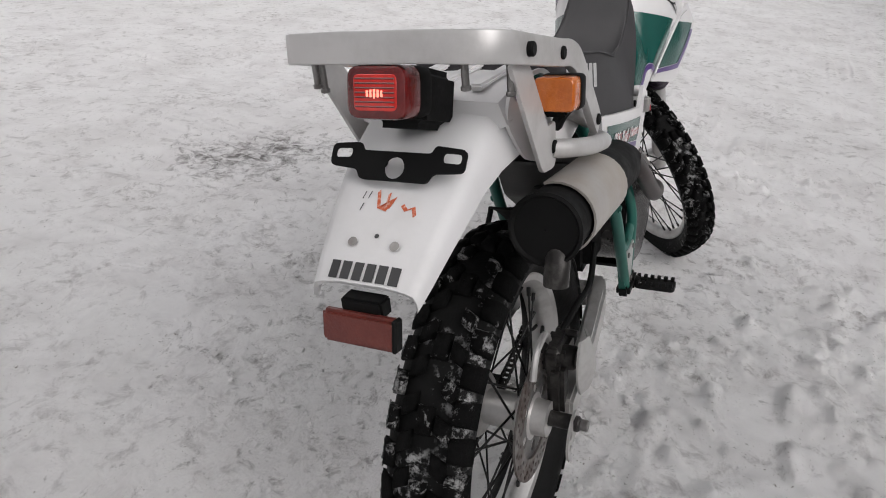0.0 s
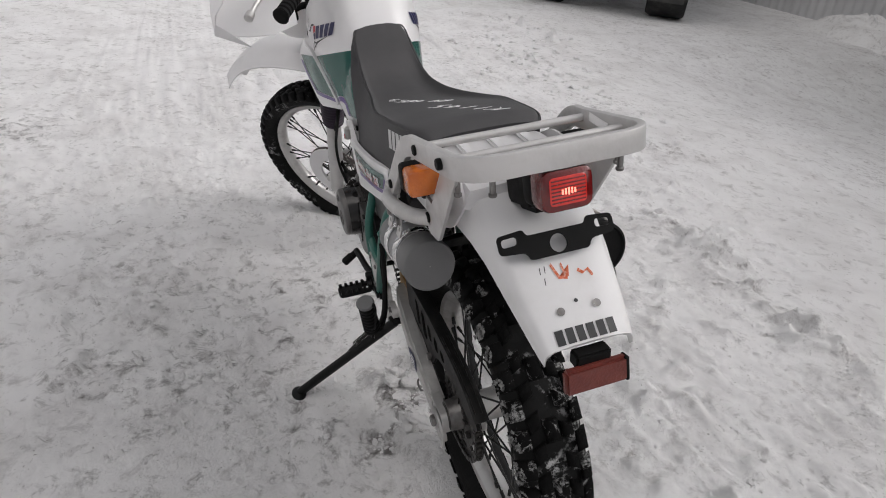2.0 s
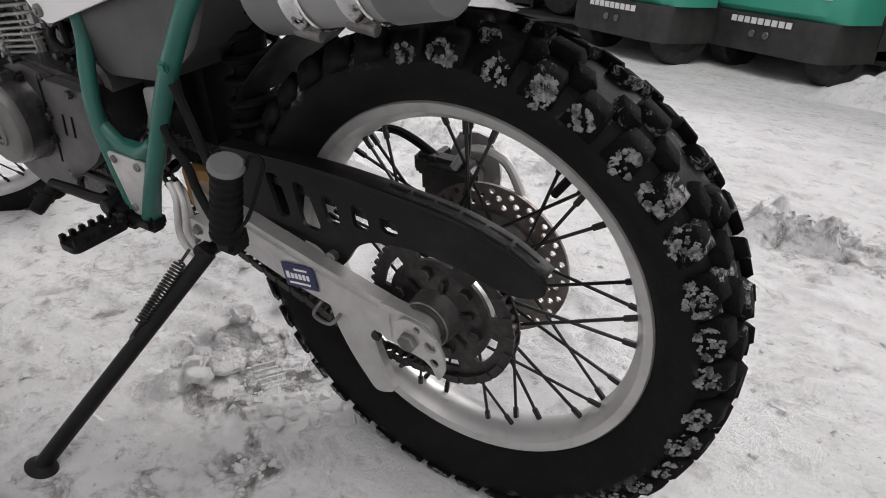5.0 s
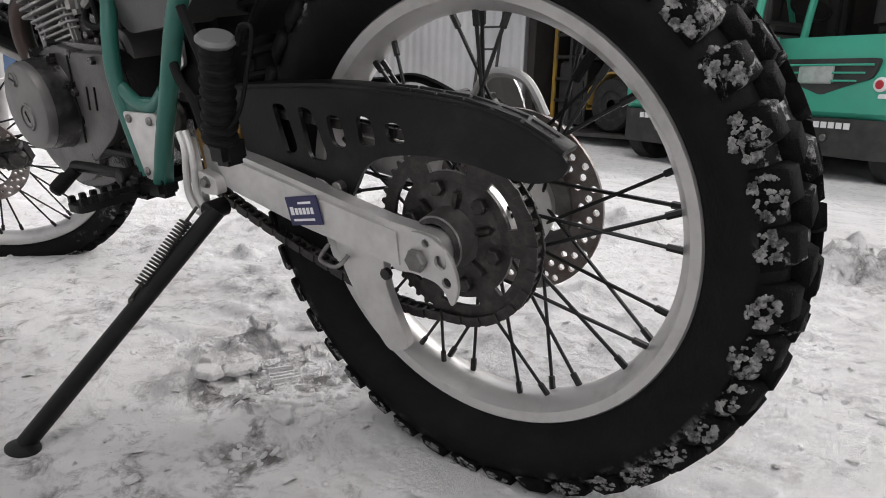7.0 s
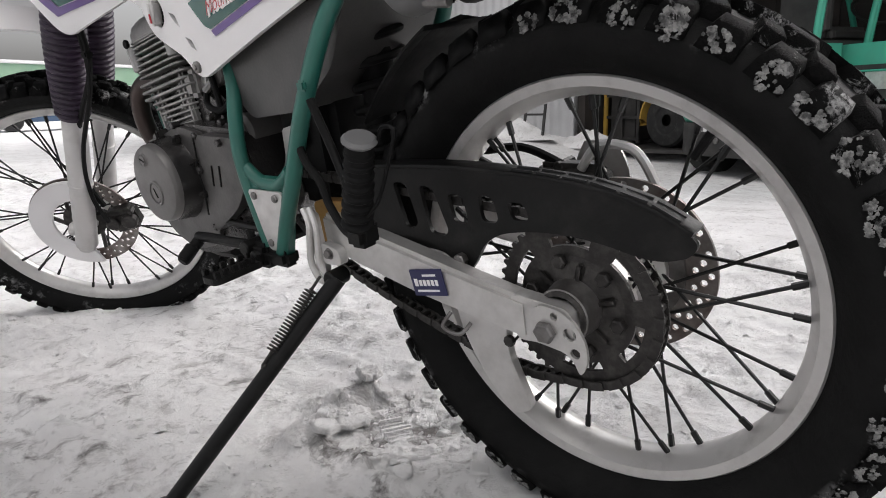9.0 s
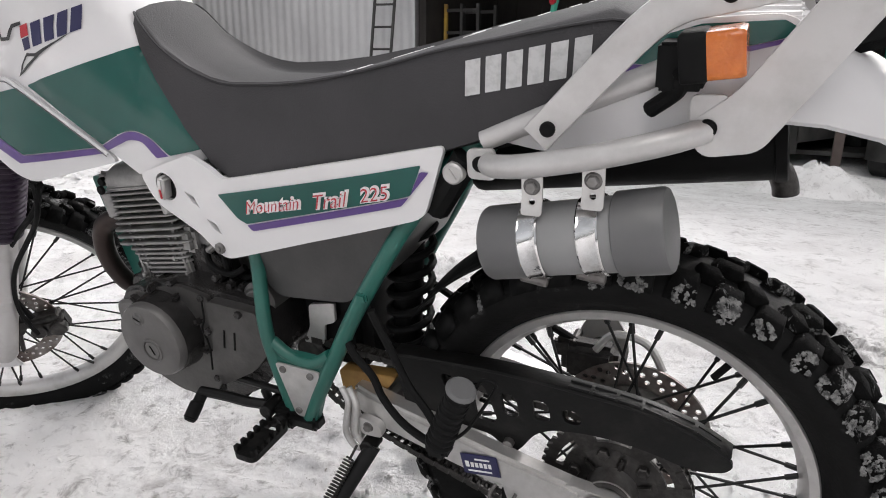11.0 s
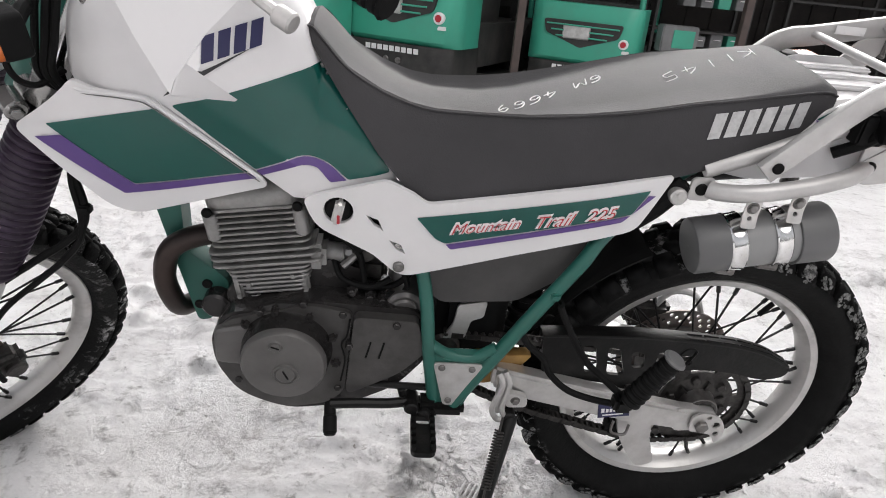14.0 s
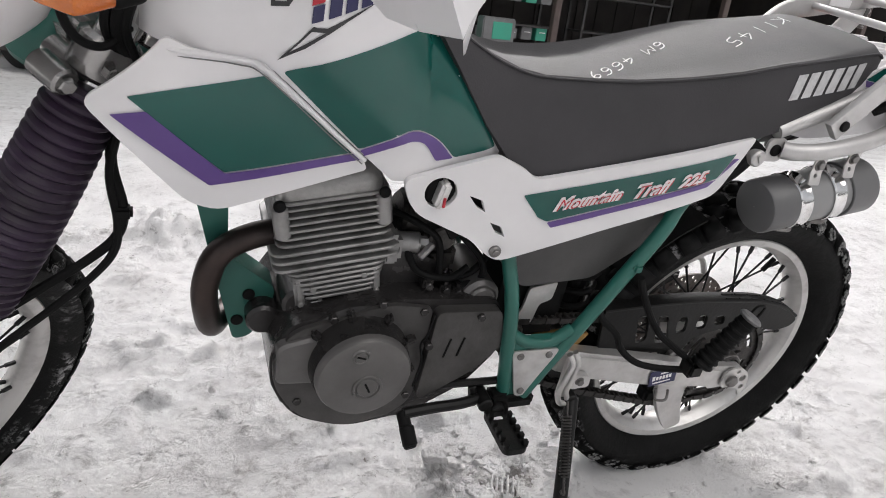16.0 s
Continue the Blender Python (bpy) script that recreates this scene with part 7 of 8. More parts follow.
for s in (1, -1):
    f = (lambda q: q) if s > 0 else mirrored
    tread = plate(rounded([(-0.020, -0.046), (0.020, -0.046), (0.020, 0.040), (-0.020, 0.040)], 0.012), -0.005, 0.005, [rounded([(-0.011, 0.016), (0.011, 0.016), (0.011, 0.031), (-0.011, 0.031)], 0.003)])
    m = Matrix.Translation((0.502, 0.172, 0.330)) @ Matrix.Rotation(radians(90), 4, "X") @ Matrix.Rotation(radians(0), 4, "Z")
    peg = part("rider_peg", f(moved(tread, m)), DUSTY_BLACK, bike, "black serrated foot peg", smooth=False)
    for k in range(6):
        for sx in (-1, 1):
            part("peg_tooth", f(moved(block((0.008, 0.012, 0.008), (sx * 0.0155, 0.008, -0.038 + 0.0145 * k), 0.001), m)), DUSTY_BLACK, peg, smooth=False)
    part("peg_bracket", f(add(rod((0.495, 0.10, 0.338), (0.500, 0.14, 0.334), 0.013, 10), block((0.035, 0.03, 0.04), (0.495, 0.118, 0.338), 0.006), block((0.060, 0.030, 0.026), (0.462, 0.117, 0.338), 0.007))), DUSTY_BLACK, peg)
    if s < 0:
        continue
    # passenger peg, folded up, on a bent tube bracket
    a, c = V(0.190, 0.192, 0.438), V(0.148, 0.205, 0.538)
    d = (c - a).normalized()
    pp = part("passenger_peg", f(rod(a, c - d * 0.004, 0.0148, 18)), BLACK, bike, "ribbed rubber passenger peg folded up")
    for k in range(8):
        part("peg_rib", f(rod(a + d * 0.0125 * k, a + d * (0.0125 * k + 0.0095), 0.0182 - 0.0003 * k, 18)), BLACK, pp)
    part("peg_cap", f(rod(c - d * 0.006, c + d * 0.002, 0.0185, 20)), PVC_DARK, pp, "worn grey end of the peg")
    part("peg_stay", f(tube([V(0.310, 0.128, 0.566), V(0.303, 0.129, 0.550), V(0.278, 0.135, 0.507), V(0.252, 0.145, 0.471), V(0.224, 0.156, 0.450), V(0.205, 0.168, 0.438), V(0.190, 0.180, 0.432)], 0.0056, 10)), BLACK, pp, "black bent peg stay")
    part("peg_stay", f(tube([V(0.360, 0.120, 0.505), V(0.347, 0.125, 0.486), V(0.319, 0.130, 0.462), V(0.303, 0.135, 0.434), V(0.273, 0.145, 0.412), V(0.237, 0.160, 0.409), V(0.200, 0.178, 0.417)], 0.0056, 10)), BLACK, pp, "black bent peg stay")
    part("peg_loop", f(tube([V(0.168, 0.196, 0.452), V(0.150, 0.192, 0.470), V(0.126, 0.192, 0.512), V(0.112, 0.192, 0.543), V(0.128, 0.192, 0.546), V(0.137, 0.192, 0.530)], 0.0022, 6)), BLACK, pp, "bent black wire loop")
    part("peg_hinge", f(block((0.03, 0.03, 0.03), (0.195, 0.182, 0.426), 0.006)), DUSTY_BLACK, pp)
shift = part("shift_lever", tube([V(0.520, 0.118, 0.348), V(0.560, 0.128, 0.350), V(0.610, 0.132, 0.352), V(0.655, 0.136, 0.352)], 0.0085, 10), DUSTY_BLACK, bike, "black shift lever")
part("shift_rubber", add(rod((0.655, 0.130, 0.350), (0.651, 0.176, 0.322), 0.0095, 12), rod((0.653, 0.15, 0.34), (0.651, 0.174, 0.324), 0.0112, 12)), BLACK, shift, "rubber shift tip")
part("shift_joint", add(rod((0.522, 0.10, 0.348), (0.522, 0.14, 0.348), 0.012, 12), rod((0.53, 0.112, 0.33), (0.54, 0.112, 0.37), 0.007, 8), rod((0.60, 0.11, 0.375), (0.48, 0.11, 0.372), 0.006, 8)), DUSTY_BLACK, shift)

# grey pipe used as a tool box, hung from the grab rail by two hose clamps
t0, t1 = V(0.138, 0.120, 0.683), V(-0.048, 0.120, 0.722)
td = (t1 - t0).normalized()
tool = part("tool_tube", rod(t0, t1, 0.0400, 48), PVC, bike, "grey plastic pipe used as a tool holder")


def pipe_cap(a, c, r):
    """A push-on cap with a rounded outer rim; a is its outer end."""
    d = (c - a).normalized()
    m = Matrix.Translation(a) @ d.to_track_quat("Z", "Y").to_matrix().to_4x4()
    h = (c - a).length
    return moved(lathe([(0.001, 0.0), (r - 0.006, 0.0), (r - 0.002, 0.0015), (r, 0.005), (r, h - 0.001), (r - 0.001, h), (r - 0.004, h)], 48, "z"), m)


part("end_cap", pipe_cap(t0 - td * 0.004, t0 + td * 0.050, 0.0418), PVC_DARK, tool, "dark grey pipe cap")
part("end_cap", pipe_cap(t1 + td * 0.004, t1 - td * 0.048, 0.0440), PVC_DARK, tool, "dark grey screw cap")
for x, top in ((0.084, 0.796), (0.022, 0.808)):
    p = t0 + td * ((t0.x - x) / -td.x)
    clamp = lathe([(0.0405, -0.0115), (0.0422, -0.0115), (0.0434, -0.0098), (0.0424, -0.0070), (0.0424, 0.0070), (0.0434, 0.0098), (0.0422, 0.0115), (0.0405, 0.0115)], 64, "z", closed=True)
    for v in clamp.verts:  # slightly buckled steel band
        v.co.x *= 1 + 0.012 * math.sin(5 * math.atan2(v.co.y, v.co.x) + x * 90)
        v.co.y *= 1 + 0.010 * math.sin(7 * math.atan2(v.co.y, v.co.x) + x * 50)
    part("hose_clamp", moved(clamp, Matrix.Translation(p) @ td.to_track_quat("Z", "Y").to_matrix().to_4x4()), CHROME, tool, "shiny steel hose clamp")
    strap = plate(rounded([(-0.011, p.z + 0.040), (0.011, p.z + 0.040), (0.011, top), (-0.011, top)], 0.004), -0.0012, 0.0012, [[(0.0035 * c, top - 0.048 + 0.0035 * d) for c, d in circle(1, 10)]])
    bmesh.ops.subdivide_edges(strap, edges=[e for e in strap.edges if e.calc_length() > 0.02], cuts=3)
    for v in strap.verts:  # bent outwards to follow the pipe
        v.co.y += 0.010 * max(0.0, (p.z + 0.055 - v.co.z) / 0.03)
    part("hanger_strap", moved(strap, Matrix.Translation((p.x, p.y + 0.026, 0))), ALU, tool, "punched steel strap")
    for z in (top - 0.012, top - 0.032):
        part("strap_bolt", add(rod((p.x, p.y + 0.026, z), (p.x, p.y + 0.0325, z), 0.0066, 6), rod((p.x, p.y + 0.026, z), (p.x, p.y + 0.0285, z), 0.0090, 16)), STEEL, tool)
    part("clamp_screw", add(rod(p + V(-0.014, 0.016, -0.042), p + V(0.016, 0.016, -0.039), 0.0062, 10), block((0.016, 0.014, 0.010), p + V(0.0, 0.010, -0.0415), 0.002)), STEEL, tool, "worm screw of the clamp")
# seat lock
part("seat_lock", add(rod((0.182, 0.100, 0.762), (0.182, 0.128, 0.762), 0.0125, 20), block((0.004, 0.003, 0.014), (0.182, 0.129, 0.762), 0.0005, turn=Matrix.Rotation(radians(35), 4, "Y"))), ALU, bike, "round seat lock")
part("lock_holder", tube([V(0.222, 0.09, 0.705), V(0.200, 0.100, 0.735), V(0.172, 0.105, 0.778)], 0.017, 10), BLACK, bike)
part("tail_rod", rod((0.06, -0.02, 0.79), (-0.07, 0.060, 0.800), 0.009, 10), BLACK, bike, "black rod under the tail")

# ---- yard behind the bike ----
YARD_GREEN = material("forklift_green_paint", (0.045, 0.34, 0.235), 0.4, second=(0.06, 0.28, 0.20), scale=3, contrast=(0.45, 0.8), bump=0.05, bump_scale=40)
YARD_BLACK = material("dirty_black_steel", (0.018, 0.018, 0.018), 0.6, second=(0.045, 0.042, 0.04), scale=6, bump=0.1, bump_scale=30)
YARD_RUBBER = material("forklift_tyre", (0.014, 0.014, 0.014), 0.75, second=(0.06, 0.058, 0.056), scale=9, contrast=(0.5, 0.8))


def forklift():
    """A counterbalance forklift seen from behind: x is its right, y points to its rear."""
    ob = thing("forklift", "green and black forklift truck parked with its counterweight outwards", "forklift", group="forklifts in a row")
    w = 0.53
    cw = loft([[V(x, y, z) for x, y in rounded([(-w, -0.50), (w, -0.50), (w, -0.10, 0.16), (w * 0.8, d, 0.12), (-w * 0.8, d, 0.12), (-w, -0.10, 0.16)], 0.05)] for z, d in ((0.42, -0.02), (0.46, 0.03), (0.62, 0.04), (0.86, -0.02), (0.95, -0.08))])
    body = part("counterweight", cw, YARD_GREEN, ob, "rounded green counterweight")
    vent = plate(rounded([(-0.37, 0.80), (0.37, 0.80), (0.34, 0.68), (0.10, 0.60), (0.0, 0.565), (-0.10, 0.60), (-0.34, 0.68)], 0.03), 0, 0.03, bevel=0.004)
    vent_ob = part("vent", moved(vent, Matrix.Translation((0, 0.012, 0))), YARD_BLACK, body, "dark vent opening")
    for k in range(3):
        part("vent_bar", rod((-0.34 + 0.05 * k, 0.050, 0.76 - 0.05 * k), (0.34 - 0.05 * k, 0.050, 0.76 - 0.05 * k), 0.008, 6), YARD_GREEN, vent_ob)
    part("engine_box", block((0.26, 0.02, 0.12), (0.05, 0.048, 0.70), 0.01), ALU, vent_ob, "pale box inside the vent")
    base = part("chassis", loft([[V(x, y, z) for x, y in rounded([(-0.50, -0.6), (0.50, -0.6), (0.50, -0.05), (0.36, 0.02), (-0.36, 0.02), (-0.50, -0.05)], 0.04)] for z in (0.17, 0.20, 0.42)]), YARD_BLACK, ob, "black chassis")
    for k in range(9):
        part("maker_bar", block((0.040, 0.006, 0.040), (0.216 - 0.054 * k, 0.032, 0.375), 0.0), DECAL_WHITE, base, "white lettering bar")
    for x in (-0.06, 0.05):
        part("tow_hole", rod((x, 0.02, 0.29), (x, 0.035, 0.29), 0.025, 12), STEEL, base)
    part("sticker", rod((-0.39, 0.0, 0.64), (-0.39, 0.045, 0.64), 0.045, 20), DECAL_WHITE, body, "round white sticker")
    part("sticker_mark", rod((-0.39, 0.03, 0.64), (-0.39, 0.048, 0.64), 0.030, 20), DECAL_RED, body)
    part("sticker", block((0.12, 0.02, 0.028), (-0.39, 0.022, 0.57), 0.002), DECAL_WHITE, body)
    for x in (-0.40, 0.40):
        wheel = part("steer_wheel", moved(lathe([(0.06, -0.06), (0.14, -0.06), (0.15, -0.075), (0.235, -0.075), (0.25, -0.055), (0.25, 0.055), (0.235, 0.075), (0.15, 0.075), (0.14, 0.06), (0.06, 0.06)], 28, "x"), Matrix.Translation((x, -0.30, 0.25))), YARD_RUBBER, ob, "worn solid tyre")
    for x in (-0.46, 0.46):
        part("drive_wheel", moved(lathe([(0.08, -0.08), (0.18, -0.08), (0.20, -0.10), (0.30, -0.10), (0.32, -0.07), (0.32, 0.07), (0.30, 0.10), (0.20, 0.10), (0.18, 0.08), (0.08, 0.08)], 28, "x"), Matrix.Translation((x, -1.75, 0.32))), YARD_RUBBER, ob, "worn solid tyre")
    part("body", loft([[V(x, y, z) for x, y in rounded([(-0.5, -2.0), (0.5, -2.0), (0.5, -0.5), (-0.5, -0.5)], 0.05)] for z in (0.25, 0.56, 0.60)]), YARD_BLACK, ob, "dark body side")
    part("hood", loft([[V(x, y, z) for x, y in rounded([(-0.40, -1.25), (0.40, -1.25), (0.40, -0.45), (-0.40, -0.45)], 0.05)] for z in (0.6, 0.95, 0.98)]), YARD_BLACK, ob)
    part("seat", add(block((0.45, 0.42, 0.12), (0, -0.95, 1.04), 0.04, 3), block((0.45, 0.12, 0.45), (0, -0.72, 1.25), 0.05, 3)), YARD_BLACK, ob, "black operator seat")
    for x in (-0.46, 0.46):
        part("guard_post", tube([V(x, -0.30, 0.92), V(x * 0.98, -0.35, 1.25), V(x * 0.95, -0.45, 1.66)], 0.028, 8), YARD_GREEN, ob, "green overhead guard post")
        part("guard_post", tube([V(x, -1.95, 0.62), V(x, -1.87, 1.1), V(x * 0.95, -1.60, 1.66)], 0.026, 8), YARD_GREEN, ob, "green overhead guard post")
        part("tail_lamp", block((0.06, 0.05, 0.16), (x * 0.98, -0.33, 1.35), 0.012), DECAL_RED, ob, "red tail lamp")
    part("roof", add(block((0.95, 0.07, 0.06), (0, -0.45, 1.68), 0.01), block((0.95, 0.07, 0.06), (0, -1.60, 1.68), 0.01), *[block((0.05, 1.15, 0.05), (-0.4 + 0.16 * k, -1.02, 1.68), 0.01) for k in range(6)]), YARD_GREEN, ob, "barred overhead guard")
    for x in (-0.28, 0.28):
        part("mast", add(block((0.10, 0.14, 1.70), (x, -2.2, 0.95), 0.01), block((0.06, 0.10, 1.6), (x * 0.7, -2.2, 0.95), 0.01)), YARD_BLACK, ob, "black mast rail")
    part("fork_carriage", add(block((0.9, 0.06, 0.10), (0, -2.32, 0.35), 0.01), block((0.9, 0.06, 0.10), (0, -2.32, 0.75), 0.01)), YARD_BLACK, ob)
    for x in (-0.25, 0.25):
        part("fork", add(block((0.11, 0.045, 0.6), (x, -2.37, 0.4), 0.008), block((0.11, 1.0, 0.045), (x, -2.87, 0.12), 0.008)), YARD_BLACK, ob)
    part("steering_wheel", moved(lathe([(0.16 + 0.014 * math.cos(a), 0.014 * math.sin(a)) for a in [2 * math.pi * j / 8 for j in range(8)]], 28, "z", closed=True), Matrix.Translation((0, -1.45, 1.25)) @ Matrix.Rotation(radians(35), 4, "X")), YARD_BLACK, ob)
    return ob


first = forklift()
first.matrix_basis = pose(-1.66, -7.06, -0.41, 0, 0, -26) @ Matrix.Scale(1.28, 4)
for m in (pose(0.57, -6.84, -0.40, 0, 0, -29), pose(2.06, -6.75, -0.40, 0, 0, -28)):
    copy_thing(first, m @ Matrix.Scale(1.13, 4))

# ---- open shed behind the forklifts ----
BOARD = material("near_black_boards", (0.022, 0.019, 0.018), 0.85, second=(0.040, 0.034, 0.031), scale=2.5, bump=0.2, bump_scale=25)
POST = material("brown_steel_post", (0.055, 0.040, 0.036), 0.6, second=(0.085, 0.062, 0.055), scale=5)
PALE = material("pale_corrugated_sheet", (0.55, 0.55, 0.56), 0.5, second=(0.44, 0.44, 0.45), scale=1.5, contrast=(0.4, 0.8))
GREY_STEEL = material("grey_painted_steel", (0.20, 0.20, 0.205), 0.5, second=(0.13, 0.13, 0.13), scale=4)
YELLOW = material("worn_yellow_paint", (0.48, 0.30, 0.05), 0.5, second=(0.30, 0.19, 0.06), scale=6)
FAR_GREEN = material("faded_green_paint", (0.13, 0.24, 0.16), 0.6, second=(0.16, 0.26, 0.18), scale=0.5)
CAR_BLUE = material("blue_car_paint", (0.05, 0.09, 0.16), 0.3, second=(0.06, 0.10, 0.17), scale=2)
WINDOW = material("dark_window_glass", (0.02, 0.022, 0.025), 0.1)

shed = thing("shed", "dark open-fronted storage shed with brown steel posts", "shed", kind="structure")
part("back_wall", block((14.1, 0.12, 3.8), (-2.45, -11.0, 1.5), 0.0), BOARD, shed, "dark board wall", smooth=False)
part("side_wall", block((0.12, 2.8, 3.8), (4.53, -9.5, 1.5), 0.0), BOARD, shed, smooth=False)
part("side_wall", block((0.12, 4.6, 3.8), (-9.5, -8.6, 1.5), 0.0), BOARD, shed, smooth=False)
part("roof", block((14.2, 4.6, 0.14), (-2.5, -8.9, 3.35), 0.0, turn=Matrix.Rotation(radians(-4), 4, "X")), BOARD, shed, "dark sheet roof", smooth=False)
part("floor_slab", block((13.9, 3.2, 0.05), (-2.5, -9.35, -0.198), 0.0), YARD_BLACK, shed, "dark floor slab", smooth=False)
for x in (-8.4, -5.8, -3.3, -0.78):
    part("post", block((0.085, 0.085, 3.5), (x, -6.45, 1.45), 0.006), POST, shed, "brown steel post", smooth=False)
    part("rafter", block((0.08, 4.5, 0.16), (x, -8.7, 3.1), 0.0), POST, shed, smooth=False)
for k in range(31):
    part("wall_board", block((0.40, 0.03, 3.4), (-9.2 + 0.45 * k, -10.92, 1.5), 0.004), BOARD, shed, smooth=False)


def shelf_unit(at, width, levels):
    ob = thing("storage_shelf", "dark steel storage shelf with grey boxes and cans", "shelf", at)
    for x in (-width / 2, width / 2):
        for y in (-0.22, 0.22):
            part("upright", block((0.04, 0.04, 1.9), (x, y, 0.95), 0.003), YARD_BLACK, ob, smooth=False)
    for k in range(levels):
        part("shelf", block((width, 0.5, 0.03), (0, 0, 0.25 + 0.5 * k), 0.003), YARD_BLACK, ob, smooth=False)
    return ob


shelf_unit(pose(-3.5, -8.2, -0.17), 1.3, 4)
shelf_unit(pose(-5.4, -8.2, -0.17), 1.5, 4)
random.seed(9)
for k in range(9):
    x = -4.0 + 0.24 * (k % 5)
    lev = 0.30 + 0.5 * (k // 5) + 0.55
    h = random.uniform(0.12, 0.26)
    box_ob = tagged(new("storage_box"), "grey steel tool box on a shelf", "box", group="boxes on the shelf")
    box_ob.matrix_basis = pose(x, -8.1, lev - 0.46)
    part("body", block((0.17, 0.22, h), (0, 0, h / 2), 0.008), GREY_STEEL if k % 3 else YARD_GREEN, box_ob, smooth=False)
    part("handle", tube([V(-0.04, 0.115, h * 0.6), V(-0.035, 0.135, h * 0.62), V(0.035, 0.135, h * 0.62), V(0.04, 0.115, h * 0.6)], 0.006, 6), DECAL_WHITE, box_ob)
screen = thing("control_cabinet", "small grey control cabinet on a dark stand", "cabinet", pose(-2.75, -6.9, -0.17))
part("stand", block((0.3, 0.25, 0.55), (0, 0, 0.275), 0.01), YARD_BLACK, screen)
part("body", block((0.44, 0.20, 0.30), (0, 0, 0.70), 0.015), GREY_STEEL, screen)
part("door", block((0.26, 0.012, 0.20), (-0.04, 0.104, 0.70), 0.004), YARD_GREEN, screen)

# pale corrugated building beside the shed
barn = thing("corrugated_building", "pale corrugated metal building beside the shed", "building", kind="structure")
sheet = bmesh.new()
cols = []
for k in range(230):
    x = 4.6 + 0.03 * k
    y = -8.0 + 0.014 * math.sin(2 * math.pi * k / 5)
    cols.append([sheet.verts.new((x, y, z)) for z in (-0.25, 4.2)])
for a, c in zip(cols, cols[1:]):
    sheet.faces.new((a[0], c[0], c[1], a[1]))
part("front_sheet", sheet, PALE, barn, "pale corrugated sheet", angle=80)
part("core", block((6.9, 4.0, 4.4), (8.1, -10.1, 2.0), 0.0), PALE, barn, smooth=False)
part("eave", block((7.2, 0.3, 0.12), (8.1, -7.95, 4.25), 0.02), GREY_STEEL, barn)
ladder = thing("ladder", "dark steel ladder leaning on the pale wall", "ladder")
for x in (4.72, 5.04):
    part("rail", rod((x, -7.35, 0.0), (x, -7.9, 3.0), 0.022, 8), YARD_BLACK, ladder)
for k in range(9):
    t = 0.1 + 0.1 * k
    part("rung", rod((4.72, -7.35 - 0.55 * t, 3.0 * t), (5.04, -7.35 - 0.55 * t, 3.0 * t), 0.015, 8), YARD_BLACK, ladder)

cage = thing("load_cage", "black steel load cage with yellow corner posts", "cage", pose(4.05, -8.75, -0.17, 0, 0, -8))
for x in (-0.28, 0.0, 0.28):
    for y in (-0.25, 0.25):
        part("upright", block((0.05, 0.05, 1.7), (x, y, 0.87), 0.004), YELLOW if (x > 0.2 and y > 0) else YARD_BLACK, cage, smooth=False)
for k in range(6):
    for y in (-0.25, 0.25):
        part("bar", block((0.60, 0.035, 0.045), (0, y, 0.08 + 0.31 * k), 0.004), YARD_BLACK, cage, smooth=False)
part("load", block((0.46, 0.42, 0.9), (0, 0, 0.50), 0.03), YARD_BLACK, cage, "dark load")
old = thing("loader_machine", "dark machine with a brown-yellow wheel arch", "machine", pose(3.12, -8.25, -0.17, 0, 0, -20))
part("wheel", moved(lathe([(0.08, -0.09), (0.18, -0.09), (0.20, -0.11), (0.33, -0.11), (0.36, -0.08), (0.36, 0.08), (0.33, 0.11), (0.20, 0.11), (0.18, 0.09), (0.08, 0.09)], 28, "y"), Matrix.Translation((0.05, 0.12, 0.36))), YARD_RUBBER, old, "large black tyre")
arch = [V(0.05 + 0.43 * math.cos(a), 0.12, 0.36 + 0.43 * math.sin(a)) for a in [radians(-10 + 150 * k / 12) for k in range(13)]]
part("wheel_arch", sweep(arch, [(-0.14, -0.012), (0.14, -0.012), (0.14, 0.012), (-0.14, 0.012)], up=(0, 0, 1)), YELLOW, old, "worn yellow wheel arch")
part("body", block((0.7, 0.6, 0.7), (0.15, -0.40, 0.60), 0.05), YARD_BLACK, old)

SNOW_PILE = snow


def snow_heap(at, rx, ry, h, seed):
    """A lumpy heap of shovelled snow."""
    bm = bmesh.new()
    rows, cols_ = 14, 28
    top = bm.verts.new((0, 0, h))
    rings_ = []
    for i in range(1, rows):
        t = i / (rows - 1)
        ring = []
        for j in range(cols_):
            a = 2 * math.pi * j / cols_
            w = 1 + 0.25 * (noise.noise(V(math.cos(a) * 2, math.sin(a) * 2, t * 3 + seed)))
            ring.append(bm.verts.new((rx * t * w * math.cos(a), ry * t * w * math.sin(a), h * (1 - t ** 1.6) * (1 + 0.3 * noise.noise(V(3 * math.cos(a), 3 * math.sin(a), 4 * t + seed))) - 0.02 * t)))
        rings_.append(ring)
    for j in range(cols_):
        bm.faces.new((top, rings_[0][j], rings_[0][(j + 1) % cols_]))
    for r, q in zip(rings_, rings_[1:]):
        for j in range(cols_):
            bm.faces.new((r[j], r[(j + 1) % cols_], q[(j + 1) % cols_], q[j]))
    ob = part("snow_heap", bm, SNOW_PILE, None, at=at, angle=60)
    return tagged(ob, "lumpy heap of shovelled grey-white snow", "snow heap", group="heaps of snow")


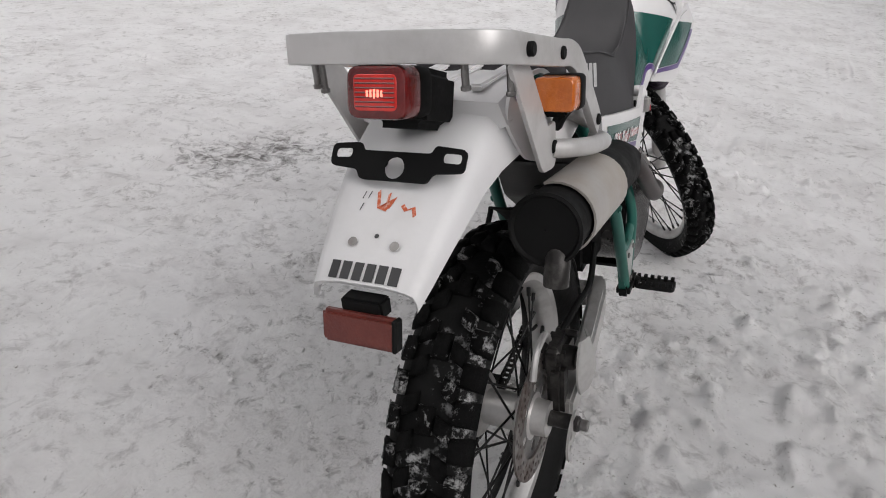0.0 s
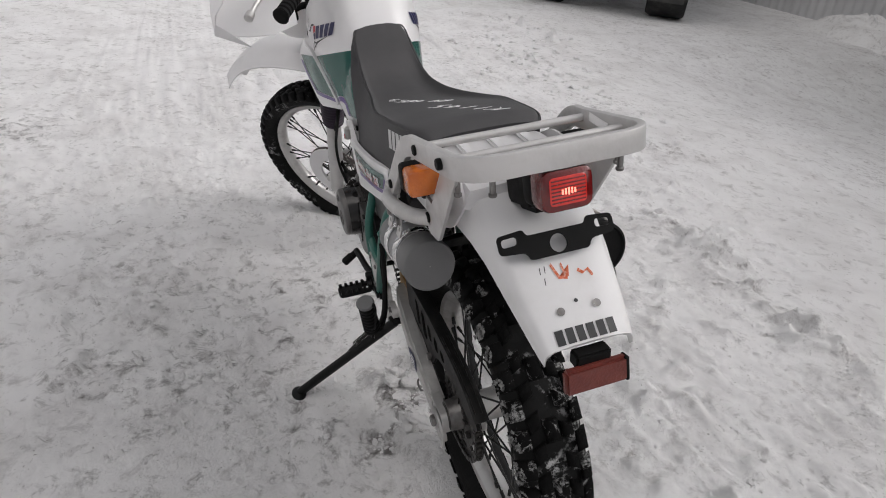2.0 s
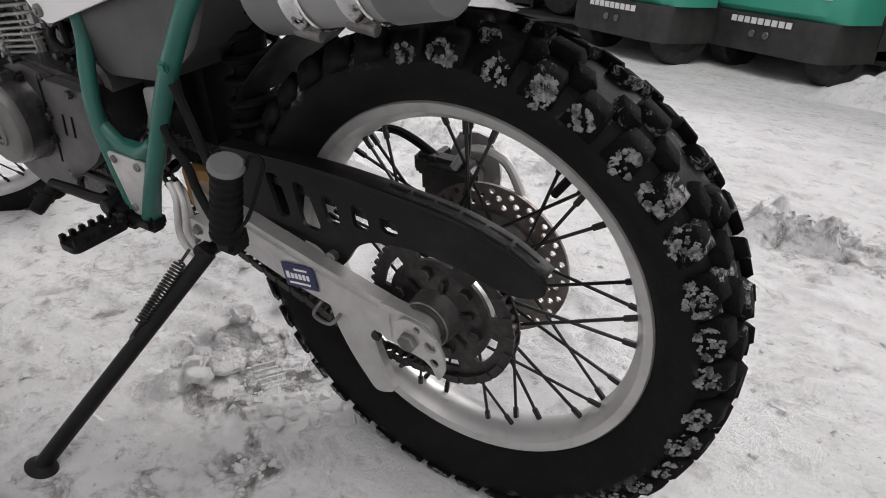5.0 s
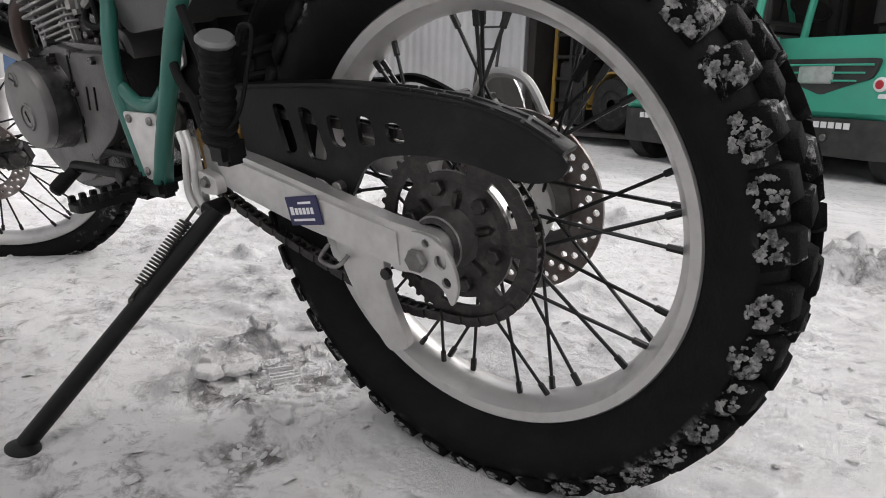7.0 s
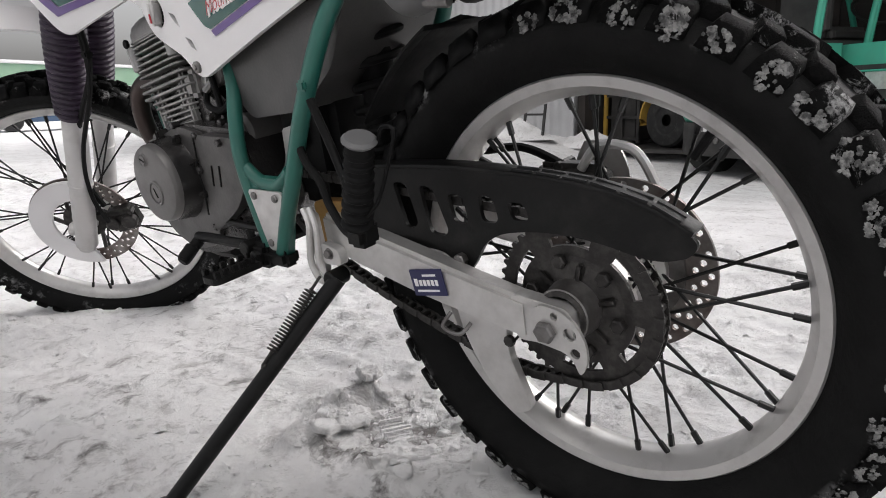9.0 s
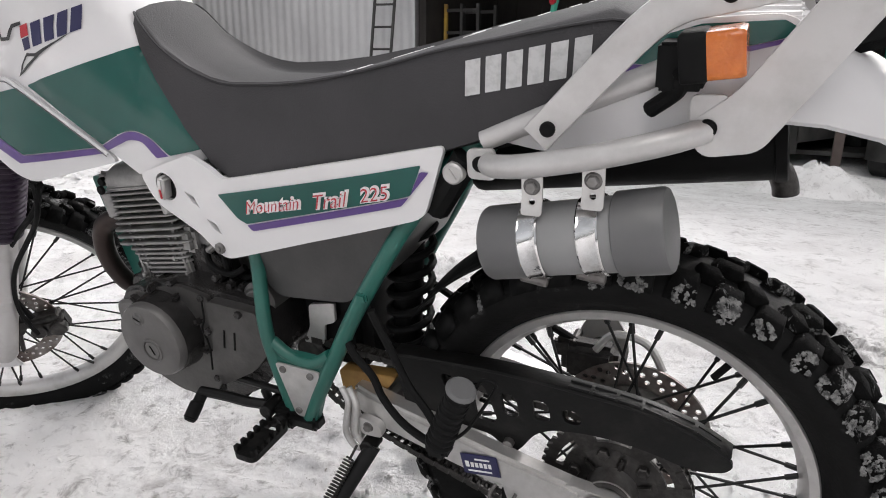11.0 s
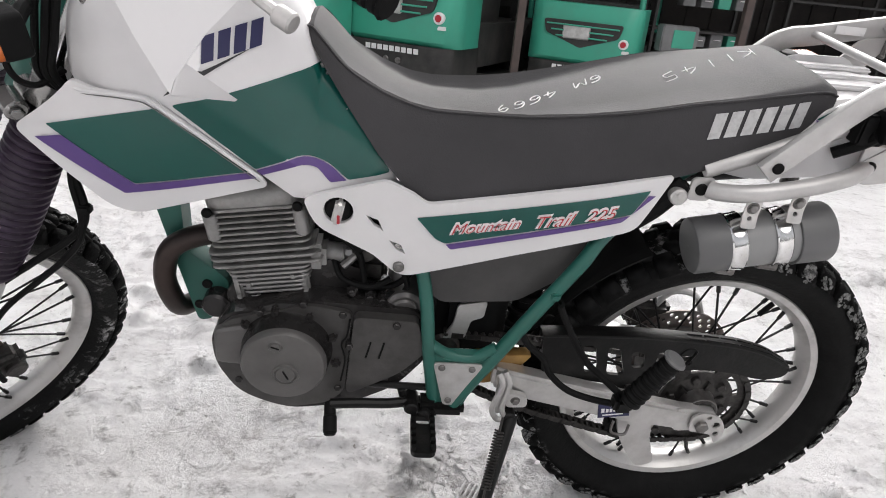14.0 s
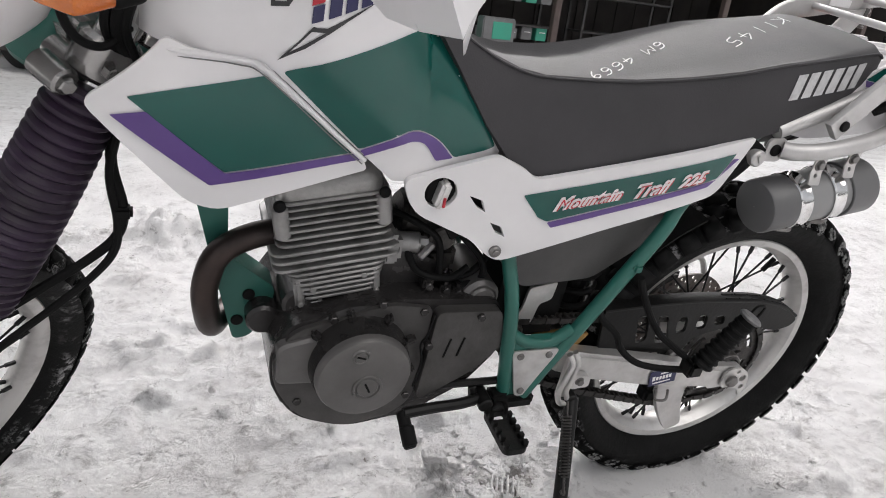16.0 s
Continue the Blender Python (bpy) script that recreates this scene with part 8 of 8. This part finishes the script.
snow_heap(pose(5.5, -7.35, -0.02), 1.0, 0.5, 0.30, 1)
snow_heap(pose(4.2, -7.75, -0.14), 0.5, 0.35, 0.20, 2)
snow_heap(pose(-0.62, -6.05, -0.36), 0.60, 0.34, 0.26, 3)
snow_heap(pose(5.61, -2.65, -0.01), 0.10, 0.07, 0.10, 4)
snow_heap(pose(4.95, -2.68, -0.01), 0.12, 0.08, 0.11, 5)

# truck parked ahead, of which the wheels and underside show
truck = thing("truck", "dark parked truck standing in the snow", "truck", pose(7.03, -4.46, 0.0, 0, 0, -127))
for x in (-0.92, -0.62, 0.80):
    tyre_w = 0.13 if x < 0 else 0.24
    wheel = part("wheel", moved(lathe([(0.10, -tyre_w * 0.8), (0.22, -tyre_w * 0.8), (0.24, -tyre_w), (0.37, -tyre_w), (0.40, -tyre_w * 0.75), (0.40, tyre_w * 0.75), (0.37, tyre_w), (0.24, tyre_w), (0.22, tyre_w * 0.8), (0.10, tyre_w * 0.8)], 32, "x"), Matrix.Translation((x, 0.0, 0.40))), YARD_RUBBER, truck, "black truck tyre")
part("axle", rod((-0.9, 0, 0.42), (0.8, 0, 0.42), 0.07, 12), YARD_BLACK, truck)
part("differential", lathe([(0.001, -0.16), (0.10, -0.14), (0.17, 0.0), (0.10, 0.14), (0.001, 0.16)], 20, "x"), YARD_BLACK, truck, at=pose(0.05, 0, 0.42))
for x in (-0.42, 0.42):
    part("chassis_rail", block((0.09, 4.5, 0.18), (x, 1.6, 0.72), 0.006), YARD_BLACK, truck)
part("cargo_body", block((2.1, 5.0, 1.7), (0, 2.0, 1.72), 0.03), YARD_BLACK, truck, "dark cargo body")
part("rear_bumper", block((1.9, 0.10, 0.14), (0, -0.55, 0.62), 0.015), YARD_BLACK, truck)
part("mud_flap", block((0.5, 0.02, 0.40), (0.75, -0.46, 0.42), 0.004), YARD_BLACK, truck)

# far edge of the yard
hall = thing("distant_hall", "long pale hall with a green upper band, far across the yard", "building", pose(62.0, -18.0, 0.0, 0, 0, 16), kind="structure")
part("wall", block((10.0, 46.0, 2.6), (0, 4.0, 1.3), 0.0), DECAL_WHITE, hall, "pale wall", smooth=False)
part("band", block((10.3, 46.4, 1.5), (0, 4.0, 3.3), 0.0), FAR_GREEN, hall, "green upper band", smooth=False)
part("roof", block((10.8, 47.0, 0.25), (0, 4.0, 4.15), 0.05), PALE, hall, smooth=False)
for k in range(9):
    win = part("window", block((0.08, 2.6, 1.0), (-5.05, -16 + 5 * k, 1.6), 0.02), WINDOW, hall, "dark window", smooth=False)
    part("window_frame", block((0.10, 0.12, 1.0), (-5.07, -16 + 5 * k, 1.6), 0.01), DECAL_WHITE, win, smooth=False)

car = thing("car", "small blue car parked far across the snowy yard", "car", pose(20.5, -6.9, 0.0, 0, 0, 75))
part("body", loft([[V(x, y, z) for x, z in rounded([(-1.9, 0.25), (1.9, 0.25), (1.95, 0.6), (1.6, 0.78), (-1.85, 0.85), (-1.95, 0.5)], 0.12)] for y in (-0.8, -0.76, 0.76, 0.8)]), CAR_BLUE, car, "blue painted body")
part("cabin", loft([[V(x, y, z) for x, z in rounded([(-1.6, 0.80), (0.95, 0.78), (0.35, 1.38), (-1.25, 1.40)], 0.12)] for y in (-0.70, -0.62, 0.62, 0.70)]), WINDOW, car, "dark glazed cabin")
part("roof", block((1.5, 1.25, 0.06), (-0.45, 0, 1.40), 0.03), CAR_BLUE, car)
for x in (-1.2, 1.25):
    for y in (-0.76, 0.76):
        part("wheel", moved(lathe([(0.05, -0.08), (0.29, -0.10), (0.31, -0.06), (0.31, 0.06), (0.29, 0.10), (0.05, 0.08)], 24, "y"), Matrix.Translation((x, y, 0.31))), YARD_RUBBER, car)
